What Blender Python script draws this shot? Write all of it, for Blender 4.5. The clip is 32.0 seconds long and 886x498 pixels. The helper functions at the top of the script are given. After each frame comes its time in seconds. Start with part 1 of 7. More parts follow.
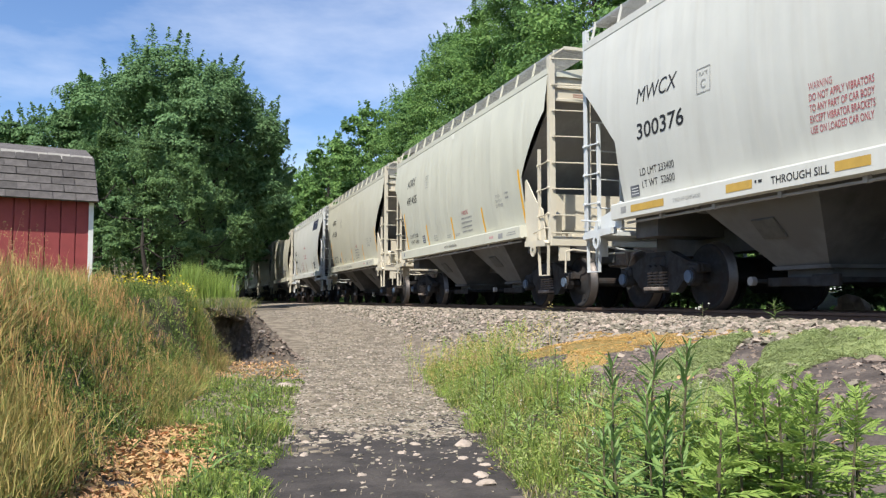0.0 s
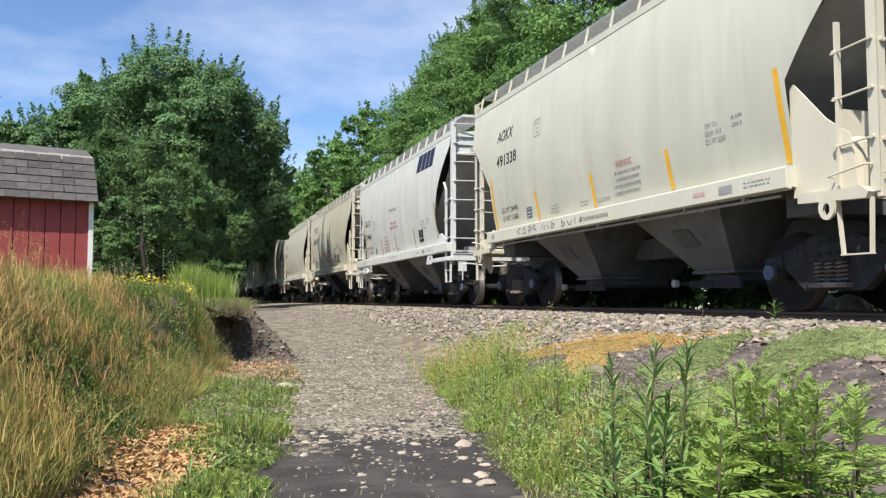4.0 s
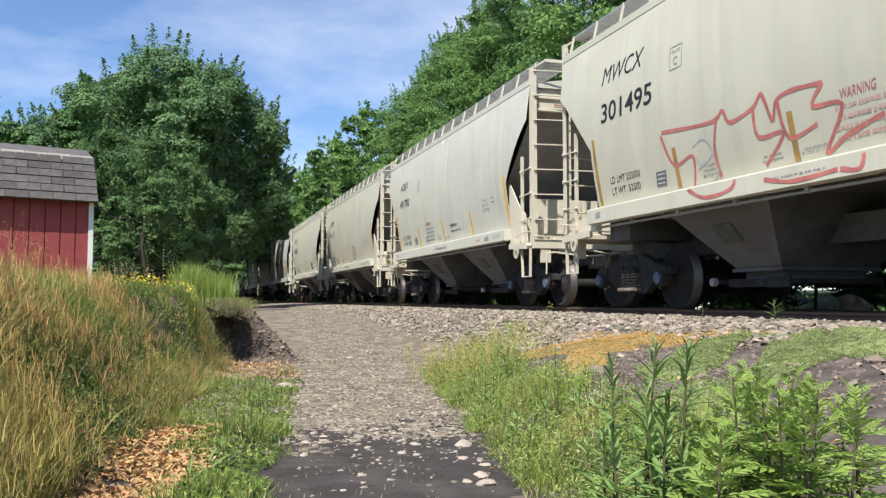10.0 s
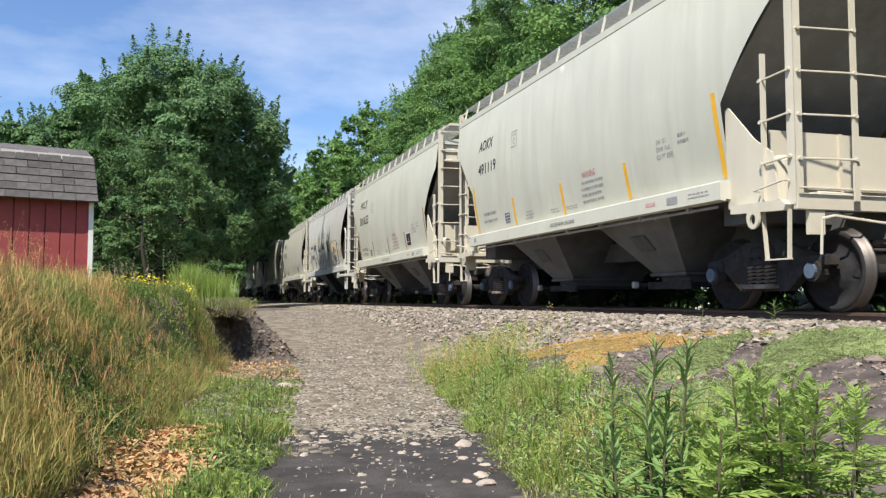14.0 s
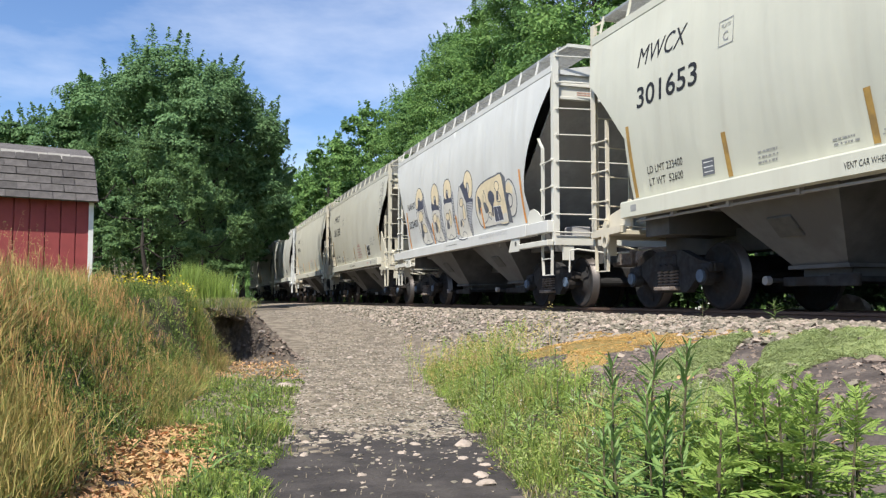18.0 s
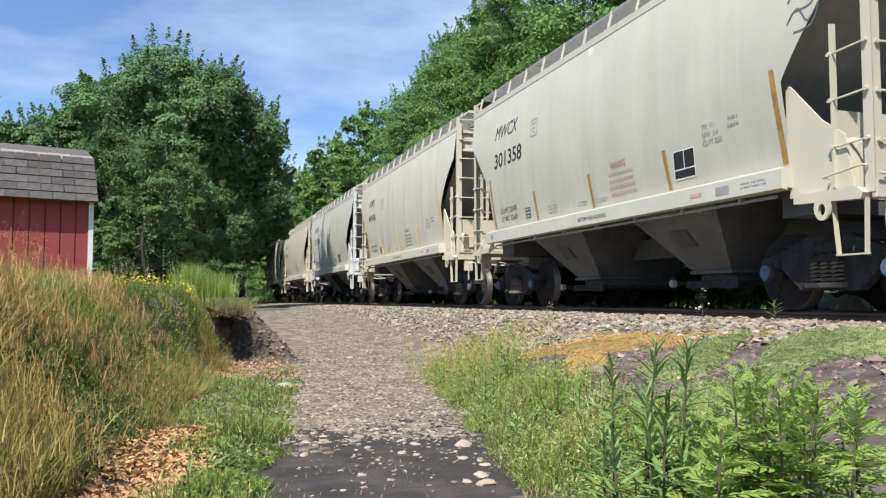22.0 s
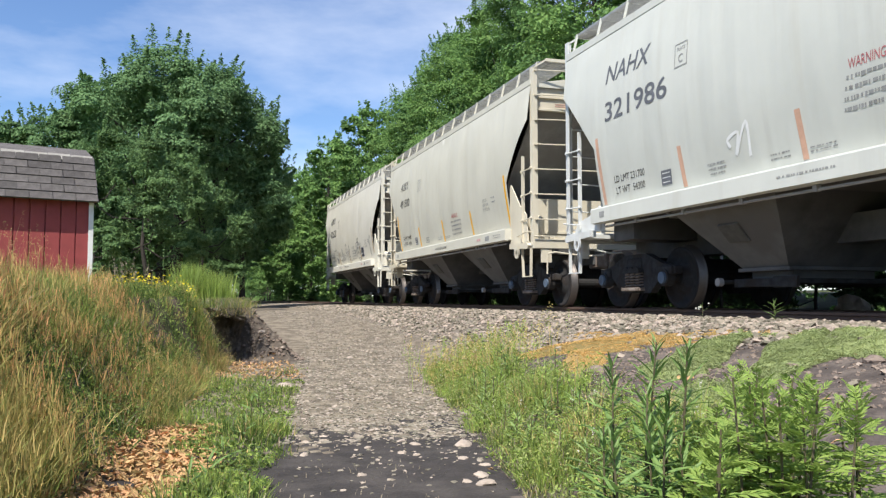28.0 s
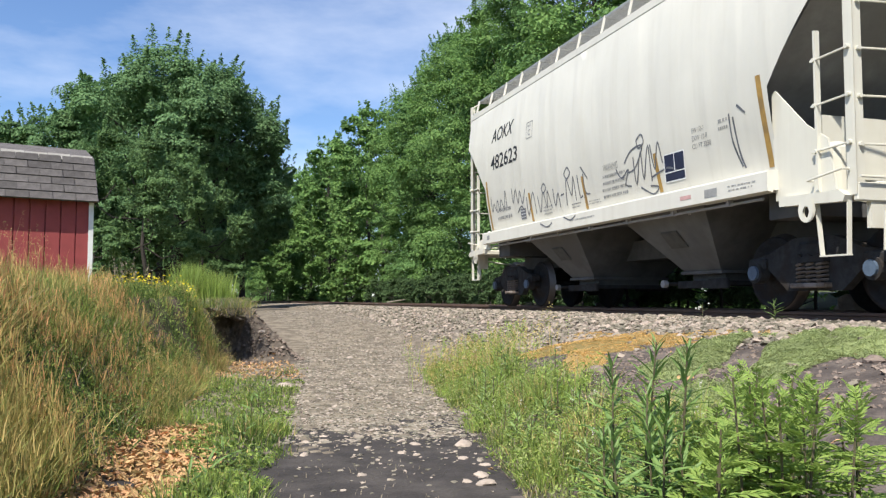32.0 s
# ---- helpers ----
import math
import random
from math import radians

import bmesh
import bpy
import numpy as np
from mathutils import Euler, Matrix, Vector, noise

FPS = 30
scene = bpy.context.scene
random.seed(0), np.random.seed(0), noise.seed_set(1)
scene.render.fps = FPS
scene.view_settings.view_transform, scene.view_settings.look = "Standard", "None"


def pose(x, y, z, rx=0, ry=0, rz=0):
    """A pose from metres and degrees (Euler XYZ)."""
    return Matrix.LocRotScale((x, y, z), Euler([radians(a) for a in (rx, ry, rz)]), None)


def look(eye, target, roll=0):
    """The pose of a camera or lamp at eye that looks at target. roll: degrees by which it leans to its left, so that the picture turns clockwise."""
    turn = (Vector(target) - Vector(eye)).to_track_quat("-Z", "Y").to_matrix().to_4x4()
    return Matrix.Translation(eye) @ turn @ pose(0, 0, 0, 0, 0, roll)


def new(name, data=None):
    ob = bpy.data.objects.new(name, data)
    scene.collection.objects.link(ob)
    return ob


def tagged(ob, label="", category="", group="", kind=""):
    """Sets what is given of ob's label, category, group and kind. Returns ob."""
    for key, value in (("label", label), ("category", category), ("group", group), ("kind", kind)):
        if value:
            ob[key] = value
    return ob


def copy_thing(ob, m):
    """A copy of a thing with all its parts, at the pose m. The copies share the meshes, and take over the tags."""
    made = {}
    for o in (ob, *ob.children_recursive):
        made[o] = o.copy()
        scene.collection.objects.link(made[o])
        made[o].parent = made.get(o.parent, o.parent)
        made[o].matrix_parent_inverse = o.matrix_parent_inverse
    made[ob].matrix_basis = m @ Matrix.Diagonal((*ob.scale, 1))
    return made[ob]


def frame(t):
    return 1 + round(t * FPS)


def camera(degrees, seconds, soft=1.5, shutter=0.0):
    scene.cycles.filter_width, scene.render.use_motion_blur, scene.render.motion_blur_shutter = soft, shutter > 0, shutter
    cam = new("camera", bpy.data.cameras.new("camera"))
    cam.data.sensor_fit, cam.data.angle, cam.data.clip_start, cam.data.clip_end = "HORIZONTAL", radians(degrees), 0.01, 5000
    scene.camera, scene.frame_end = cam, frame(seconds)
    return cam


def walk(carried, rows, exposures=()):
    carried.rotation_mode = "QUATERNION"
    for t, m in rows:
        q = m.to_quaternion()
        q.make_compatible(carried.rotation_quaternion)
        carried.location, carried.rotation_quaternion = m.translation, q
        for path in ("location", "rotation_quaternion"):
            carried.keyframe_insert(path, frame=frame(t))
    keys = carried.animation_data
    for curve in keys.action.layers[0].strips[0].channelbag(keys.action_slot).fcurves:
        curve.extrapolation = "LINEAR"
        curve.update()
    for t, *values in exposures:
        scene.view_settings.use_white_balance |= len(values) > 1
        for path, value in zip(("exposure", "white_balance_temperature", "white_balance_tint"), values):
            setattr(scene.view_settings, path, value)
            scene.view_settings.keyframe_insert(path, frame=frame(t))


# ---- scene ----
# World: the track runs along y, its rail tops lie at z = 0, the train comes towards -y.
CLIP = 32.0
EYE = (0.0, 0.0, 0.14)
YAW, PITCH = 17.30, 3.55
cam = camera(57.0, CLIP, soft=1.3)
cam_pose = pose(*EYE, 90 + PITCH, 0, -YAW)
walk(cam, [(0.0, cam_pose), (CLIP, cam_pose)], exposures=[(0.0, 0.64), (CLIP, 0.64)])

TRACK_X = 7.66
# metres rolled by the train at each time: it slows a little in the middle
ROLLED = ((0.0, 0.0), (3.5, 17.66), (7.0, 35.61), (10.5, 53.10), (14.0, 70.30), (17.0, 85.09), (20.0, 99.74), (23.0, 114.55), (26.0, 129.70), (29.0, 144.90), (32.0, 160.23))
# where the leading corner post of each wagon stands at the start
STARTS = (0.73, 13.35, 26.28, 39.29, 52.13, 64.78, 77.48, 90.43, 103.17, 115.71, 128.21, 141.21, 153.95, 166.58)

# ---- light ----
SUN_EL, SUN_AZ = 54.0, 223.0          # azimuth clockwise from +y of where the sun stands
world = bpy.data.worlds.new("sky")
scene.world = world
world.use_nodes = True
wn, wl = world.node_tree.nodes, world.node_tree.links
wn.clear()
w_out, w_bg, w_sky = wn.new("ShaderNodeOutputWorld"), wn.new("ShaderNodeBackground"), wn.new("ShaderNodeTexSky")
w_sky.sky_type, w_sky.sun_disc = 'NISHITA', False
w_sky.sun_elevation, w_sky.sun_rotation = radians(SUN_EL), radians(SUN_AZ)
w_sky.air_density, w_sky.dust_density, w_sky.ozone_density = 1.0, 0.3, 2.5
w_tc, w_map, w_noise, w_ramp, w_mix = (wn.new("ShaderNodeTexCoord"), wn.new("ShaderNodeMapping"), wn.new("ShaderNodeTexNoise"),
                                       wn.new("ShaderNodeValToRGB"), wn.new("ShaderNodeMix"))
w_map.inputs["Scale"].default_value = (2.2, 2.2, 6.5)
w_map.inputs["Rotation"].default_value = (0.25, 0.35, 0.3)
w_noise.inputs["Scale"].default_value, w_noise.inputs["Detail"].default_value, w_noise.inputs["Roughness"].default_value = 1.3, 7, 0.55
w_ramp.color_ramp.elements[0].position, w_ramp.color_ramp.elements[1].position = 0.45, 0.84
w_ramp.color_ramp.elements[1].color = (0.58, 0.58, 0.58, 1)
w_mix.data_type = 'RGBA'
w_mix.inputs["B"].default_value = (8.6, 8.9, 9.6, 1)
wl.new(w_tc.outputs["Generated"], w_map.inputs["Vector"]); wl.new(w_map.outputs[0], w_noise.inputs["Vector"])
wl.new(w_noise.outputs["Fac"], w_ramp.inputs["Fac"]); wl.new(w_ramp.outputs["Color"], w_mix.inputs["Factor"])
w_tint = wn.new("ShaderNodeMix")
w_tint.data_type, w_tint.blend_type = 'RGBA', 'MULTIPLY'
w_tint.inputs["Factor"].default_value, w_tint.inputs["B"].default_value = 1, (0.87, 0.98, 1.16, 1)
wl.new(w_sky.outputs["Color"], w_tint.inputs["A"]); wl.new(w_tint.outputs["Result"], w_mix.inputs["A"]); wl.new(w_mix.outputs["Result"], w_bg.inputs["Color"])
w_bg.inputs["Strength"].default_value = 0.096
wl.new(w_bg.outputs["Background"], w_out.inputs["Surface"])
sun = new("sun", bpy.data.lights.new("sun", 'SUN'))
sun.data.energy, sun.data.angle, sun.data.color = 4.7, radians(0.53), (1.0, 0.955, 0.875)
sa, se = radians(SUN_AZ), radians(SUN_EL)
sun.matrix_world = look((math.sin(sa) * math.cos(se) * 60, math.cos(sa) * math.cos(se) * 60, math.sin(se) * 60), (0, 0, 0))


# ---- materials ----
def material(name, base, rough=0.8, metal=0.0, vary=0.25, scale=6.0, bump=0.15, bump_scale=40.0, second=None, second_scale=1.5, island=0.0,
             translucent=0.0, tint=False, second_pos=(0.5, 0.62), coords="Object", spec=0.4, shade=0.0):
    m = bpy.data.materials.new(name)
    m.use_nodes = True
    n, l = m.node_tree.nodes, m.node_tree.links
    bsdf, out = n["Principled BSDF"], n["Material Output"]
    bsdf.inputs["Roughness"].default_value, bsdf.inputs["Metallic"].default_value = rough, metal
    bsdf.inputs["Specular IOR Level"].default_value = spec
    tc = n.new("ShaderNodeTexCoord")
    src = tc.outputs[coords]
    no = n.new("ShaderNodeTexNoise")
    no.inputs["Scale"].default_value, no.inputs["Detail"].default_value, no.inputs["Roughness"].default_value = scale, 6, 0.62
    l.new(src, no.inputs["Vector"])
    rng = n.new("ShaderNodeMapRange")
    rng.inputs["From Min"].default_value, rng.inputs["From Max"].default_value = 0.25, 0.75
    rng.inputs["To Min"].default_value, rng.inputs["To Max"].default_value = 1 - vary, 1 + vary
    l.new(no.outputs["Fac"], rng.inputs["Value"])
    mul = n.new("ShaderNodeMix"); mul.data_type, mul.blend_type = 'RGBA', 'MULTIPLY'
    mul.inputs["Factor"].default_value = 1
    mul.inputs["A"].default_value = (*base, 1)
    if tint:
        oi = n.new("ShaderNodeObjectInfo")
        l.new(oi.outputs["Color"], mul.inputs["A"])
    l.new(rng.outputs["Result"], mul.inputs["B"])
    colour = mul.outputs["Result"]
    if second is not None:
        no2 = n.new("ShaderNodeTexNoise")
        no2.inputs["Scale"].default_value, no2.inputs["Detail"].default_value = second_scale, 5
        l.new(src, no2.inputs["Vector"])
        r2 = n.new("ShaderNodeMapRange")
        r2.inputs["From Min"].default_value, r2.inputs["From Max"].default_value = second_pos
        l.new(no2.outputs["Fac"], r2.inputs["Value"])
        mx = n.new("ShaderNodeMix"); mx.data_type = 'RGBA'
        mx.inputs["B"].default_value = (*second, 1)
        l.new(r2.outputs["Result"], mx.inputs["Factor"]); l.new(colour, mx.inputs["A"])
        colour = mx.outputs["Result"]
    if shade:
        oi2, r5 = n.new("ShaderNodeObjectInfo"), n.new("ShaderNodeMapRange")
        r5.inputs["To Min"].default_value, r5.inputs["To Max"].default_value = 1 - shade, 1 + shade
        l.new(oi2.outputs["Random"], r5.inputs["Value"])
        m5 = n.new("ShaderNodeMix"); m5.data_type, m5.blend_type = 'RGBA', 'MULTIPLY'
        m5.inputs["Factor"].default_value = 1
        l.new(colour, m5.inputs["A"]); l.new(r5.outputs["Result"], m5.inputs["B"])
        colour = m5.outputs["Result"]
    if island:
        geo = n.new("ShaderNodeNewGeometry")
        hsv = n.new("ShaderNodeHueSaturation")
        r3 = n.new("ShaderNodeMapRange")
        r3.inputs["To Min"].default_value, r3.inputs["To Max"].default_value = 1 - island, 1 + island
        l.new(geo.outputs["Random Per Island"], r3.inputs["Value"])
        r4 = n.new("ShaderNodeMapRange")
        r4.inputs["To Min"].default_value, r4.inputs["To Max"].default_value = 0.5 + island * 0.05, 0.5 - island * 0.05
        l.new(geo.outputs["Random Per Island"], r4.inputs["Value"])
        l.new(colour, hsv.inputs["Color"]); l.new(r3.outputs["Result"], hsv.inputs["Value"]); l.new(r4.outputs["Result"], hsv.inputs["Hue"])
        colour = hsv.outputs["Color"]
    l.new(colour, bsdf.inputs["Base Color"])
    if bump:
        nb = n.new("ShaderNodeTexNoise")
        nb.inputs["Scale"].default_value, nb.inputs["Detail"].default_value = bump_scale, 4
        l.new(src, nb.inputs["Vector"])
        bp = n.new("ShaderNodeBump")
        bp.inputs["Strength"].default_value, bp.inputs["Distance"].default_value = bump, 0.02
        l.new(nb.outputs["Fac"], bp.inputs["Height"]); l.new(bp.outputs["Normal"], bsdf.inputs["Normal"])
    if translucent:
        tr, ms = n.new("ShaderNodeBsdfTranslucent"), n.new("ShaderNodeMixShader")
        l.new(colour, tr.inputs["Color"])
        ms.inputs["Fac"].default_value = translucent
        l.new(bsdf.outputs["BSDF"], ms.inputs[1]); l.new(tr.outputs["BSDF"], ms.inputs[2]); l.new(ms.outputs["Shader"], out.inputs["Surface"])
    return m


def wagon_paint():
    """Paint in the object's own colour, with vertical streaks, faint panel seams and dust."""
    m = material("wagon_paint", (0.7, 0.7, 0.68), rough=0.42, tint=True, vary=0.05, scale=1.2, bump=0)
    n, l = m.node_tree.nodes, m.node_tree.links
    bsdf = n["Principled BSDF"]
    old = bsdf.inputs["Base Color"].links[0].from_socket
    tc, mp, st = n.new("ShaderNodeTexCoord"), n.new("ShaderNodeMapping"), n.new("ShaderNodeTexNoise")
    oi, add = n.new("ShaderNodeObjectInfo"), n.new("ShaderNodeVectorMath")
    mp.inputs["Scale"].default_value = (1.0, 2.4, 0.16)
    add.operation = 'MULTIPLY_ADD'
    add.inputs[1].default_value = (1, 1, 1)
    l.new(tc.outputs["Object"], add.inputs[0]); l.new(oi.outputs["Random"], add.inputs[2])
    l.new(add.outputs[0], mp.inputs["Vector"]); l.new(mp.outputs[0], st.inputs["Vector"])
    st.inputs["Scale"].default_value, st.inputs["Detail"].default_value, st.inputs["Roughness"].default_value = 1.6, 6, 0.6
    r = n.new("ShaderNodeMapRange")
    r.inputs["From Min"].default_value, r.inputs["From Max"].default_value, r.inputs["To Max"].default_value = 0.52, 0.85, 0.30
    l.new(st.outputs["Fac"], r.inputs["Value"])
    mx = n.new("ShaderNodeMix"); mx.data_type = 'RGBA'
    mx.inputs["B"].default_value = (0.36, 0.31, 0.23, 1)
    l.new(r.outputs["Result"], mx.inputs["Factor"]); l.new(old, mx.inputs["A"]); l.new(mx.outputs["Result"], bsdf.inputs["Base Color"])
    nb, bp = n.new("ShaderNodeTexNoise"), n.new("ShaderNodeBump")
    mp2 = n.new("ShaderNodeMapping"); mp2.inputs["Scale"].default_value = (1, 1.7, 0.30)
    l.new(add.outputs[0], mp2.inputs["Vector"]); l.new(mp2.outputs[0], nb.inputs["Vector"])
    nb.inputs["Scale"].default_value, nb.inputs["Detail"].default_value = 1.1, 2.5
    bp.inputs["Strength"].default_value, bp.inputs["Distance"].default_value = 0.55, 0.06
    l.new(nb.outputs["Fac"], bp.inputs["Height"]); l.new(bp.outputs["Normal"], bsdf.inputs["Normal"])
    return m


M = {}
M["paint"] = wagon_paint()
M["steel_dark"] = material("grimy_steel", (0.044, 0.043, 0.043), 0.95, 0.0, 0.4, 9, 0.3, 60, second=(0.040, 0.034, 0.030), second_scale=3, spec=0.06)
# wagon paint toned down: the shade of the recessed ends is in this colour
M["slope"] = material("shade_toned_slope_sheet", (0.31, 0.297, 0.288), 0.8, 0.0, 0.25, 3, 0.1, 30, second=(0.29, 0.27, 0.255), second_scale=1.2)
# chute greys carry the shade below the wagon in their base colour
M["chute"] = material("shade_toned_hopper_chute", (0.122, 0.119, 0.113), 0.8, 0.0, 0.25, 3, 0.1, 30, second=(0.098, 0.091, 0.084), second_scale=1.2)
M["chute_plate"] = material("worn_vibrator_plate", (0.085, 0.080, 0.070), 0.85, 0.0, 0.3, 6, 0.1, 30)
M["chute_dark"] = material("shade_toned_chute_slope", (0.108, 0.106, 0.104), 0.95, 0.0, 0.3, 3, 0.1, 30, second=(0.112, 0.107, 0.101), second_scale=1.2, spec=0.1)
M["wheel"] = material("worn_wheel_steel", (0.032, 0.031, 0.031), 0.95, 0.0, 0.3, 12, 0.2, 60, second=(0.034, 0.027, 0.024), second_scale=4, spec=0.06)
M["tread"] = material("polished_tread", (0.12, 0.105, 0.095), 0.5, 0.8, 0.1, 20, 0.05, 60)
M["rust"] = material("rusty_spring_steel", (0.16, 0.125, 0.10), 0.8, 0.1, 0.35, 14, 0.3, 60, second=(0.25, 0.21, 0.18), second_scale=5)
M["cap_blue"] = material("blue_bearing_cap", (0.085, 0.120, 0.170), 0.6, 0.0, 0.2, 14, 0.1, 60)
M["grate"] = material("galvanised_grating", (0.42, 0.42, 0.40), 0.5, 0.6, 0.2, 14, 0.1, 60)
M["ink"] = material("black_lettering", (0.02, 0.02, 0.022), 0.6, 0, 0.2, 9, 0)
M["ink_red"] = material("red_lettering", (0.42, 0.13, 0.14), 0.6, 0, 0.2, 9, 0)
M["ink_blue"] = material("navy_lettering", (0.018, 0.024, 0.055), 0.6, 0, 0.2, 9, 0)
M["ink_faint"] = material("faded_lettering", (0.27, 0.27, 0.26), 0.6, 0, 0.3, 9, 0)
M["reflector"] = material("yellow_reflector", (0.80, 0.42, 0.03), 0.45, 0, 0.1, 9, 0)
M["reflector_old"] = material("dirty_reflector", (0.37, 0.225, 0.06), 0.55, 0, 0.2, 9, 0, second=(0.26, 0.165, 0.06), second_scale=4)
M["reflector_dull"] = material("dull_gold_reflector", (0.46, 0.29, 0.06), 0.55, 0, 0.15, 9, 0)
M["rust_print"] = material("faded_end_print", (0.40, 0.25, 0.20), 0.7, 0, 0.3, 9, 0)
M["rail"] = material("rail_steel", (0.13, 0.085, 0.065), 0.6, 0.4, 0.25, 8, 0.15, 50)
M["tie"] = material("weathered_tie", (0.075, 0.06, 0.05), 0.9, 0, 0.35, 7, 0.4, 30)
M["stone"] = material("ballast_stone", (0.245, 0.209, 0.161), 0.9, 0, 0.3, 9, 0.3, 40, island=0.55)
M["stone_brown"] = material("brown_fieldstone", (0.20, 0.155, 0.125), 0.9, 0, 0.3, 9, 0.4, 40)
M["dark_earth"] = material("crumbling_earth", (0.090, 0.072, 0.056), 0.95, 0, 0.4, 8, 0.9, 22, second=(0.150, 0.122, 0.096), second_scale=12)
M["pebble"] = material("pale_limestone", (0.262, 0.228, 0.178), 0.9, 0, 0.25, 12, 0.3, 50, island=0.5)
M["path"] = material("trodden_gravel", (0.138, 0.112, 0.083), 0.95, 0, 0.45, 16, 0.9, 45, second=(0.245, 0.205, 0.150), second_scale=4.5, second_pos=(0.44, 0.60))
M["wet"] = material("dark_cinder_soil", (0.040, 0.034, 0.031), 0.85, 0, 0.4, 6, 0.7, 30, second=(0.065, 0.056, 0.05), second_scale=2.2)
M["mound"] = material("stony_mound_soil", (0.075, 0.06, 0.052), 0.95, 0, 0.4, 9, 0.9, 30, second=(0.13, 0.105, 0.088), second_scale=5)
M["soil"] = material("bank_soil", (0.105, 0.08, 0.055), 0.95, 0, 0.4, 6, 0.8, 25, second=(0.06, 0.06, 0.03), second_scale=2)
M["lawn"] = material("rough_lawn", (0.10, 0.135, 0.03), 0.95, 0, 0.4, 5, 0.8, 30, second=(0.16, 0.14, 0.05), second_scale=0.8)
M["forest"] = material("woodland_floor", (0.05, 0.05, 0.025), 0.95, 0, 0.4, 2, 0.6, 12, second=(0.07, 0.085, 0.02), second_scale=0.4)
M["ballast"] = material("ballast_bed", (0.15, 0.125, 0.10), 0.95, 0, 0.45, 30, 1.0, 40, second=(0.22, 0.185, 0.15), second_scale=20)
M["leaf"] = material("maple_leaf", (0.142, 0.244, 0.104), 0.7, 0, 0.3, 0.5, 0, island=0.2, translucent=0.28, spec=0.15)
M["leaf_light"] = material("light_leaf", (0.168, 0.288, 0.088), 0.7, 0, 0.3, 0.4, 0, island=0.25, translucent=0.30, spec=0.15)
M["leaf_bush"] = material("shrub_leaf", (0.132, 0.220, 0.084), 0.7, 0, 0.3, 0.6, 0, island=0.28, translucent=0.25, spec=0.15)
M["bark"] = material("bark", (0.045, 0.038, 0.032), 0.95, 0, 0.4, 5, 0.8, 20)
M["red_board"] = material("red_barn_paint", (0.29, 0.056, 0.055), 0.75, 0, 0.2, 3, 0.25, 60, second=(0.17, 0.03, 0.03), second_scale=1.5)
M["white_trim"] = material("white_trim_paint", (0.72, 0.71, 0.68), 0.6, 0, 0.1, 6, 0.1, 50)
M["shingle"] = material("grey_shingle", (0.092, 0.083, 0.079), 0.95, 0, 0.3, 14, 0.6, 90, shade=0.24, second=(0.115, 0.105, 0.10), second_scale=2.5)
M["ridge"] = material("pale_ridge_shingle", (0.34, 0.32, 0.29), 0.95, 0, 0.3, 10, 0.5, 80)


# ---- small builders ----
def part(name, bm, mat, parent=None, label="", colour=None, smooth=False):
    me = bpy.data.meshes.new(name)
    bm.to_mesh(me)
    bm.free()
    me.materials.append(mat)
    if smooth:
        me.polygons.foreach_set("use_smooth", [True] * len(me.polygons))
    ob = new(name, me)
    ob.parent = parent
    if label:
        ob["label"] = label
    if colour:
        ob.color = (*colour, 1)
    return ob


def share(ob, m, parent=None):
    """Another object on the same mesh, at the pose m."""
    o = ob.copy()
    scene.collection.objects.link(o)
    o.parent = parent if parent else ob.parent
    o.matrix_basis = m
    return o


def empty(name, m=None):
    ob = new(name)
    ob.empty_display_size = 0.3
    if m is not None:
        ob.matrix_basis = m
    return ob


def box(bm, x0, x1, y0, y1, z0, z1, m=None, bevel=0.0):
    mat = Matrix.Translation(((x0 + x1) / 2, (y0 + y1) / 2, (z0 + z1) / 2)) @ Matrix.Diagonal((x1 - x0, y1 - y0, z1 - z0, 1))
    r = bmesh.ops.create_cube(bm, size=1, matrix=(m @ mat) if m is not None else mat)
    if bevel:
        es = {e for v in r["verts"] for e in v.link_edges}
        bmesh.ops.bevel(bm, geom=list(es), offset=bevel, segments=1, affect='EDGES', profile=0.5)
    return r


def rod(bm, a, b, r, seg=8, r2=None):
    a, b = Vector(a), Vector(b)
    d = b - a
    m = Matrix.Translation((a + b) / 2) @ d.to_track_quat('Z', 'Y').to_matrix().to_4x4()
    bmesh.ops.create_cone(bm, cap_ends=True, segments=seg, radius1=r, radius2=r if r2 is None else r2, depth=d.length, matrix=m)


def bar(bm, a, b, w, h):
    """A square bar from a to b."""
    a, b = Vector(a), Vector(b)
    d = b - a
    m = Matrix.Translation((a + b) / 2) @ d.to_track_quat('Z', 'Y').to_matrix().to_4x4() @ Matrix.Diagonal((w, h, d.length, 1))
    bmesh.ops.create_cube(bm, size=1, matrix=m)


def prism(bm, outline, axis, lo, hi):
    """An outline of (a, b) pairs, drawn out along x, y or z."""
    def at(a, b, c):
        return {"x": (c, a, b), "y": (a, c, b), "z": (a, b, c)}[axis]
    va = [bm.verts.new(at(a, b, lo)) for a, b in outline]
    vb = [bm.verts.new(at(a, b, hi)) for a, b in outline]
    n = len(outline)
    fs = [bm.faces.new(va), bm.faces.new(vb[::-1])]
    for i in range(n):
        fs.append(bm.faces.new((va[i], vb[i], vb[(i + 1) % n], va[(i + 1) % n])))
    bmesh.ops.recalc_face_normals(bm, faces=fs)


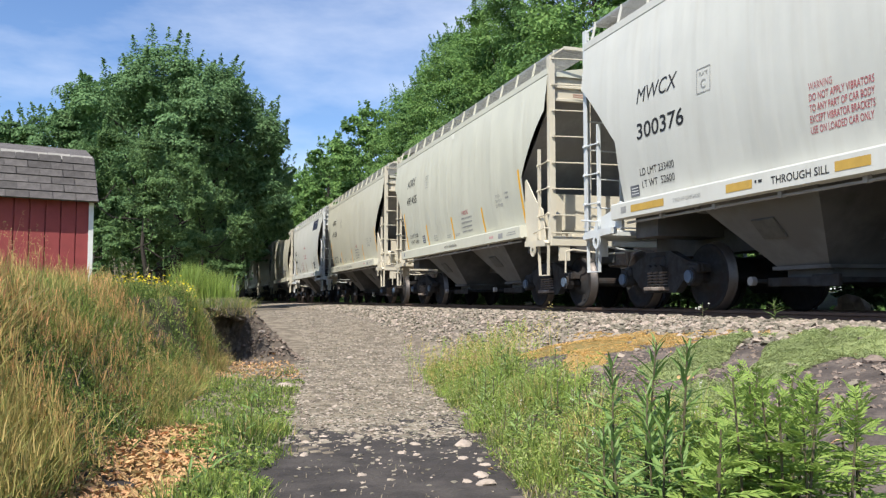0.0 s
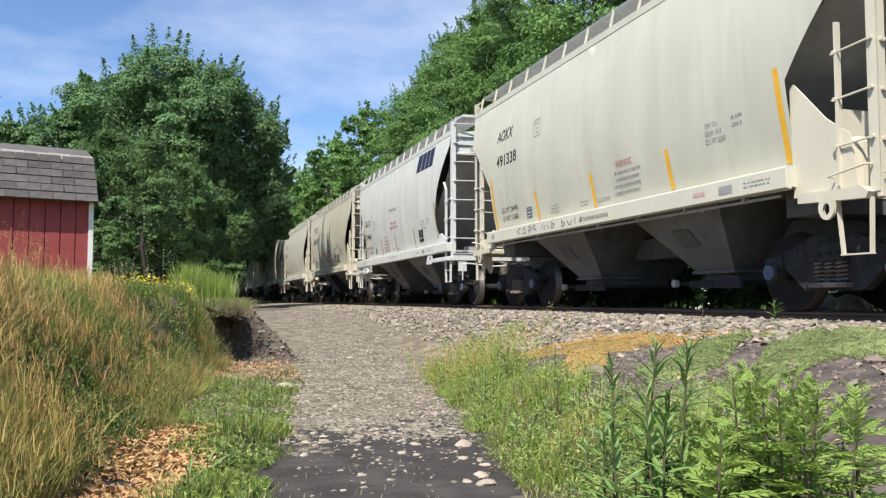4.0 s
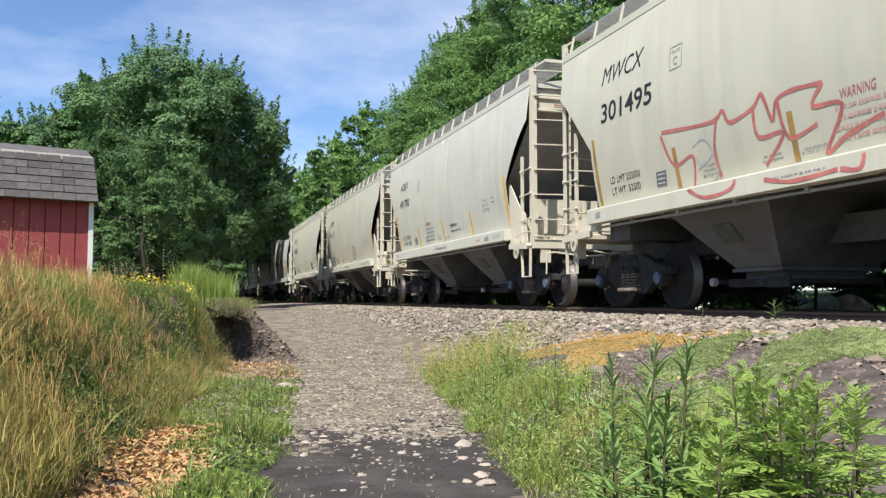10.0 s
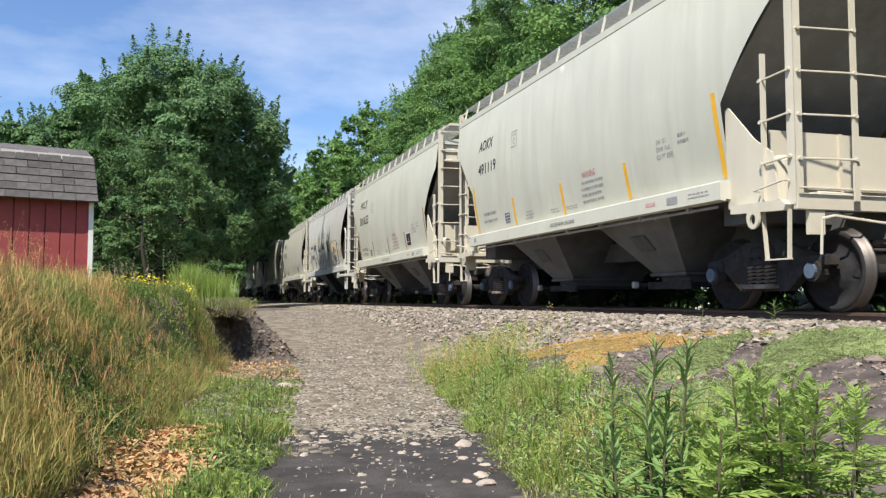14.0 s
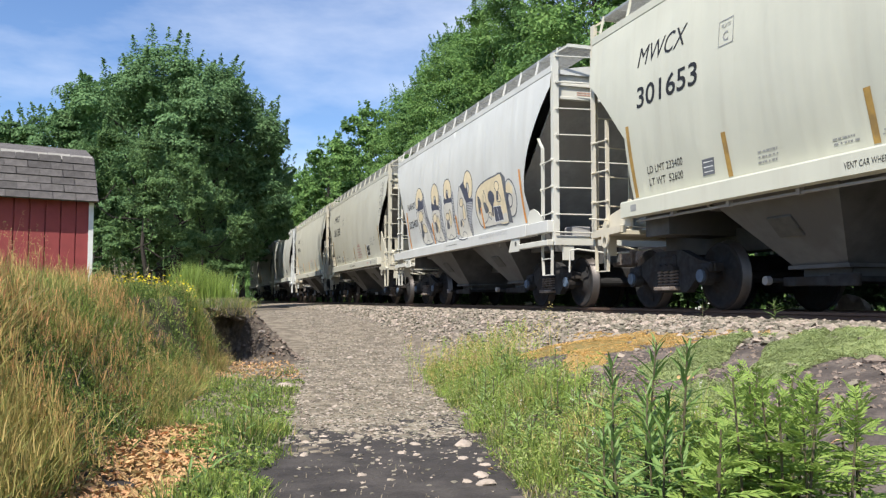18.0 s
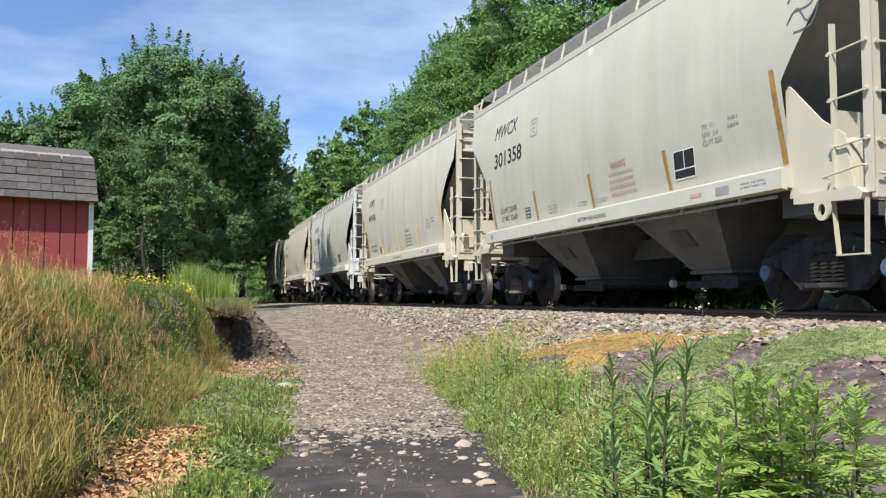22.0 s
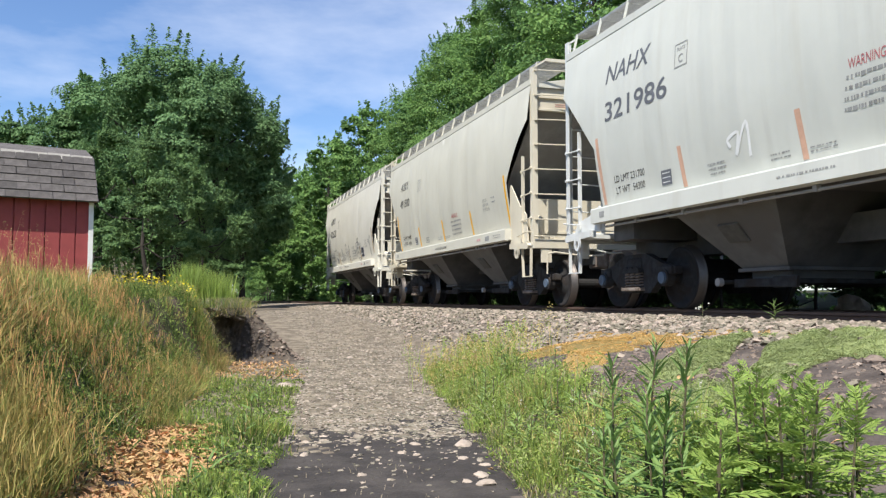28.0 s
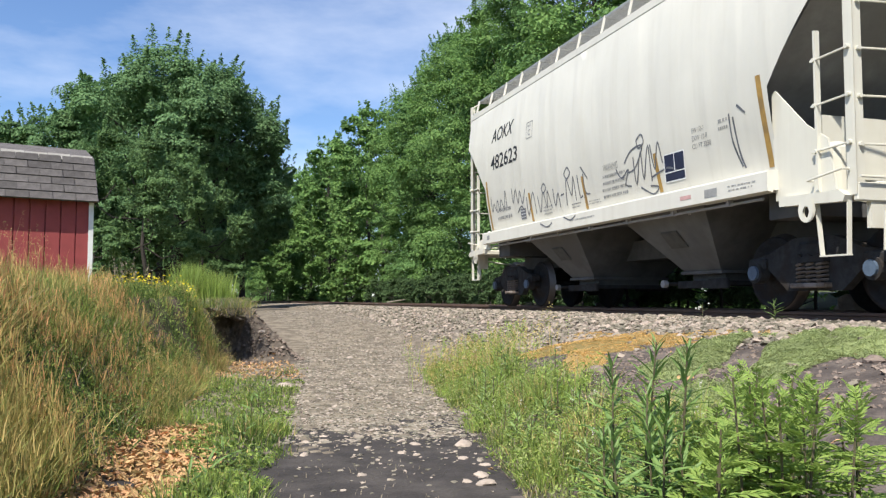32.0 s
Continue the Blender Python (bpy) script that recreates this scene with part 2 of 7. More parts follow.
def quick_mesh(name, verts, faces, mats, index=None, smooth=False):
    """A mesh from numpy arrays: verts (n, 3) and faces (m, 3 or 4)."""
    me = bpy.data.meshes.new(name)
    k = faces.shape[1]
    me.vertices.add(len(verts)); me.vertices.foreach_set("co", np.asarray(verts, dtype=np.float32).ravel())
    me.loops.add(faces.size); me.loops.foreach_set("vertex_index", np.asarray(faces, dtype=np.int32).ravel())
    me.polygons.add(len(faces))
    me.polygons.foreach_set("loop_start", np.arange(0, faces.size, k, dtype=np.int32))
    for m in mats:
        me.materials.append(m)
    if index is not None:
        me.polygons.foreach_set("material_index", np.asarray(index, dtype=np.int32))
    me.polygons.foreach_set("use_smooth", np.full(len(faces), smooth))
    me.update(calc_edges=True)
    return me


def smooth(a, b, t):
    t = np.clip((np.asarray(t, dtype=float) - a) / (b - a), 0, 1)
    return t * t * (3 - 2 * t)


rng = np.random.default_rng(7)


def wobble(x, y, scale, seed=0):
    """Smooth, cheap, seeded unevenness between about -1 and 1."""
    z = 0
    for i, (a, b, p) in enumerate(((1.0, 0.7, 0.3), (-0.6, 1.1, 1.9), (1.7, -1.3, 4.2), (2.3, 2.0, 2.7))):
        z = z + np.sin((a * x + b * y) * scale * 2.1 + p + seed * 1.7) / (1 + 0.6 * i)
    return z / 2.2


# ---- ground ----
def toe_x(y):
    """Foot of the grassy bank, beside the path."""
    return -0.60 + 0.125 * (np.minimum(y, 13.4) - 4.0) + 0.10 * smooth(9.6, 11.2, y) - 0.45 * np.clip(y - 13.4, 0, 3) + 0.03 * np.clip(y - 17, 0, 60)


def edge_x(y):
    """Right-hand edge of the path."""
    return 1.62 + 0.19 * (y - 3.4)


def height(x, y):
    x, y = np.asarray(x, dtype=float), np.asarray(y, dtype=float)
    base = -0.89 + 0.30 * smooth(5, 18, y) + 0.38 * smooth(13, 24, y)
    z = base + 0.02 * wobble(x, y, 1.3)
    # grassy bank
    d = toe_x(y) - x
    top = 0.16 + 0.30 * smooth(1.2, 6, d) + 0.14 * smooth(9, 3, y)
    steep = smooth(9.6, 11.2, y)
    rise = smooth(-0.1, 1.15 - 0.6 * steep, d)
    z = z + (top - base) * rise * smooth(60, 20, y) + 0.05 * wobble(x, y, 2.1, 3) * rise
    # broken end of the bank: a straight slope of earth, hollowed out where it meets the grass
    rough = 0.07 * wobble(x, y, 5.0, 9) + 0.04 * wobble(x, y, 11.0, 4)
    dent = 0.44 * smooth(0.22, 0.48, x) * smooth(0.96, 0.62, x)
    face = (y - 11.65 - dent + rough) / (0.62 - 0.45 * smooth(0.1, 0.4, dent))
    slope = np.minimum(np.minimum((1.50 - x + rough) / 0.70, face), (14.2 - y + rough) / 1.1)
    z = np.maximum(z, base + (0.03 - base) * np.clip(slope, 0, 1) * (x > -2.5))
    # mound on the other side of the path
    e = x - edge_x(y) - 0.12 * wobble(x, y, 1.9, 5)
    mound = smooth(0.0, 1.25, e) * smooth(11.5, 7.0, y)
    z = z + (-0.40 - base + 0.03 * wobble(x, y, 2.5, 1)) * mound
    # ballast
    b = np.minimum(smooth(3.3, 5.35, x + 0.06 * wobble(x, y, 2.2, 8)), smooth(12.3, 10.2, x))
    bed = -0.115 + 0.012 * wobble(x, y, 3.0, 2)
    z = z + (bed - z) * b
    far = smooth(12.0, 20.0, x)
    z = np.where(x > 12.0, -0.75 + 1.2 * far + 0.25 * wobble(x, y, 0.12, 4), z)
    return z


def ground():
    def axis(lo, a, b, hi, step):
        mid = np.arange(a, b, step)
        left, right, g = [a], [b], step
        while left[-1] > lo:
            g *= 1.22
            left.append(left[-1] - g)
        g = step
        while right[-1] < hi:
            g *= 1.22
            right.append(right[-1] + g)
        return np.array(left[:0:-1] + list(mid) + right)
    xs, ys = axis(-900, -4.0, 9.0, 900, 0.075), axis(-600, 1.2, 15.0, 1500, 0.075)
    X, Y = np.meshgrid(xs, ys)
    Z = height(X, Y)
    n, m = X.shape
    i = np.arange(n * m).reshape(n, m)
    faces = np.stack([i[:-1, :-1], i[:-1, 1:], i[1:, 1:], i[1:, :-1]], -1).reshape(-1, 4)
    cx, cy = X.ravel()[faces].mean(1), Y.ravel()[faces].mean(1)
    jx = cx + 0.1 * wobble(cx, cy, 6, 1) + rng.normal(0, 0.06, len(cx))
    d, e = toe_x(cy) - jx, jx - edge_x(cy)
    kind = np.zeros(len(cx), dtype=int)
    kind[(cy + 1.1 * (rng.random(len(cx)) - 0.5) + 0.55 * wobble(cx, cy, 2.4, 31) < 6.35 + 0.25 * (cx - 1.2))] = 1
    kind[d > 0.0] = 2
    kind[(d > 1.4)] = 3
    kind[(e > 0.0) & (cy < 11)] = 4
    kind[(cx > 0.1) & (cx < 1.62) & (cy > 11.3) & (cy < 14.4)] = 7
    kind[(jx > 3.9) & (jx < 11.9) & ((cy > 8.5) | (jx > 4.35 + 0.03 * (8 - cy)))] = 5
    kind[jx > 12.0] = 6
    kind[(cy > 60) & (jx < 3.9)] = 6
    me = quick_mesh("ground", np.stack([X.ravel(), Y.ravel(), Z.ravel()], 1), faces,
                    [M["path"], M["wet"], M["soil"], M["lawn"], M["mound"], M["ballast"], M["forest"], M["dark_earth"]], kind, True)
    return tagged(new("ground", me), "gravel path between a grassy bank and a railway ballast bed", "ground", kind="structure")


ground()


# ---- track ----
def track():
    rails = empty("railway_track")
    tagged(rails, "single railway track with rusty rails on wooden ties", "track", kind="structure")
    for side in (-1, 1):
        bm = bmesh.new()
        o = [(-0.070, -0.18), (0.070, -0.18), (0.070, -0.165), (0.012, -0.145), (0.012, -0.045), (0.036, -0.035), (0.036, -0.004), (0.028, 0.0),
             (-0.028, 0.0), (-0.036, -0.004), (-0.036, -0.035), (-0.012, -0.045), (-0.012, -0.145), (-0.070, -0.165)]
        prism(bm, [(TRACK_X + side * 0.755 + a, b) for a, b in o], "y", -260, 420)
        part("rail", bm, M["rail"], rails)
    bm = bmesh.new()
    box(bm, -1.3, 1.3, -0.115, 0.115, -0.34, -0.165, bevel=0.012)
    first = part("tie", bm, M["tie"], rails)
    k = 0
    for y in np.arange(-8, 110, 0.53):
        m = pose(TRACK_X + rng.normal(0, 0.03), y, rng.normal(0, 0.008), 0, 0, rng.normal(0, 0.8))
        if k == 0:
            first.matrix_basis = m
        else:
            share(first, m)
        k += 1


track()


# ---- hopper wagons ----
# Wagon space: y = 0 at the leading corner post, y grows towards the trailing end, x < 0 is the side towards the path, z = 0 on the rails.
LONG = 11.2


def half_width(z):
    """The side bulges: it leans in below its widest height and curves over above it."""
    return 1.61 - (0.080 if z < 3.08 else 0.0785) * (z - 3.08) ** 2


def sheet_sag(y, z, round_cut, side=-1):
    """Plates sag a little between the welded seams, and carry small dents."""
    sag = -0.010 * math.sin(math.pi * ((y - 0.9) / 1.88 % 1.0)) + 0.014 * noise.noise(Vector((side * 3.0 + round_cut * 7, y * 0.9, z * 0.8)))
    return sag * min(1.0, (z - 1.55) * 3) * min(1.0, (4.24 - z) * 4)


def end_inset(z, round_cut=False):
    """How far the side sheet stops short of the wagon's end at the height z."""
    if round_cut:
        if z >= 3.93:
            return 0.02
        a = (z - 2.2) / 1.73
        return 0.05 + 1.15 * (1 - a ** 1.6) if z > 2.2 else 1.20 - 0.28 * (2.2 - z)
    if z >= 3.55:
        return 0.02
    if z >= 2.5:
        return 0.02 + 1.08 * ((3.55 - z) / 1.05) ** 0.85
    return 1.10


def body_mesh(round_cut):
    bm = bmesh.new()
    zs = [1.55, 1.8, 2.0, 2.2, 2.35, 2.5, 2.65, 2.8, 2.95, 3.1, 3.25, 3.4, 3.5, 3.56, 3.7, 3.82, 3.9, 3.94, 4.05, 4.24]
    cols = 72
    for side in (-1, 1):
        grid = []
        for z in zs:
            a = end_inset(z, round_cut)
            row = []
            for i in range(cols + 1):
                y = a + (LONG - 2 * a) * i / cols
                row.append(bm.verts.new((side * (half_width(z) + sheet_sag(y, z, round_cut, side)), y, z)))
            grid.append(row)
        for r in range(len(zs) - 1):
            for c in range(cols):
                bm.faces.new((grid[r][c], grid[r][c + 1], grid[r + 1][c + 1], grid[r + 1][c]))
    # roof, cambered
    n = 8
    rows = []
    for i in range(n + 1):
        x = -half_width(4.24) + 2 * half_width(4.24) * i / n
        z = 4.24 + 0.20 * (1 - (x / half_width(4.24)) ** 2)
        rows.append([bm.verts.new((x, y, z)) for y in (0.02, LONG / 2, LONG - 0.02)])
    for i in range(n):
        for j in range(2):
            bm.faces.new((rows[i][j], rows[i][j + 1], rows[i + 1][j + 1], rows[i + 1][j]))
    for j in (0, 2):
        w = [rows[i][j] for i in range(n + 1)]
        lo = [bm.verts.new((v.co.x, v.co.y, 4.2)) for v in (w[0], w[-1])]
        bm.faces.new(w + [lo[1], lo[0]])
    bmesh.ops.remove_doubles(bm, verts=bm.verts, dist=0.0005)
    bmesh.ops.recalc_face_normals(bm, faces=bm.faces)
    return bm


def wagon(kind, colour):
    """One two-bay covered hopper. kind 0: straight-cut ends, kind 1: round-cut ends and stepped sills."""
    rc = kind == 1
    base = empty("hopper_wagon")

    def add(name, bm, mat="paint", label="", sm=False, parent=None):
        return part(name, bm, M[mat], parent or base, label, colour, sm)
    hull = add("body", body_mesh(rc), sm=True)
    mod = hull.modifiers.new("edges", 'EDGE_SPLIT'); mod.split_angle = radians(28)
    # side sills and top chords
    for sx in (-1, 1):
        bm = bmesh.new()
        lo, hi = (1.06, LONG - 1.06) if not rc else (0.95, LONG - 0.95)
        prism(bm, [(sx * 1.38, 1.56), (sx * 1.625, 1.56), (sx * 1.635, 1.54), (sx * 1.635, 1.33), (sx * 1.56, 1.315), (sx * 1.56, 1.34), (sx * 1.38, 1.34)], "y", lo, hi)
        add("side_sill", bm)
        if rc:
            for a, b in ((-0.02, 1.5), (LONG - 1.5, LONG + 0.02)):
                near = a < 1
                bm = bmesh.new()
                box(bm, min(sx * 1.50, sx * 1.63), max(sx * 1.50, sx * 1.63), a, b, 1.33, 1.545, bevel=0.01)
                add("end_sill_step", bm)
                bm = bmesh.new()
                prism(bm, [(p if near else LONG - p, q) for p, q in ((1.32, 1.34), (1.70, 1.34), (1.84, 1.10), (1.84, 1.07), (1.32, 1.07))], "x", sx * 1.60 - 0.012, sx * 1.60 + 0.012)
                bracket = add("sill_bracket", bm)
                bm = bmesh.new()
                rod(bm, (sx * 1.586, 1.48 if near else LONG - 1.48, 1.22), (sx * 1.616, 1.48 if near else LONG - 1.48, 1.22), 0.05, 14)
                part("bracket_hole", bm, M["chute_dark"], bracket, "dark hole in the bracket")
                bm = bmesh.new()
                box(bm, min(sx * 1.50, sx * 1.62), max(sx * 1.50, sx * 1.62), *((0.0, 1.32) if near else (LONG - 1.32, LONG)), 1.10, 1.20, bevel=0.008)
                add("lower_sill", bm)
        bm = bmesh.new()
        prism(bm, [(sx * 1.44, 4.22), (sx * 1.505, 4.22), (sx * 1.515, 4.235), (sx * 1.515, 4.345), (sx * 1.47, 4.36), (sx * 1.40, 4.36)], "y", 0.0, LONG)
        add("top_chord", bm)
    for end in (0, 1):
        def P(x, y, z):
            return (x, LONG - y, z) if end else (x, y, z)

        def ybox(bm, x0, x1, y0, y1, z0, z1, bevel=0.0):
            a, b = (LONG - y1, LONG - y0) if end else (y0, y1)
            box(bm, x0, x1, a, b, z0, z1, bevel=bevel)
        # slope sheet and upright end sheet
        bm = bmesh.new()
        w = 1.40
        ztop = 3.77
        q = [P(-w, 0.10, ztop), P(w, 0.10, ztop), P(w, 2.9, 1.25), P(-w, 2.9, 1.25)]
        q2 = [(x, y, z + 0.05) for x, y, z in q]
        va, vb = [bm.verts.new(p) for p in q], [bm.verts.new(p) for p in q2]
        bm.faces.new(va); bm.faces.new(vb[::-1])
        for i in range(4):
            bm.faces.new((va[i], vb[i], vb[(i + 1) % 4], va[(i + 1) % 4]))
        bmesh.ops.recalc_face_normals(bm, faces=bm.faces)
        # darker than the body, standing in for shade under the wagon's end
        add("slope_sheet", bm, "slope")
        bm = bmesh.new()
        ybox(bm, -1.44, 1.44, 0.07, 0.11, 3.76, 4.28)
        ybox(bm, -1.44, 1.44, 0.0, 0.075, 3.74, 3.80, 0.01)
        ybox(bm, -1.44, 1.44, 0.03, 0.075, 4.0, 4.03)
        end_sheet = add("end_sheet", bm)
        bm = bmesh.new()
        for z, x0, x1 in ((3.90, -0.98, -0.42), (3.86, -0.98, -0.56)):
            ybox(bm, x0, x1, 0.064, 0.0695, z - 0.010, z + 0.010)
        part("small_print", bm, M["rust_print"], end_sheet)
        if not rc:
            # upright bolster web under the slope sheet
            bm = bmesh.new()
            prism(bm, [(-1.08, 1.22), (1.40, 1.22), (1.40, 2.16), (-1.08, 2.16)], "y", *sorted((LONG - 0.87 if end else 0.84, LONG - 0.84 if end else 0.87)))
            web = add("bolster_web", bm)
            for x0, z0, x1, z1 in ((-1.08, 1.46, -0.06, 1.50), (-0.10, 1.22, -0.06, 2.16), (-0.02, 1.46, 1.40, 1.50)):
                bm = bmesh.new()
                ybox(bm, x0, x1, 0.805, 0.843, z0, z1)
                part("web_stiffener", bm, M["paint"], web, colour=colour)
        # shear plates beside the slope sheet
        for sx in (-1, 1):
            bm = bmesh.new()
            if rc:
                o = [(1.16, 1.54), (1.14, 1.72), (1.04, 1.83), (0.9, 1.84), (0.72, 1.78), (0.5, 1.62), (0.45, 1.54)]
            elif end:
                o = [(1.12, 1.22), (1.12, 1.60), (1.06, 1.62), (0.80, 1.50), (0.32, 1.40), (0.22, 1.24)]
            else:
                o = [(1.10, 1.22), (1.11, 1.60), (1.13, 2.0), (1.13, 2.42), (1.08, 2.45), (0.62, 1.98), (0.32, 1.78), (0.22, 1.24)]
            if rc and end:
                bm.free()
            else:
                prism(bm, [((LONG - a) if end else a, b) for a, b in o], "x", sx * 1.48 - 0.012, sx * 1.48 + 0.012)
                add("shear_plate", bm)
            if not rc:
                bm = bmesh.new()
                o = [(0.95, 1.24), (0.10, 1.22), (0.02, 1.16), (0.05, 1.10), (0.95, 1.14)]
                prism(bm, [((LONG - a) if end else a, b) for a, b in o], "x", sx * 1.53 - 0.05, sx * 1.53 + 0.05)
                add("corner_sill", bm)
                # jacking lug with a hole
                bm = bmesh.new()
                yc, ring_o, ring_i = (LONG - 0.52 if end else 0.52), [], []
                for i in range(14):
                    a = 2 * math.pi * i / 14
                    ring_o.append((yc + 0.11 * math.cos(a), 1.06 + 0.13 * math.sin(a)))
                    ring_i.append((yc + 0.045 * math.cos(a), 1.04 + 0.06 * math.sin(a)))
                for x in (sx * 1.585, sx * 1.61):
                    vo, vi = [bm.verts.new((x, *p)) for p in ring_o], [bm.verts.new((x, *p)) for p in ring_i]
                    for i in range(14):
                        j = (i + 1) % 14
                        bm.faces.new((vo[i], vo[j], vi[j], vi[i]))
                add("jacking_lug", bm)
        # end platform
        bm = bmesh.new()
        ybox(bm, -1.5, 1.5, -0.02, 0.40, 1.16, 1.22)
        ybox(bm, -1.5, 1.5, -0.06, 0.0, 1.10, 1.28, 0.01)
        add("end_platform", bm)
        # brake gear cabinet or reservoir on the platform
        bm = bmesh.new()
        if end == 0 and rc:
            ybox(bm, -0.9, -0.5, 0.5, 0.8, 1.25, 1.5, 0.02)
            add("equipment_box", bm, "slope")
        elif end == 0:
            ybox(bm, -0.92, -0.30, 0.26, 0.50, 1.23, 1.36, 0.015)
            add("step_box", bm)
            bm = bmesh.new()
            rod(bm, P(-1.18, 0.55, 1.22), P(-1.18, 0.55, 1.72), 0.17, 14)
            rod(bm, P(-1.18, 0.55, 1.72), P(-1.18, 0.55, 1.79), 0.17, 14, 0.08)
            add("relief_cylinder", bm)
        else:
            rod(bm, P(-0.75, 0.45, 1.95), P(0.25, 0.45, 1.95), 0.19, 16)
            add("air_reservoir", bm)
            bm = bmesh.new()
            c = Vector(P(-0.55, 0.16, 2.05))
            for i in range(16):
                a, b = 2 * math.pi * i / 16, 2 * math.pi * (i + 1) / 16
                rod(bm, c + Vector((0.26 * math.cos(a), 0, 0.26 * math.sin(a))), c + Vector((0.26 * math.cos(b), 0, 0.26 * math.sin(b))), 0.016, 6)
                if i % 4 == 0:
                    rod(bm, c, c + Vector((0.26 * math.cos(a), 0, 0.26 * math.sin(a))), 0.014, 6)
            rod(bm, c, c + Vector((0, -0.2, 0)), 0.03, 8)
            add("brake_wheel", bm)
            bm = bmesh.new()
            ybox(bm, -0.68, -0.42, 0.30, 0.46, 1.86, 2.22, 0.03)
            ybox(bm, -0.60, -0.50, 0.34, 0.44, 1.23, 1.87)
            add("brake_housing", bm)
        # ladders at the four corners
        for sx in (-1, 1):
            main, inner = sx * 1.50, sx * 0.77
            bm = bmesh.new()
            ybox(bm, min(main, main - sx * 0.10), max(main, main - sx * 0.10), -0.055, -0.035, 1.16, 4.56)
            ybox(bm, main - 0.008, main + 0.008, -0.055, 0.06, 1.16, 4.56)
            add("ladder_post", bm)
            bm = bmesh.new()
            ybox(bm, inner - 0.035, inner + 0.035, -0.145, -0.12, 1.2, 4.62)
            add("ladder_post", bm)
            bm = bmesh.new()
            ybox(bm, main - 0.03, main + 0.03, 0.42, 0.45, 1.22, 2.92)
            if rc:
                bar(bm, P(main, 0.435, 2.9), P(main, 0.62, 3.12), 0.05, 0.025)
            add("side_ladder_post", bm)
            bm = bmesh.new()
            rod(bm, P(main - sx * 0.05, -0.07, 1.65), P(inner, -0.15, 1.65), 0.0125, 6)
            for x, y in ((main - sx * 0.05, -0.07), (inner, -0.15)):
                rod(bm, P(x, y - 0.02, 1.65), P(x, y + 0.02, 1.65), 0.024, 6)
            r1 = add("ladder_rung", bm)
            for k in range(1, 7):
                share(r1, pose(0, 0, 0.475 * k))
            bm = bmesh.new()
            rod(bm, P(main + sx * 0.02, 0.0, 1.68), P(main + sx * 0.02, 0.50, 1.66), 0.0125, 6)
            for y, z in ((0.0, 1.68), (0.45, 1.66)):
                rod(bm, P(main + sx * 0.045, y, z), P(main + sx * 0.0, y, z), 0.024, 6)
            r2 = add("side_rung", bm)
            for k in range(1, 3):
                share(r2, pose(0, 0, 0.475 * k))
            # stirrup step
            bm = bmesh.new()
            zb = 0.58
            bar(bm, P(main, 0.05, 1.14), P(main, 0.07, zb), 0.05, 0.016)
            bar(bm, P(main, 0.48, 1.14), P(main, 0.42, zb), 0.05, 0.016)
            bar(bm, P(main, 0.05, zb), P(main, 0.44, zb), 0.05, 0.016)
            if rc:
                bar(bm, P(main, 0.05, 0.87), P(main, 0.46, 0.87), 0.03, 0.016)
            add("stirrup_step", bm)
            # corner handhold
            bm = bmesh.new()
            pts = [P(main + sx * 0.02, 0.02, 1.42), P(main + sx * 0.10, 0.02, 1.42), P(main + sx * 0.10, 0.5, 1.36), P(main + sx * 0.02, 0.5, 1.36)]
            for a, b in zip(pts, pts[1:]):
                rod(bm, a, b, 0.0125, 6)
            add("handhold", bm)
        bm = bmesh.new()
        rod(bm, P(-1.5, -0.1, 1.33), P(-0.15, -0.1, 1.33), 0.0125, 6)
        add("end_handhold", bm)
        bm = bmesh.new()
        rod(bm, P(-0.77, -0.14, 2.6), P(0.4, -0.14, 2.6), 0.0125, 6)
        add("cross_handhold", bm)
        # coupler and its lever, air hose
        bm = bmesh.new()
        ybox(bm, -0.18, 0.18, -0.38, 0.3, 0.74, 1.02, 0.03)
        ybox(bm, -0.10, 0.10, -0.62, -0.3, 0.79, 0.98, 0.02)
        ybox(bm, -0.19, 0.17, -0.88, -0.56, 0.74, 1.04, 0.05)
        add("coupler", bm, "rust", "rusty cast coupler")
        bm = bmesh.new()
        pts = [P(-1.25, -0.12, 0.62), P(-1.25, -0.14, 1.0), P(-1.12, -0.18, 1.03), P(-0.55, -0.26, 0.96), P(-0.10, -0.34, 0.98)]
        for a, b in zip(pts, pts[1:]):
            rod(bm, a, b, 0.016, 6)
        add("uncoupling_lever", bm)
        bm = bmesh.new()
        ybox(bm, -1.32, -1.12, -0.04, 0.02, 0.84, 1.12)
        add("lever_bracket", bm)
        bm = bmesh.new()
        pts = [P(0.32, -0.3, 0.95), P(0.34, -0.5, 0.7), P(0.3, -0.75, 0.5), P(0.25, -0.95, 0.52)]
        for a, b in zip(pts, pts[1:]):
            rod(bm, a, b, 0.025, 8)
        add("air_hose", bm, "steel_dark")
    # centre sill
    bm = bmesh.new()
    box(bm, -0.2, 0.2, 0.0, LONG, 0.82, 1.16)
    # bolster boxes enlarged in dark grey, to keep the gap above the trucks dark
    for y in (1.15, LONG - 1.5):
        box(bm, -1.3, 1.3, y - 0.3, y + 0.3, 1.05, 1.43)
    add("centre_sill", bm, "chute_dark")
    # two discharge bays
    for yc in (3.55, 7.20):
        bm = bmesh.new()
        t = [(-1.5, yc - 1.10, 1.42), (1.5, yc - 1.10, 1.42), (1.5, yc + 1.10, 1.42), (-1.5, yc + 1.10, 1.42)]
        b = [(-0.72, yc - 0.40, 0.54), (0.72, yc - 0.40, 0.54), (0.72, yc + 0.45, 0.54), (-0.72, yc + 0.45, 0.54)]
        vt, vb = [bm.verts.new(p) for p in t], [bm.verts.new(p) for p in b]
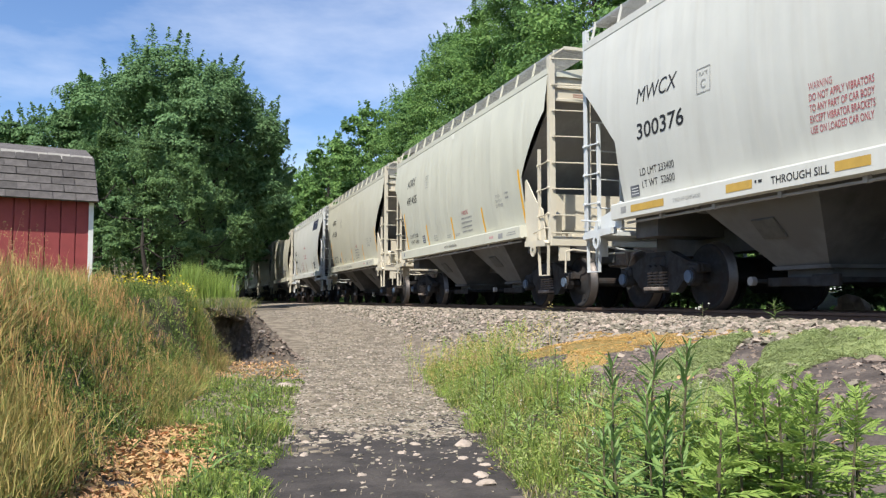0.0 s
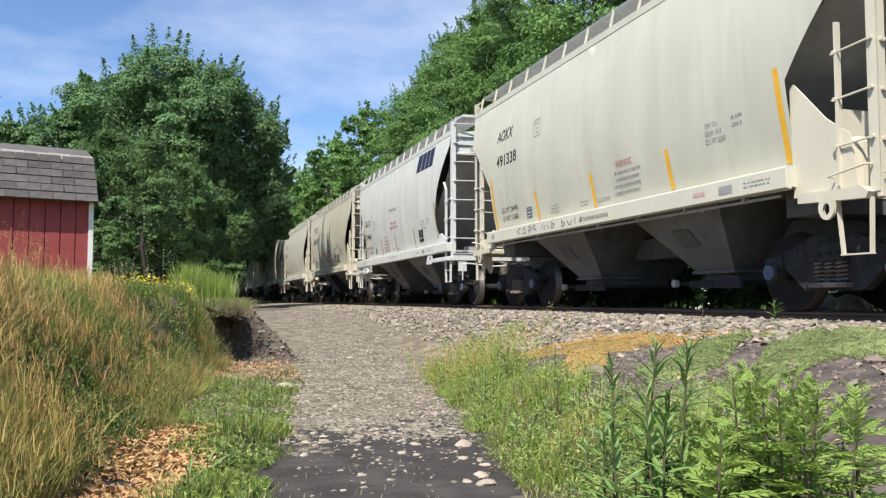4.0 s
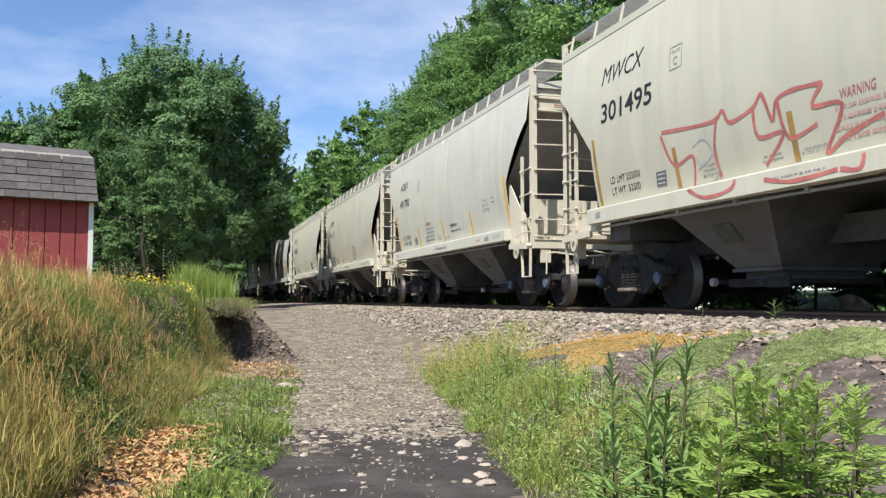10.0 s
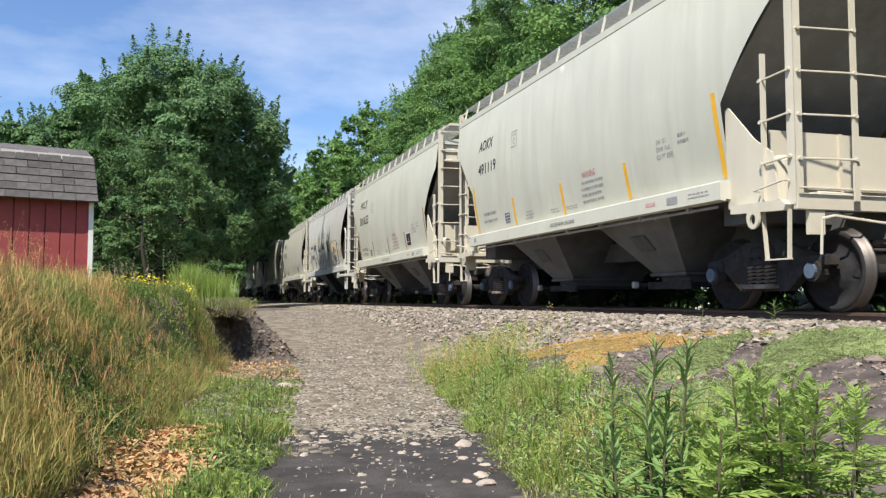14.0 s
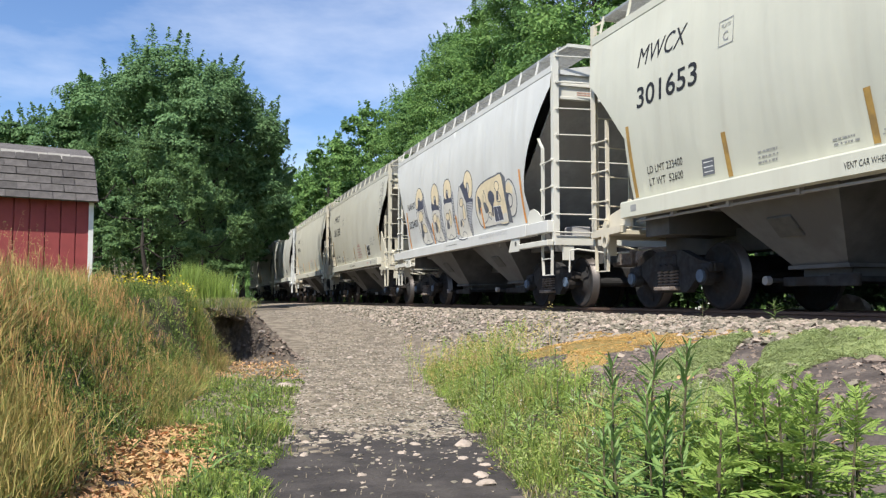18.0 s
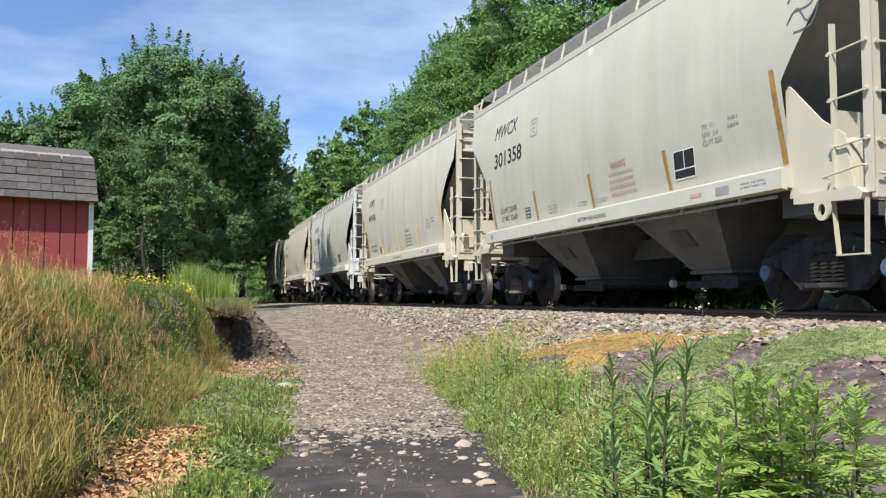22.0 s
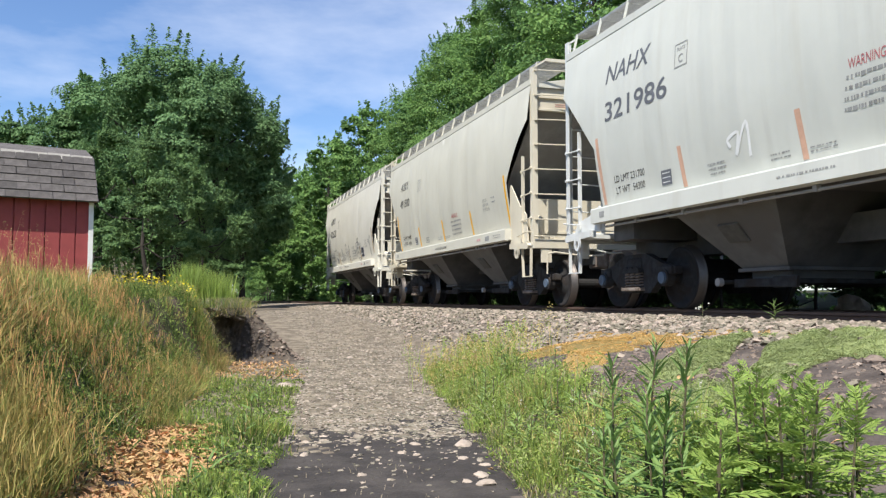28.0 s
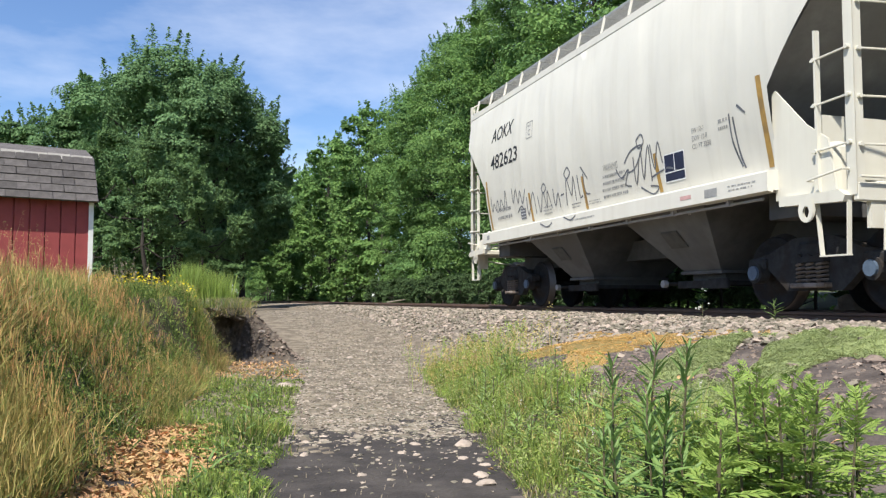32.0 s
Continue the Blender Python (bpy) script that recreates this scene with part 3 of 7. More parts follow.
        bm.faces.new(vt); bm.faces.new(vb[::-1])
        for i in range(4):
            bm.faces.new((vt[i], vb[i], vb[(i + 1) % 4], vt[(i + 1) % 4]))
        bmesh.ops.recalc_face_normals(bm, faces=bm.faces)
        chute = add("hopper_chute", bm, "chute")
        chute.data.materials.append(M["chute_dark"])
        # end slopes take the darker grey, as the less lit faces
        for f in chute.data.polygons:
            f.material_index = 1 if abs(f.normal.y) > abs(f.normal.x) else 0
        bm = bmesh.new()
        box(bm, -0.76, 0.76, yc - 0.46, yc + 0.50, 0.50, 0.545)
        box(bm, -0.62, 0.62, yc - 0.36, yc + 0.40, 0.40, 0.51)
        part("chute_flange", bm, M["chute_dark"], chute)
        bm = bmesh.new()
        for x in (-0.74, 0.70):
            box(bm, x, x + 0.04, yc - 0.50, yc + 0.62, 0.30, 0.41, bevel=0.008)
        box(bm, -0.70, 0.70, yc - 0.48, yc + 0.50, 0.34, 0.40)
        part("outlet_gate", bm, M["steel_dark"], chute)
        bm = bmesh.new()
        box(bm, -0.80, -0.745, yc - 0.62, yc - 0.20, 0.29, 0.43, bevel=0.01)
        part("gate_end_plate", bm, M["steel_dark"], chute)
        bm = bmesh.new()
        rod(bm, (-0.92, yc + 0.66, 0.37), (0.92, yc + 0.66, 0.37), 0.028, 8)
        capstan = part("gate_capstan", bm, M["steel_dark"], chute)
        bm = bmesh.new()
        rod(bm, (-0.97, yc + 0.66, 0.37), (-0.90, yc + 0.66, 0.37), 0.055, 10)
        part("capstan_head", bm, M["slope"], capstan, "pale worn capstan head")
        bm = bmesh.new()
        m = Matrix.Translation((-1.115, yc + 0.10, 0.985)) @ Matrix.Rotation(radians(-41.5), 4, 'Y')
        box(bm, -0.024, 0.012, -0.20, 0.20, -0.15, 0.15, m, 0.01)
        part("vibrator_plate", bm, M["chute_plate"], chute)
    # sheets that close the belly between and beyond the chutes, in the shade-toned grey
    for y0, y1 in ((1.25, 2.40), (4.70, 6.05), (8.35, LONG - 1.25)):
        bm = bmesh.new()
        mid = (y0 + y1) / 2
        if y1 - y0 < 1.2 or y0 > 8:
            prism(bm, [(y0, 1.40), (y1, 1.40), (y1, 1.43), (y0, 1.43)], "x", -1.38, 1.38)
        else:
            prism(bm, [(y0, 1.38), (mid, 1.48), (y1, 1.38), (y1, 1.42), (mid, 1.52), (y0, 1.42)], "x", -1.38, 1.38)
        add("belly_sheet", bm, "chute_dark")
    # rods and pipes below the sill
    bm = bmesh.new()
    rod(bm, (-1.50, 1.3, 1.27), (-1.50, LONG - 1.3, 1.27), 0.018, 6)
    for y in np.arange(1.9, LONG - 1.4, 1.18):
        box(bm, -1.53, -1.47, y - 0.03, y + 0.03, 1.25, 1.335)
    if rc:
        bm.free()
    else:
        add("train_pipe", bm, "slope")
    # roof walks: brackets along the edge carry gratings of long thin bars, seen from below
    bm = bmesh.new()
    bar(bm, (-1.43, 0.0, 4.33), (-1.34, 0.0, 4.70), 0.012, 0.038)
    b1 = add("walk_bracket", bm)
    b1.location.y = 0.08
    for k in range(1, 14):
        share(b1, pose(0, 0.08 + 0.848 * k, 0))
    for sx in (-1, 1):
        bm = bmesh.new()
        for k in range(20):
            x = 1.34 - 0.036 * k
            box(bm, sx * x - 0.0045, sx * x + 0.0045, 0.0, LONG, 4.664, 4.70)
        for y in np.arange(0.1, LONG, 0.424):
            box(bm, min(sx * 0.65, sx * 1.34), max(sx * 0.65, sx * 1.34), y - 0.005, y + 0.005, 4.66, 4.674)
        add("roof_walk", bm, "grate")
    bm = bmesh.new()
    box(bm, -0.4, 0.4, 0.5, LONG - 0.5, 4.40, 4.56, bevel=0.03)
    add("hatch_cover", bm)
    for end in (0, 1):
        ye = 0.0 if not end else LONG
        sg = 1 if not end else -1
        bm = bmesh.new()
        ya, yb = sorted((ye - sg * 0.06, ye + sg * 0.42))
        vg = [[bm.verts.new((-1.30 + 2.60 * i / 26, ya + (yb - ya) * j / 12, 4.69)) for j in range(13)] for i in range(27)]
        for i in range(26):
            for j in range(12):
                bm.faces.new((vg[i][j], vg[i + 1][j], vg[i + 1][j + 1], vg[i][j + 1]))
        walk_mesh = add("end_walk", bm, "grate")
        wire = walk_mesh.modifiers.new("bars", 'WIREFRAME'); wire.thickness = 0.012
        bm = bmesh.new()
        bar(bm, (-1.22, ye - sg * 0.05, 4.715), (1.22, ye - sg * 0.05, 4.715), 0.05, 0.06)
        for sx in (-1, 1):
            bar(bm, (sx * 1.22, ye - sg * 0.05, 4.715), (sx * 1.47, ye - sg * 0.05, 4.55), 0.05, 0.03)
        add("end_rail", bm)
    # trucks
    spring = None
    for yc in ((1.15, LONG - 1.60) if rc else (1.06, LONG - 1.40)):
        bm = bmesh.new()
        box(bm, -1.1, 1.1, -0.2, 0.2, 0.48, 0.78, bevel=0.03)
        rod(bm, (0, 0, 0.75), (0, 0, 1.02), 0.2, 14)
        truck = part("truck", bm, M["steel_dark"], base)
        truck.location = (0, yc, 0)
        for sx in (-1, 1):
            bm = bmesh.new()
            o = [(-1.10, 0.52), (-1.08, 0.62), (-0.72, 0.68), (-0.3, 0.84), (0.3, 0.84), (0.72, 0.68), (1.08, 0.62), (1.10, 0.52), (0.74, 0.5), (0.42, 0.24),
                 (-0.42, 0.24), (-0.74, 0.5)]
            prism(bm, o, "x", sx * 0.99 - 0.06, sx * 0.99 + 0.06)
            part("side_frame", bm, M["steel_dark"], truck)
            bm = bmesh.new()
            box(bm, sx * 1.05 - 0.1, sx * 1.05 + 0.1, -0.27, 0.27, 0.27, 0.325, bevel=0.01)
            part("spring_seat", bm, M["rust"], truck, "dusty steel spring seat")
            bm = bmesh.new()
            prism(bm, [(-0.25, 0.553), (0.25, 0.553), (0.23, 0.60), (0.14, 0.65), (0.08, 0.61), (0.0, 0.65), (-0.08, 0.61), (-0.14, 0.65), (-0.23, 0.60)], "x", sx * 1.05 - 0.09, sx * 1.05 + 0.09)
            part("bolster_end", bm, M["steel_dark"], truck)
            for yy in (-0.155, 0.0, 0.155):
                if spring is None:
                    bm = bmesh.new()
                    turns, seg, ring = 5.0, 10, []
                    for k in range(int(turns * seg) + 1):
                        a = 2 * math.pi * k / seg
                        c, o = Vector((0, 0, 0.225 * k / (turns * seg))), Vector((math.cos(a), math.sin(a), 0))
                        ring.append([bm.verts.new(c + o * (0.066 + 0.015 * math.cos(b)) + Vector((0, 0, 0.015 * math.sin(b)))) for b in (0, 1.57, 3.14, 4.71)])
                    for p, q in zip(ring, ring[1:]):
                        for m in range(4):
                            bm.faces.new((p[m], p[(m + 1) % 4], q[(m + 1) % 4], q[m]))
                    bmesh.ops.recalc_face_normals(bm, faces=bm.faces)
                    spring = part("coil_spring", bm, M["rust"], truck, "rusty coil spring")
                    spring.matrix_basis = pose(sx * 1.06, yy, 0.328)
                else:
                    share(spring, pose(sx * 1.06, yy, 0.328), truck)
            for yy in (-0.89, 0.89):
                bm = bmesh.new()
                rod(bm, (sx * 1.0, yy, 0.457), (sx * 1.13, yy, 0.457), 0.125, 16)
                box(bm, sx * 1.03 - 0.07, sx * 1.03 + 0.07, yy - 0.15, yy + 0.15, 0.50, 0.63, bevel=0.02)
                part("bearing_adapter", bm, M["steel_dark"], truck)
                bm = bmesh.new()
                rod(bm, (sx * 1.13, yy, 0.457), (sx * 1.165, yy, 0.457), 0.085, 14)
                part("bearing_cap", bm, M["cap_blue"], truck, "faded blue bearing cap")
        for yy in (-0.89, 0.89):
            bm = bmesh.new()
            seg = 28
            for sx in (-1, 1):
                prof = [(0.70, 0.10), (0.72, 0.20), (0.735, 0.36), (0.705, 0.41), (0.695, 0.485), (0.71, 0.492), (0.725, 0.482), (0.74, 0.460), (0.83, 0.452), (0.835, 0.40),
                        (0.79, 0.36), (0.79, 0.22), (0.86, 0.17), (0.86, 0.09)]
                rings = []
                for i in range(seg):
                    a = 2 * math.pi * i / seg
                    rings.append([bm.verts.new((sx * px, pr * math.cos(a), pr * math.sin(a))) for px, pr in prof])
                for i in range(seg):
                    for j in range(len(prof) - 1):
                        f = bm.faces.new((rings[i][j], rings[(i + 1) % seg][j], rings[(i + 1) % seg][j + 1], rings[i][j + 1]))
                        f.material_index = 1 if 5 <= j <= 7 else 0
                        f.smooth = True
            rod(bm, (-1.0, 0, 0), (1.0, 0, 0), 0.085, 12)
            # chalk mark on the near plate, so that turning shows
            box(bm, -0.80, -0.788, -0.03, 0.05, 0.24, 0.34)
            bmesh.ops.recalc_face_normals(bm, faces=bm.faces)
            ws = part("wheelset", bm, M["wheel"], truck, "rust-brown wheelset with polished treads")
            ws.data.materials.append(M["tread"])
            ws.location = (0, yy, 0.457)
    return base


# body colour, fittings colour and kind of each wagon, from the head of the train
CREAM_END = (0.57, 0.52, 0.41)
LOOKS = [((0.555, 0.550, 0.500), (0.571, 0.589, 0.582), 0), ((0.540, 0.530, 0.435), CREAM_END, 0), ((0.550, 0.530, 0.430), CREAM_END, 0), ((0.590, 0.585, 0.535), (0.590, 0.595, 0.575), 1),
         ((0.530, 0.505, 0.405), CREAM_END, 0), ((0.545, 0.530, 0.450), CREAM_END, 0), ((0.545, 0.530, 0.440), CREAM_END, 0), ((0.545, 0.535, 0.440), CREAM_END, 0),
         ((0.565, 0.560, 0.525), (0.570, 0.555, 0.490), 1), ((0.505, 0.490, 0.410), (0.508, 0.475, 0.378), 0), ((0.550, 0.530, 0.440), CREAM_END, 0), ((0.550, 0.555, 0.505), (0.590, 0.600, 0.580), 0),
         ((0.545, 0.525, 0.445), CREAM_END, 0), ((0.640, 0.615, 0.540), (0.625, 0.600, 0.510), 0)]
WORDS = ["silver-grey", "cream-grey", "weathered cream", "white round-ended", "graffiti-marked cream", "pale grey", "pale warm-grey", "pale warm-grey", "white graffiti-covered",
         "dull grey", "rust-streaked cream", "bright white", "pale grey-cream", "white graffiti-tagged"]
PAINTED = ("body", "side_sill", "top_chord", "end_sill_step", "walk_bracket", "hatch_cover")
first_kind = {}
wagons = []
for i, (colour, fitting, k) in enumerate(LOOKS):
    if k not in first_kind:
        w = first_kind[k] = wagon(k, colour)
    else:
        w = copy_thing(first_kind[k], Matrix.Identity(4))
    for o in w.children_recursive:
        if o.type == 'MESH':
            o.color = (*(colour if o.name.split(".")[0] in PAINTED else fitting), 1)
    tagged(w, f"{WORDS[i]} two-bay covered hopper wagon on the rails", "rail wagon", "hopper wagons of the train")
    w.location = (TRACK_X, STARTS[i], 0)
    wagons.append(w)


# ---- lettering and graffiti on the wagon sides ----
ROUND_NOW = [False]        # whether the wagon being painted has round-cut ends


def on_side(y, z, lift=0.004):
    """A point of the side sheet or sill, a few millimetres proud of the paint."""
    lift = 0.0028 + 0.25 * lift
    if z > 1.555:
        y = y + 1.3 * (1.61 - 0.055 * (z - 2.6) ** 2 - half_width(z))
        return (-(half_width(z) + sheet_sag(y, z, ROUND_NOW[0]) + lift), y, z)
    return (-(1.635 + lift), y, z)


def fill_face(w, name, outline, mat, lift):
    """A filled outline of (y, z), cut fine enough to follow the bulging side."""
    bm = bmesh.new()
    f = bm.faces.new([bm.verts.new((y, z, 0)) for y, z in outline])
    bmesh.ops.triangulate(bm, faces=[f])
    for axis, step in ((1, 0.10), (0, 0.30)):
        vals = [v.co[axis] for v in bm.verts]
        c = math.floor(min(vals) / step) * step + step
        while c < max(vals):
            co, no = [0, 0, 0], [0, 0, 0]
            co[axis], no[axis] = c, 1
            bmesh.ops.bisect_plane(bm, geom=bm.verts[:] + bm.edges[:] + bm.faces[:], plane_co=co, plane_no=no)
            c += step
    for v in bm.verts:
        v.co = on_side(v.co.x, v.co.y, lift)
    return part(name, bm, M[mat], w)


texts = {}


def letter_meshes(strings):
    """Flat meshes of the built-in font for every string, made in one go."""
    obs = []
    for s in strings:
        cu = bpy.data.curves.new("lettering", 'FONT')
        cu.body, cu.size, cu.resolution_u = s, 1.0, 3
        cu.offset = 0.0 if ("M" in s or "W" in s) else 0.012
        ob = bpy.data.objects.new("lettering", cu)
        scene.collection.objects.link(ob)
        obs.append((s, ob))
    dg = bpy.context.evaluated_depsgraph_get()
    for s, ob in obs:
        me = bpy.data.meshes.new_from_object(ob.evaluated_get(dg))
        co = np.empty(len(me.vertices) * 3, dtype=np.float32)
        me.vertices.foreach_get("co", co)
        co = co.reshape(-1, 3)
        faces = [tuple(p.vertices) for p in me.polygons]
        co[:, 0] -= co[:, 0].min(); co[:, 1] -= max(0.0, co[:, 1].min())
        texts[s] = (co / np.array([co[:, 0].max(), co[:, 1].max(), 1]), faces)
        bpy.data.meshes.remove(me)
        bpy.data.objects.remove(ob)


def lettering(w, s, left, base, width, tall, mat="ink", lean=0.0, name="lettering"):
    co, faces = texts[s]
    v = [on_side(left - (x * width + lean * y * tall), base + y * tall) for x, y, _ in co]
    me = bpy.data.meshes.new(name)
    me.from_pydata(v, [], faces)
    me.materials.append(M[mat])
    ob = new(name, me)
    ob.parent = w
    return ob


def patch(w, name, outline, mat, lift=0.004):
    """A flat painted shape on the side: an outline of (y, z)."""
    return fill_face(w, name, outline, mat, lift)


def stripe(w, y, z0, z1, mat, wide=0.075, slope=0.0, lift=0.004):
    bm = bmesh.new()
    n = 5
    a = [bm.verts.new(on_side(y + wide / 2 + slope * k / n, z1 + (z0 - z1) * k / n, lift)) for k in range(n + 1)]
    b = [bm.verts.new(on_side(y - wide / 2 + slope * k / n, z1 + (z0 - z1) * k / n, lift)) for k in range(n + 1)]
    for k in range(n):
        bm.faces.new((a[k], b[k], b[k + 1], a[k + 1]))
    return part("reflector", bm, M[mat], w, "yellow reflective strip")


def bars(w, left, right, top, bottom, rows, mat="ink_faint", seed=1, name="small_print"):
    """Rows of small unreadable print."""
    g = random.Random(seed)
    bm = bmesh.new()
    step = (top - bottom) / rows
    for r in range(rows):
        y = left - g.uniform(0, 0.06)
        while y > right + 0.05:
            l = min(g.choice((0.022, 0.03, 0.045, 0.06)), y - right)
            z = top - step * r
            drop = step * g.uniform(0.30, 0.44)
            bm.faces.new([bm.verts.new(on_side(*p)) for p in ((y, z - drop), (y - l, z - drop), (y - l, z), (y, z))])
            y -= l + g.choice((0.012, 0.012, 0.03))
    return part(name, bm, M[mat], w)


def stroke(w, pts, mat, width=0.03, name="graffiti_stroke", lift=0.006, loop=False):
    """A sprayed line through the (y, z) points, rounded by a spline."""
    p = [Vector(q) for q in pts]
    if loop:
        p = p + [p[0]]
    q = []
    for i in range(len(p) - 1):
        a, b, c, d = p[max(i - 1, 0)], p[i], p[i + 1], p[min(i + 2, len(p) - 1)]
        for k in range(5):
            t = k / 5
            q.append(0.5 * ((2 * b) + (c - a) * t + (2 * a - 5 * b + 4 * c - d) * t * t + (3 * b - a - 3 * c + d) * t ** 3))
    q.append(p[-1])
    bm = bmesh.new()
    prev = None
    for i, c in enumerate(q):
        t = (q[min(i + 1, len(q) - 1)] - q[max(i - 1, 0)])
        t = t.normalized() if t.length > 1e-6 else Vector((1, 0))
        n = Vector((-t.y, t.x)) * width * 0.5 * (0.85 + 0.12 * math.sin(i * 1.3))
        cur = (bm.verts.new(on_side(*(c + n), lift)), bm.verts.new(on_side(*(c - n), lift)))
        if prev:
            bm.faces.new((prev[0], prev[1], cur[1], cur[0]))
        prev = cur
    return part(name, bm, M[mat], w)


def blob(w, pts, fill, edge="ink", width=0.04, lift=0.005):
    """A filled bubble with an outline."""
    p = [Vector(q) for q in pts]
    n = len(p)
    q = []
    for i in range(n):
        a, b, c, d = p[i - 1], p[i], p[(i + 1) % n], p[(i + 2) % n]
        for k in range(4):
            t = k / 4
            q.append(0.5 * ((2 * b) + (c - a) * t + (2 * a - 5 * b + 4 * c - d) * t * t + (3 * b - a - 3 * c + d) * t ** 3))
    if fill:
        fill_face(w, "graffiti_fill", [tuple(v) for v in q], fill, lift)
    stroke(w, [tuple(v) for v in q[::2]], edge, width, "graffiti_outline", lift + 0.003, True)


M["ink_pink"] = material("faded_red_print", (0.50, 0.30, 0.28), 0.6, 0, 0.2, 9, 0)
M["spray_cream"] = material("cream_spray", (0.66, 0.55, 0.36), 0.6, 0, 0.15, 4, 0)
M["spray_white"] = material("white_spray", (0.56, 0.53, 0.46), 0.6, 0, 0.12, 4, 0)
M["spray_red"] = material("red_spray", (0.46, 0.15, 0.13), 0.6, 0, 0.35, 5, 0)
M["spray_grey"] = material("grey_spray", (0.12, 0.125, 0.14), 0.6, 0, 0.35, 5, 0)
M["spray_pale"] = material("pale_spray", (0.42, 0.42, 0.42), 0.6, 0, 0.3, 5, 0)
M["spray_blue"] = material("slate_blue_spray", (0.070, 0.075, 0.105), 0.6, 0, 0.2, 5, 0)
M["spray_orange"] = material("orange_strip", (0.62, 0.27, 0.07), 0.6, 0, 0.3, 5, 0)
M["reflector_faded"] = material("faded_reflector", (0.56, 0.34, 0.24), 0.6, 0, 0.2, 6, 0)
M["sticker"] = material("white_sticker", (0.74, 0.74, 0.72), 0.5, 0, 0.05, 5, 0)

MARKS = [("MWCX", "300376", "233400", "52600"), ("AOKX", "491455", "234300", "51700"), ("AOKX", "491338", "234400", "51600"), ("GACX", "53446", "232800", "53200"),
         ("MWCX", "301495", "233500", "52500"), ("AOKX", "491700", "234300", "51700"), ("AOKX", "491119", "", ""), ("MWCX", "301653", "233400", "52600"), ("NAHX", "322487", "", ""),
         ("MWCX", "301358", "233400", "52600"), ("AOKX", "491436", "", ""), ("NAHX", "321986", "231700", "54300"), ("AOKX", "491500", "234400", "51500"), ("AOKX", "482623", "", "")]
need = {"EW 10-1", "EXW 10-8", "CU FT 3250", "C", "PLATE", "WARNING", "VENT CAR WHEN UNLOADING", "THROUGH SILL", "DO NOT HAMMER ON CAR", "OPEN HATCH COVERS", "BEFORE UNLOADING CAR", "EXTERIOR PAINT", "PULL",
        "2 INCH HF COMP SHOES", "DO NOT APPLY VIBRATORS", "TO ANY PART OF CAR BODY", "EXCEPT VIBRATOR BRACKETS", "USE ON LOADED CAR ONLY"}
for a, b, c, d in MARKS:
    need |= {a, b} | ({"LD LMT " + c, "LT WT  " + d} if c else set())
letter_meshes(sorted(need))


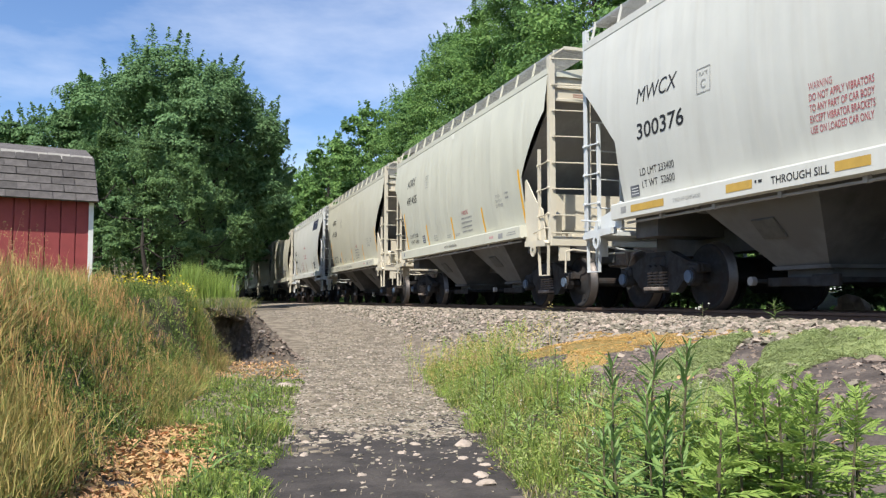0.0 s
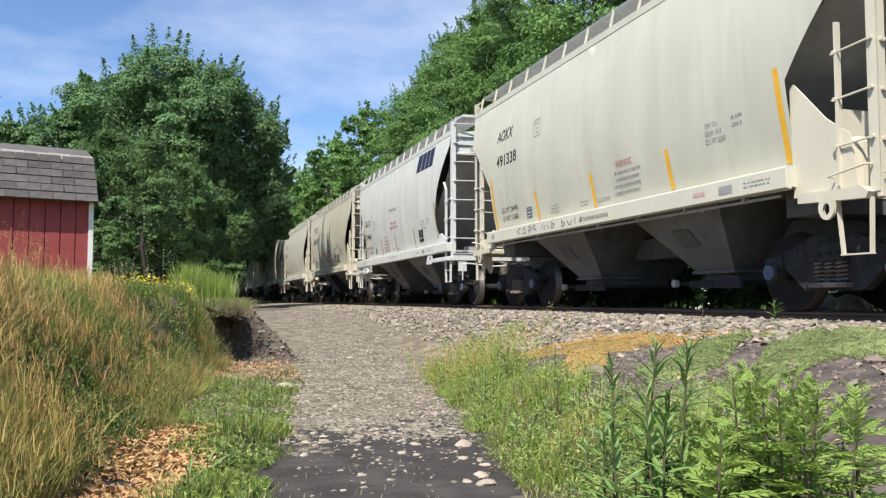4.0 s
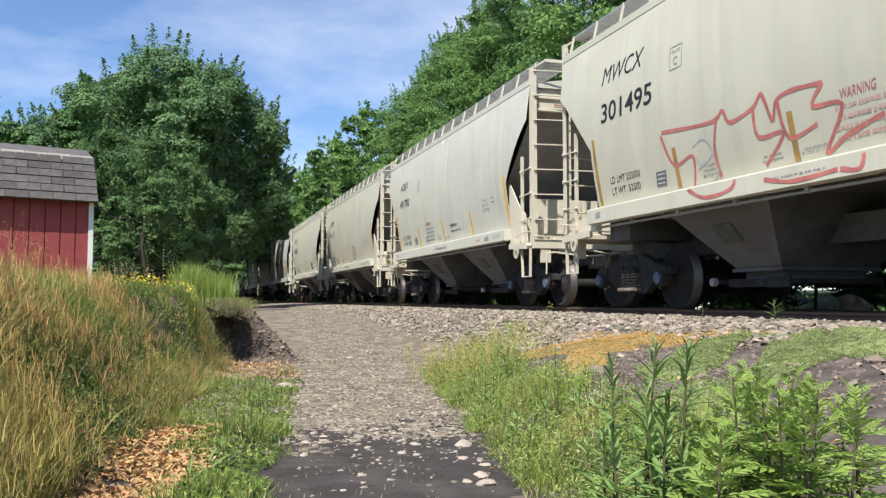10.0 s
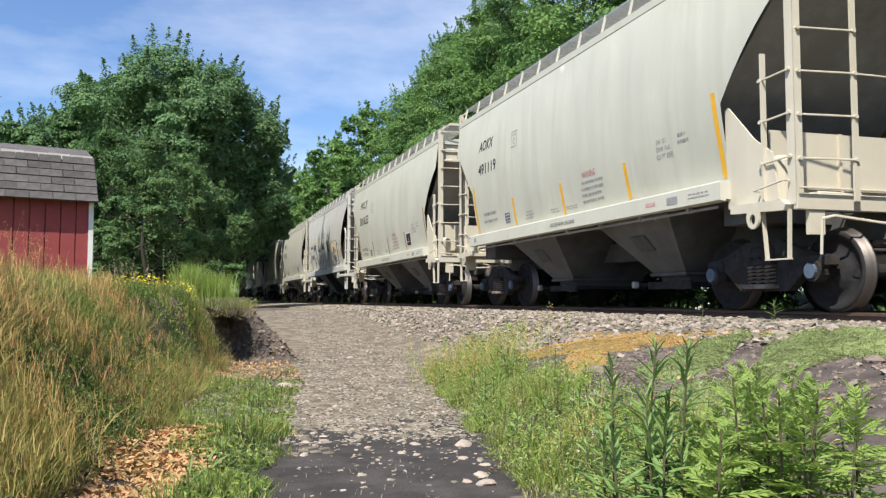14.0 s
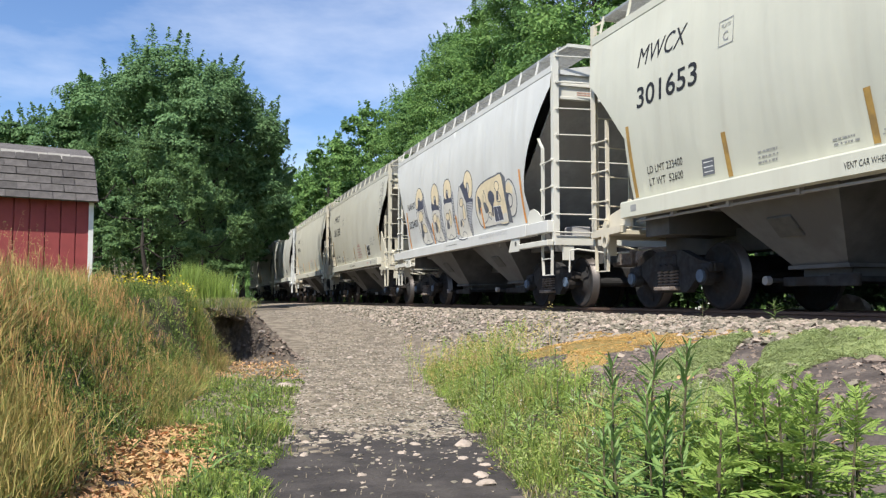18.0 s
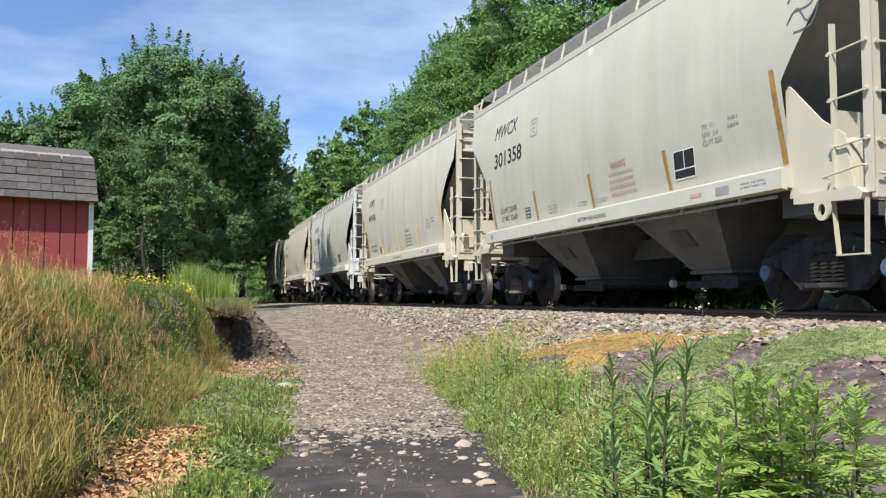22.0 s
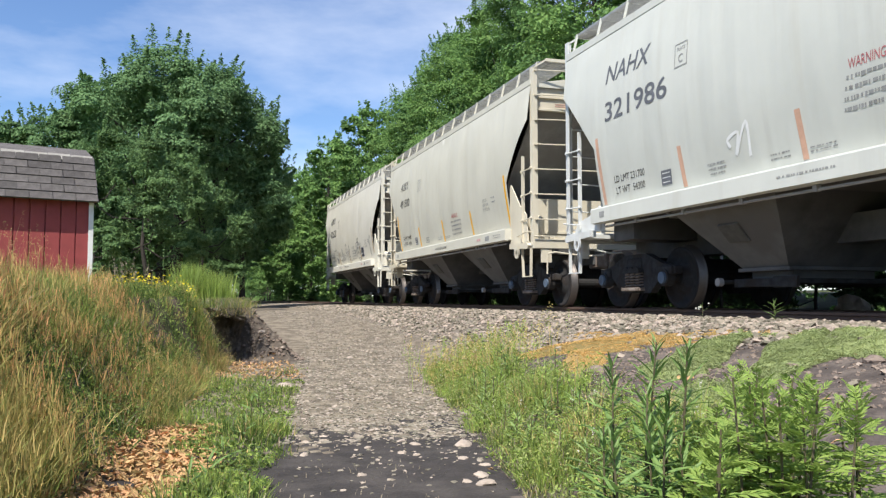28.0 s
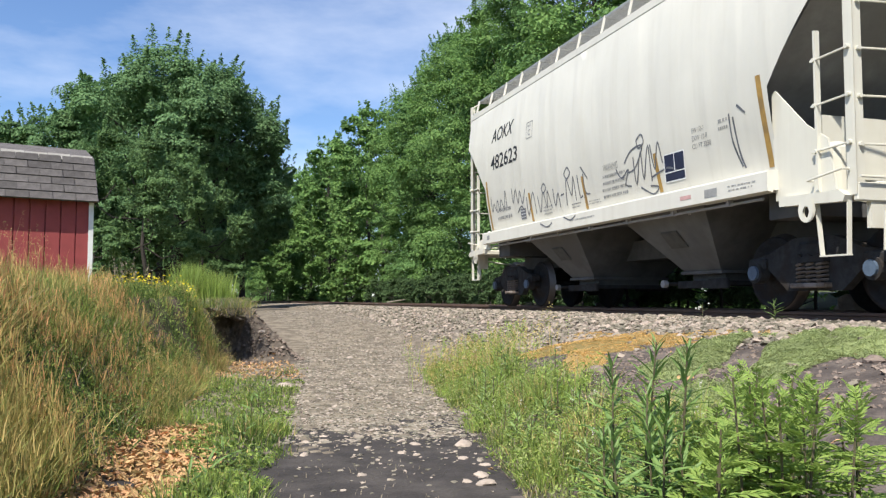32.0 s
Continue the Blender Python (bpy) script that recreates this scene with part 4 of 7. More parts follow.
def decorate(i, w):
    mark, number, limit, light = MARKS[i]
    ROUND_NOW[0] = LOOKS[i][2] == 1
    big = mark in ("MWCX", "NAHX") or number == "482623"
    if i == 0:
        lettering(w, mark, 9.43, 2.92, 0.98, 0.21, lean=0.22); lettering(w, number, 9.43, 2.42, 1.15, 0.22)
        plate_y, plate_z, warn_y, ld_y = 7.98, 2.72, 6.05, 9.42
    elif i == 3:
        lettering(w, mark, 9.85, 2.72, 0.84, 0.21); lettering(w, number, 9.76, 2.26, 0.80, 0.20)
        plate_y, plate_z, warn_y, ld_y = 8.45, 2.50, 7.05, 9.74
    elif i == 8:
        lettering(w, mark, 9.70, 2.71, 0.78, 0.18); lettering(w, number, 9.62, 2.19, 0.92, 0.19)
        plate_y, plate_z, warn_y, ld_y = None, 0, None, 9.5
    elif big:
        wide = {"NAHX": (1.22, 1.70)}.get(mark, (1.16, 1.45))
        lettering(w, mark, 9.72, 3.44, wide[0], 0.27, "ink" if mark != "NAHX" else "spray_grey", lean=0.25)
        lettering(w, number, 9.70, 2.86, wide[1], 0.29, "ink" if mark != "NAHX" else "spray_grey")
        plate_y, plate_z, warn_y, ld_y = 7.83, 3.18, 4.86, 9.5
    else:
        lettering(w, mark, 9.66, 3.37, 0.84, 0.22, lean=0.22); lettering(w, number, 9.64, 2.86, 1.06, 0.22)
        plate_y, plate_z, warn_y, ld_y = 7.75, 3.15, 6.98 if i in (5,) else 4.75, 9.5
    if plate_y:
        o = [(plate_y, plate_z), (plate_y - 0.27, plate_z), (plate_y - 0.27, plate_z + 0.30), (plate_y, plate_z + 0.30)]
        for k in range(4):
            stroke(w, [o[k], o[(k + 1) % 4]], "ink_faint", 0.014, "plate_border")
        lettering(w, "C", plate_y - 0.08, plate_z + 0.05, 0.10, 0.11, "ink_faint"); lettering(w, "PLATE", plate_y - 0.05, plate_z + 0.21, 0.17, 0.045, "ink_faint")
    if limit:
        lettering(w, "LD LMT " + limit, ld_y, 1.91, 0.86, 0.10); lettering(w, "LT WT  " + light, ld_y - 0.03, 1.74, 0.82, 0.10)
    elif i != 8:
        bars(w, ld_y, ld_y - 0.85, 2.02, 1.70, 2, "ink_faint", i)
    # small consolidated stencil
    if i != 8:
        py = 9.72 if i == 0 else 8.47 if i == 3 else 8.22
        o = [(py, 1.64), (py - 0.24, 1.64), (py - 0.24, 1.80), (py, 1.80)] if i == 0 else [(py, 1.70), (py - 0.24, 1.70), (py - 0.24, 1.90), (py, 1.90)]
        patch(w, "stencil_panel", o, "spray_grey", 0.004)
        for z in ((1.68, 1.72, 1.76) if i == 0 else (1.74, 1.80, 1.86)):
            stroke(w, [(py - 0.03, z), (py - 0.21, z)], "sticker", 0.012, "stencil_line", 0.007)
    # reflectors
    new_strip = i in (1, 2, 5, 6, 10, 12)
    mat = "reflector" if new_strip else ("spray_orange" if i == 8 else "reflector_faded" if i == 11 else "reflector_old")
    ys = {3: (9.94, 7.48, 5.60, 3.4, 1.20), 8: (9.80, 7.35, 5.36, 3.57, 1.33)}.get(i, (9.98, 7.78, 5.585, 3.39, 1.215))
    if i == 0:
        for a, b in ((9.57, 8.72), (7.4, 6.93), (5.7, 5.25), (3.6, 2.8)):
            patch(w, "reflector", [(a, 1.39), (b, 1.39), (b, 1.49), (a, 1.49)], "reflector_dull")
    else:
        for k, y in enumerate(ys):
            long_strip = k in (0, 4)
            stripe(w, y, 1.70 if i == 8 and k in (2, 3) else 1.62, 2.66 if long_strip else 2.16, mat, 0.085, -0.16 if k == 4 else (-0.15 if k == 0 else -0.10), 0.03 if i == 8 else 0.004)
    # warning panel
    if warn_y:
        if i == 0:
            for k, s in enumerate(("WARNING", "DO NOT APPLY VIBRATORS", "TO ANY PART OF CAR BODY", "EXCEPT VIBRATOR BRACKETS")):
                lettering(w, s, warn_y, 2.30 - 0.11 * k, 0.32 if k == 0 else 0.84, 0.075, "ink_red")
            lettering(w, "USE ON LOADED CAR ONLY", warn_y, 1.86, 0.82, 0.075, "ink_red")
        else:
            zt = 2.38 if i == 11 else 2.12
            lettering(w, "WARNING", warn_y, zt, 0.46, 0.10, "ink_faint" if i == 13 else "ink_pink" if i == 3 else "ink_red")
            bars(w, warn_y + 0.08, warn_y - 0.70, zt - 0.06, zt - 0.46, 4, "ink_faint" if new_strip or i in (11, 13) else "ink_pink", i + 9)
    if i not in (8,):
        if i:
            bars(w, 7.2, 6.8, 1.83, 1.65, 3, "ink_faint", i + 40); bars(w, 6.05, 5.7, 1.76, 1.66, 2, "ink_faint", i + 60); bars(w, 5.45, 5.0, 1.74, 1.66, 2, "ink_faint", i + 70)
        for k, q in enumerate(("EW 10-1", "EXW 10-8", "CU FT 3250")):
            lettering(w, q, 2.50, 2.26 - 0.10 * k, 0.24 + 0.07 * k, 0.062, "ink_faint")
        bars(w, 2.02, 1.76, 2.32, 2.14, 2, "ink_faint", i + 90)
        bars(w, 1.75, 1.25, 1.47, 1.38, 2, "ink_faint", i + 100)
        patch(w, "sill_sticker", [(2.72, 1.41), (2.48, 1.41), (2.48, 1.46), (2.72, 1.46)], "ink_pink")
        patch(w, "sill_tag", [(2.2, 1.38), (1.95, 1.38), (1.95, 1.48), (2.2, 1.48)], "ink_faint")
        patch(w, "sill_tag", [(9.85, 1.40), (9.70, 1.40), (9.70, 1.49), (9.85, 1.49)], "ink_faint")
    if i in (1, 5, 7, 9, 2, 6, 10, 12):
        lettering(w, "VENT CAR WHEN UNLOADING", 5.86, 1.395, 0.95, 0.065)
    elif i == 0:
        bars(w, 6.90, 6.72, 1.47, 1.385, 1, "ink", 3); lettering(w, "THROUGH SILL", 6.62, 1.39, 0.85, 0.085)
        lettering(w, "2 INCH HF COMP SHOES", 8.5, 1.41, 0.6, 0.05, "ink_faint")
    else:
        bars(w, 5.9, 5.0, 1.46, 1.40, 1, "ink_faint", i)
    # dark consolidated panel with white rules
    if i in (3, 4, 7, 9, 13, 11):
        y0 = 2.86 if i == 3 else 3.16
        patch(w, "data_panel", [(y0, 1.73), (y0 - 0.47, 1.73), (y0 - 0.47, 2.09), (y0, 2.09)], "ink" if i not in (11, 13) else "ink_blue")
        for a, b in (((y0, 1.73), (y0 - 0.47, 1.73)), ((y0 - 0.47, 1.73), (y0 - 0.47, 2.09)), ((y0 - 0.47, 2.09), (y0, 2.09)), ((y0, 2.09), (y0, 1.73)),
                     ((y0, 1.85), (y0 - 0.47, 1.85)), ((y0 - 0.24, 1.85), (y0 - 0.24, 2.09))):
            stroke(w, [a, b], "sticker", 0.018, "panel_rule", 0.008)
    if i == 5:
        lettering(w, "EXTERIOR PAINT", 4.92, 1.92, 0.56, 0.075); bars(w, 4.92, 4.1, 1.84, 1.76, 1, "ink", 5)
    if i == 3:
        lettering(w, "DO NOT HAMMER ON CAR", 6.18, 2.90, 0.92, 0.10, "ink_red"); lettering(w, "OPEN HATCH COVERS", 6.05, 2.50, 0.76, 0.08, "ink_red")
        lettering(w, "BEFORE UNLOADING CAR", 6.1, 2.36, 0.86, 0.08, "ink_red")
        # the lessor's large mark, as plain slanted shapes
        for a, b in ((3.04, 2.62), (2.58, 2.24), (2.20, 1.90), (1.86, 1.48)):
            patch(w, "logo_bar", [(a, 3.68), (b, 3.68), (b - 0.14, 4.16), (a - 0.14, 4.16)], "ink_blue")
    if i == 4:
        red = [[(8.03, 2.4), (6.94, 2.32), (6.71, 2.41), (6.56, 2.24), (6.15, 2.32), (6.0, 2.44), (5.84, 2.12), (5.76, 2.32), (5.51, 2.37), (5.09, 2.34)],
               [(8.06, 2.36), (7.78, 1.93), (7.36, 1.98), (7.36, 1.58)],
               [(6.82, 2.37), (6.89, 2.0), (6.8, 1.64)],
               [(6.15, 2.32), (6.08, 1.98), (5.68, 1.96), (5.99, 1.65)],
               [(5.76, 2.32), (5.6, 1.89), (5.18, 1.95)],
               [(5.09, 2.34), (5.24, 2.14), (4.83, 2.07), (5.07, 1.64), (4.79, 1.76), (4.32, 1.88)],
               [(7.4, 1.54), (7.04, 1.39), (6.54, 1.43), (6.44, 1.59)],
               [(5.95, 1.46), (5.51, 1.38), (4.88, 1.41)],
               [(4.85, 1.41), (4.6, 1.38), (4.54, 1.6)]]
        for q in red:
            stroke(w, q, "spray_red", 0.055)
        for q in ([(7.35, 2.1), (7.1, 2.15), (6.95, 1.95), (7.2, 1.85), (7.3, 1.98)], [(7.25, 1.8), (7.0, 1.9)], [(7.1, 2.25), (6.85, 1.75), (6.95, 1.62)]):
            stroke(w, q, "spray_pale", 0.025)
        blob(w, [(4.12, 2.0), (4.05, 2.28), (3.75, 2.40), (3.42, 2.34), (3.30, 2.1), (3.42, 1.9), (3.75, 1.86)], "spray_pale", "spray_grey", 0.05)
        patch(w, "graffiti_fill", [(3.95, 2.12), (3.45, 2.10), (3.5, 1.95), (3.68, 2.05), (3.85, 1.94)], "spray_blue", 0.010)
        for k in range(5):
            stroke(w, [(3.95 - 0.13 * k, 1.86), (3.88 - 0.13 * k, 1.64)], "spray_grey", 0.04)
        for q in ([(4.12, 1.95), (4.3, 1.8), (4.1, 1.7), (4.2, 1.6)], [(3.2, 2.45), (3.0, 2.55), (2.95, 2.4), (3.2, 2.38)], [(2.8, 2.45), (2.62, 2.5), (2.6, 2.38), (2.78, 2.36)],
                  [(2.5, 2.2), (2.35, 2.3), (2.2, 2.15), (2.4, 2.05), (2.5, 2.18)], [(2.2, 2.3), (1.9, 1.95)], [(4.0, 1.4), (3.8, 1.5), (3.6, 1.42)], [(3.4, 1.5), (3.2, 1.38)], [(3.2, 1.5), (3.4, 1.38)]):
            stroke(w, q, "spray_grey", 0.04)
    if i == 8:
        hooks = ([(8.78, 2.66), (8.83, 2.93), (8.68, 3.17), (8.44, 3.21), (8.19, 3.08), (8.1, 2.89), (8.29, 2.83), (8.42, 2.93), (8.56, 2.9), (8.57, 2.72)],
                 [(7.29, 2.67), (7.32, 2.97), (7.16, 3.13), (6.96, 3.13), (6.75, 3.01), (6.62, 2.78), (6.66, 2.56), (6.86, 2.58), (6.9, 2.74), (7.0, 2.82), (7.08, 2.76), (7.06, 2.62)],
                 [(6.17, 2.69), (6.19, 2.98), (6.07, 3.1), (5.82, 3.09), (5.66, 2.96), (5.6, 2.77), (5.64, 2.62), (5.81, 2.63), (5.86, 2.77), (5.92, 2.84), (5.99, 2.78), (5.98, 2.63)],
                 [(4.62, 2.81), (4.58, 3.0), (4.43, 3.09), (4.23, 3.03), (4.08, 2.86), (4.07, 2.66), (4.13, 2.48), (4.28, 2.44), (4.34, 2.55), (4.28, 2.66), (4.34, 2.79), (4.43, 2.8), (4.47, 2.69)])
        bands = ([(8.68, 2.64), (8.54, 2.9), (8.29, 2.83), (8.1, 2.87), (8.04, 2.62), (8.62, 2.58)],
                 [(7.34, 2.66), (7.08, 2.63), (7.0, 2.76), (6.87, 2.58), (6.66, 2.57), (6.62, 2.43), (7.32, 2.49)],
                 [(6.23, 2.63), (5.98, 2.63), (5.92, 2.79), (5.82, 2.61), (5.61, 2.63), (5.56, 2.51), (6.2, 2.54)],
                 [(4.9, 2.81), (4.63, 2.89), (4.45, 2.68), (4.43, 2.78), (4.35, 2.55), (4.27, 2.43), (4.07, 2.43), (4.05, 2.35), (4.51, 2.38)])
        legs = ([(8.78, 2.57), (8.22, 2.62), (8.0, 2.34), (7.58, 1.9), (7.42, 1.67), (8.18, 1.67), (8.51, 1.98)],
                 [(7.28, 2.45), (6.63, 2.43), (6.56, 1.96), (6.4, 1.64), (7.05, 1.69), (7.22, 2.06)],
                 [(6.19, 2.52), (5.62, 2.52), (5.56, 2.1), (5.46, 1.69), (6.16, 1.67), (6.2, 2.06)],
                 [(4.91, 2.8), (4.52, 2.41), (4.46, 2.04), (4.32, 1.54), (5.12, 1.63), (5.2, 2.04), (5.13, 2.45), (5.03, 2.71)])
        strips = ([(8.11, 3.0), (8.01, 2.96), (7.67, 2.31), (7.15, 1.69), (7.39, 1.66), (7.77, 2.1), (8.03, 2.58)],
                 [(6.58, 2.72), (6.41, 2.69), (6.39, 2.25), (6.25, 1.68), (6.43, 1.67), (6.54, 2.26)],
                 [(5.58, 2.68), (5.47, 2.7), (5.43, 2.3), (5.28, 1.71), (5.45, 1.68), (5.55, 2.25)],
                 [(4.48, 2.37), (4.09, 2.36), (4.23, 1.99), (4.23, 1.61), (4.28, 1.55), (4.47, 2.0)])
        rings = ((8.34, 2.41, 0.21), (7.05, 2.25, 0.17), (5.98, 2.19, 0.13), (4.85, 2.42, 0.14))
        darts = ([[(8.35, 2.33), (8.16, 1.98), (8.38, 1.83)], [(8.09, 2.21), (7.84, 1.99), (8.1, 1.96), (8.26, 2.08)]],
                 [[(7.06, 2.16), (7.02, 1.88), (6.81, 2.0)], [(6.78, 2.3), (6.62, 2.04), (6.82, 1.86), (6.9, 2.08)]],
                 [[(5.99, 2.12), (5.88, 1.93), (6.07, 1.92)], [(5.8, 2.37), (5.67, 2.11), (5.8, 1.92), (5.85, 2.14)]],
                 [[(4.99, 2.03), (4.93, 1.92), (5.05, 1.88)], [(4.88, 2.03), (4.78, 1.95), (4.86, 1.85), (4.91, 1.94)], [(4.67, 2.37), (4.57, 2.06), (4.75, 2.02), (4.77, 2.26)]])
        cask = [(3.9, 2.16), (3.84, 2.5), (3.58, 2.64), (3.18, 2.7), (2.64, 2.72), (2.3, 2.7), (2.12, 2.19), (2.06, 1.71), (2.62, 1.72), (3.28, 1.72), (3.6, 1.75), (3.79, 1.91)]
        pale = [(3.82, 2.11), (3.48, 2.15), (2.94, 1.89), (2.1, 1.91), (2.07, 1.73), (2.61, 1.73), (3.27, 1.73), (3.6, 1.76), (3.78, 1.93)]
        edge = [(2.31, 2.76), (2.09, 2.62), (1.93, 2.08), (1.84, 1.68), (2.05, 1.71), (2.12, 2.22), (2.29, 2.7)]
        disc = [(2.88, 2.44), (2.73, 2.36), (2.7, 2.25), (2.78, 2.18), (2.93, 2.19), (3.05, 2.26), (3.08, 2.37), (3.0, 2.44)]
        stem = [(3.0, 2.2), (2.78, 2.18), (2.84, 1.9), (2.92, 1.93), (2.91, 2.12)]
        window = [(2.79, 2.1), (2.38, 2.08), (2.29, 1.78), (2.77, 1.78)]
        head = [(2.55, 2.6), (2.44, 2.54), (2.41, 2.45), (2.48, 2.4), (2.43, 2.35), (2.34, 2.18), (2.56, 2.2), (2.56, 2.38), (2.65, 2.47), (2.65, 2.57)]
        tri1 = [(3.32, 2.51), (3.23, 2.23), (3.4, 2.24)]
        tri2 = [(3.74, 2.43), (3.55, 2.25), (3.67, 2.03), (3.73, 2.2)]
        tri3 = [(3.4, 2.23), (3.26, 2.22), (3.11, 2.06), (3.29, 2.03)]
        dee = [(2.1, 2.48), (1.89, 2.55), (1.66, 2.41), (1.55, 2.2), (1.55, 2.01), (1.67, 1.84), (1.86, 1.81), (2.01, 1.92), (1.94, 1.99), (1.83, 2.01), (1.76, 2.1), (1.78, 2.21), (1.91, 2.27), (2.07, 2.3)]
        dee_dark = [(2.07, 2.28), (1.91, 2.26), (1.98, 2.13), (1.96, 2.0), (2.03, 1.94)]
        for k in range(4):
            # hatched shade strip, body, dark collar, cream hook
            blob(w, strips[k], "spray_pale", "spray_grey", 0.022, 0.005)
            left, right = [Vector(q) for q in (strips[k][0], strips[k][-1], strips[k][-2])], [Vector(q) for q in strips[k][1:4]]
            for j in range(13):
                t = (j + 0.5) / 13
                p, q = [e[0].lerp(e[1], t * 2) if t < 0.5 else e[1].lerp(e[2], t * 2 - 1) for e in (left, right)]
                stroke(w, [tuple(p + Vector((0, 0.03))), tuple(q - Vector((0, 0.03)))], "spray_grey", 0.020, lift=0.012)
            blob(w, legs[k], "spray_white", "spray_grey", 0.026, 0.008)
            patch(w, "graffiti_fill", bands[k], "spray_blue", 0.013)
            blob(w, hooks[k], "spray_cream", "spray_grey", 0.032, 0.014)
            cy, cz, r = rings[k]
            blob(w, [(cy + r * math.cos(q), cz + 0.75 * r * math.sin(q)) for q in (0, 0.8, 1.6, 2.4, 3.2, 4.0, 4.8, 5.6)], "spray_cream", "spray_grey", 0.026, 0.012)
            for d in darts[k]:
                blob(w, d, "spray_grey" if len(d) == 3 else "spray_cream", "spray_grey", 0.022, 0.012)
            y0, z0 = legs[k][-2]
            stroke(w, [(y0 - 0.1, 1.62), (y0 - 0.25, 1.74), (y0 - 0.42, 1.70), (y0 - 0.5, 1.60)], "spray_grey", 0.022, lift=0.012)
        blob(w, cask, "spray_cream", "spray_grey", 0.040)
        patch(w, "graffiti_fill", pale, "spray_white", 0.010)
        patch(w, "graffiti_fill", edge, "spray_grey", 0.010)
        blob(w, disc, "spray_blue", "spray_grey", 0.018, 0.014)
        patch(w, "graffiti_fill", stem, "spray_blue", 0.013)
        blob(w, head, "spray_cream", "spray_grey", 0.024, 0.014)
        patch(w, "graffiti_fill", [(2.56, 2.40), (2.46, 2.38), (2.47, 2.22), (2.57, 2.20)], "spray_blue", 0.019)
        patch(w, "data_panel", window, "spray_blue", 0.015)
        for p, q in ((0, 1), (1, 2), (2, 3), (3, 0)):
            stroke(w, [window[p], window[q]], "sticker", 0.014, "panel_rule", 0.020)
        stroke(w, [(2.60, 2.09), (2.54, 1.79)], "sticker", 0.014, "panel_rule", 0.020)
        for q in (tri1, tri2, tri3):
            blob(w, q, "spray_cream" if q is tri1 else "spray_grey", "spray_grey", 0.024, 0.012)
        stroke(w, [(3.45, 1.80), (3.25, 1.86), (3.12, 2.0), (2.98, 1.98), (3.0, 1.86), (3.12, 1.92)], "spray_grey", 0.026, lift=0.014)
        blob(w, dee, "spray_white", "spray_grey", 0.036)
        patch(w, "graffiti_fill", [(2.05, 2.44), (1.90, 2.51), (1.72, 2.38), (1.72, 2.24), (1.90, 2.28), (2.05, 2.31)], "spray_cream", 0.012)
        patch(w, "graffiti_fill", dee_dark, "spray_blue", 0.012)
        for k in range(22):
            y = 3.50 - 0.075 * k
            stroke(w, [(y, 1.45), (y - 0.02, 1.53)], "spray_pale", 0.026, lift=0.008)
    if i == 13:
        tags = [[(9.75, 2.3), (9.72, 2.0), (9.6, 2.15), (9.5, 2.0), (9.4, 2.2), (9.3, 1.98), (9.2, 2.2), (9.05, 2.0), (8.95, 2.35), (8.9, 2.02)],
                [(8.6, 2.35), (8.55, 2.05), (8.4, 2.3), (8.3, 2.02), (8.2, 2.25), (8.1, 2.0), (7.95, 2.25)], [(8.35, 1.85), (8.15, 1.95), (8.0, 1.8)],
                [(7.9, 2.1), (7.85, 1.75), (7.6, 2.15), (7.5, 1.75)], [(7.4, 2.05), (7.3, 1.75), (7.15, 2.1), (7.0, 1.8), (6.95, 2.1), (6.8, 1.78)], [(6.7, 2.1), (6.65, 1.8), (6.5, 2.0), (6.45, 1.75)],
                [(6.4, 1.95), (6.28, 1.96)], [(6.2, 1.75), (6.15, 2.2), (6.0, 1.9), (5.9, 2.2), (5.85, 1.8)], [(5.75, 2.2), (5.7, 1.85), (5.6, 1.86)], [(5.55, 2.2), (5.5, 1.9), (5.35, 1.85)], [(5.62, 2.32), (5.4, 2.1)],
                [(7.2, 2.16), (7.1, 2.24), (7.0, 2.16), (7.12, 2.08), (7.2, 2.16)], [(6.22, 2.28), (6.1, 2.38), (6.0, 2.28), (6.12, 2.19), (6.22, 2.28)],
                [(4.45, 2.1), (4.3, 1.95), (4.1, 2.05), (4.2, 1.85), (4.05, 1.8)], [(4.2, 2.15), (4.0, 2.3), (3.7, 2.32), (3.9, 2.05), (4.1, 2.0)], [(3.95, 2.2), (3.9, 1.8), (3.75, 2.25), (3.7, 1.85), (3.55, 2.3), (3.5, 1.8)],
                [(3.5, 2.3), (3.4, 1.95), (3.3, 2.3), (3.2, 2.0)], [(3.5, 1.85), (3.1, 1.92), (2.85, 1.85)], [(3.85, 2.42), (3.72, 2.48), (3.66, 2.36), (3.8, 2.30), (3.85, 2.42)],
                [(3.8, 1.75), (3.5, 1.62), (3.35, 1.7), (3.55, 1.74)], [(7.1, 1.5), (6.8, 1.42), (6.6, 1.48)], [(6.2, 1.56), (5.9, 1.46), (5.7, 1.52)],
                [(1.75, 2.35), (1.7, 2.0), (1.55, 1.7)], [(1.68, 2.3), (1.6, 1.9), (1.5, 1.68)], [(1.6, 2.42), (1.45, 2.3)]]
        for q in tags:
            stroke(w, q, "spray_grey", 0.030)
    if i == 9:
        for k in range(5):
            z = 3.95 - 0.22 * k
            stroke(w, [(0.95, z), (0.8, z + 0.12), (0.65, z - 0.05), (0.5, z + 0.1), (0.6, z - 0.1), (0.85, z - 0.12)], "spray_grey", 0.022)
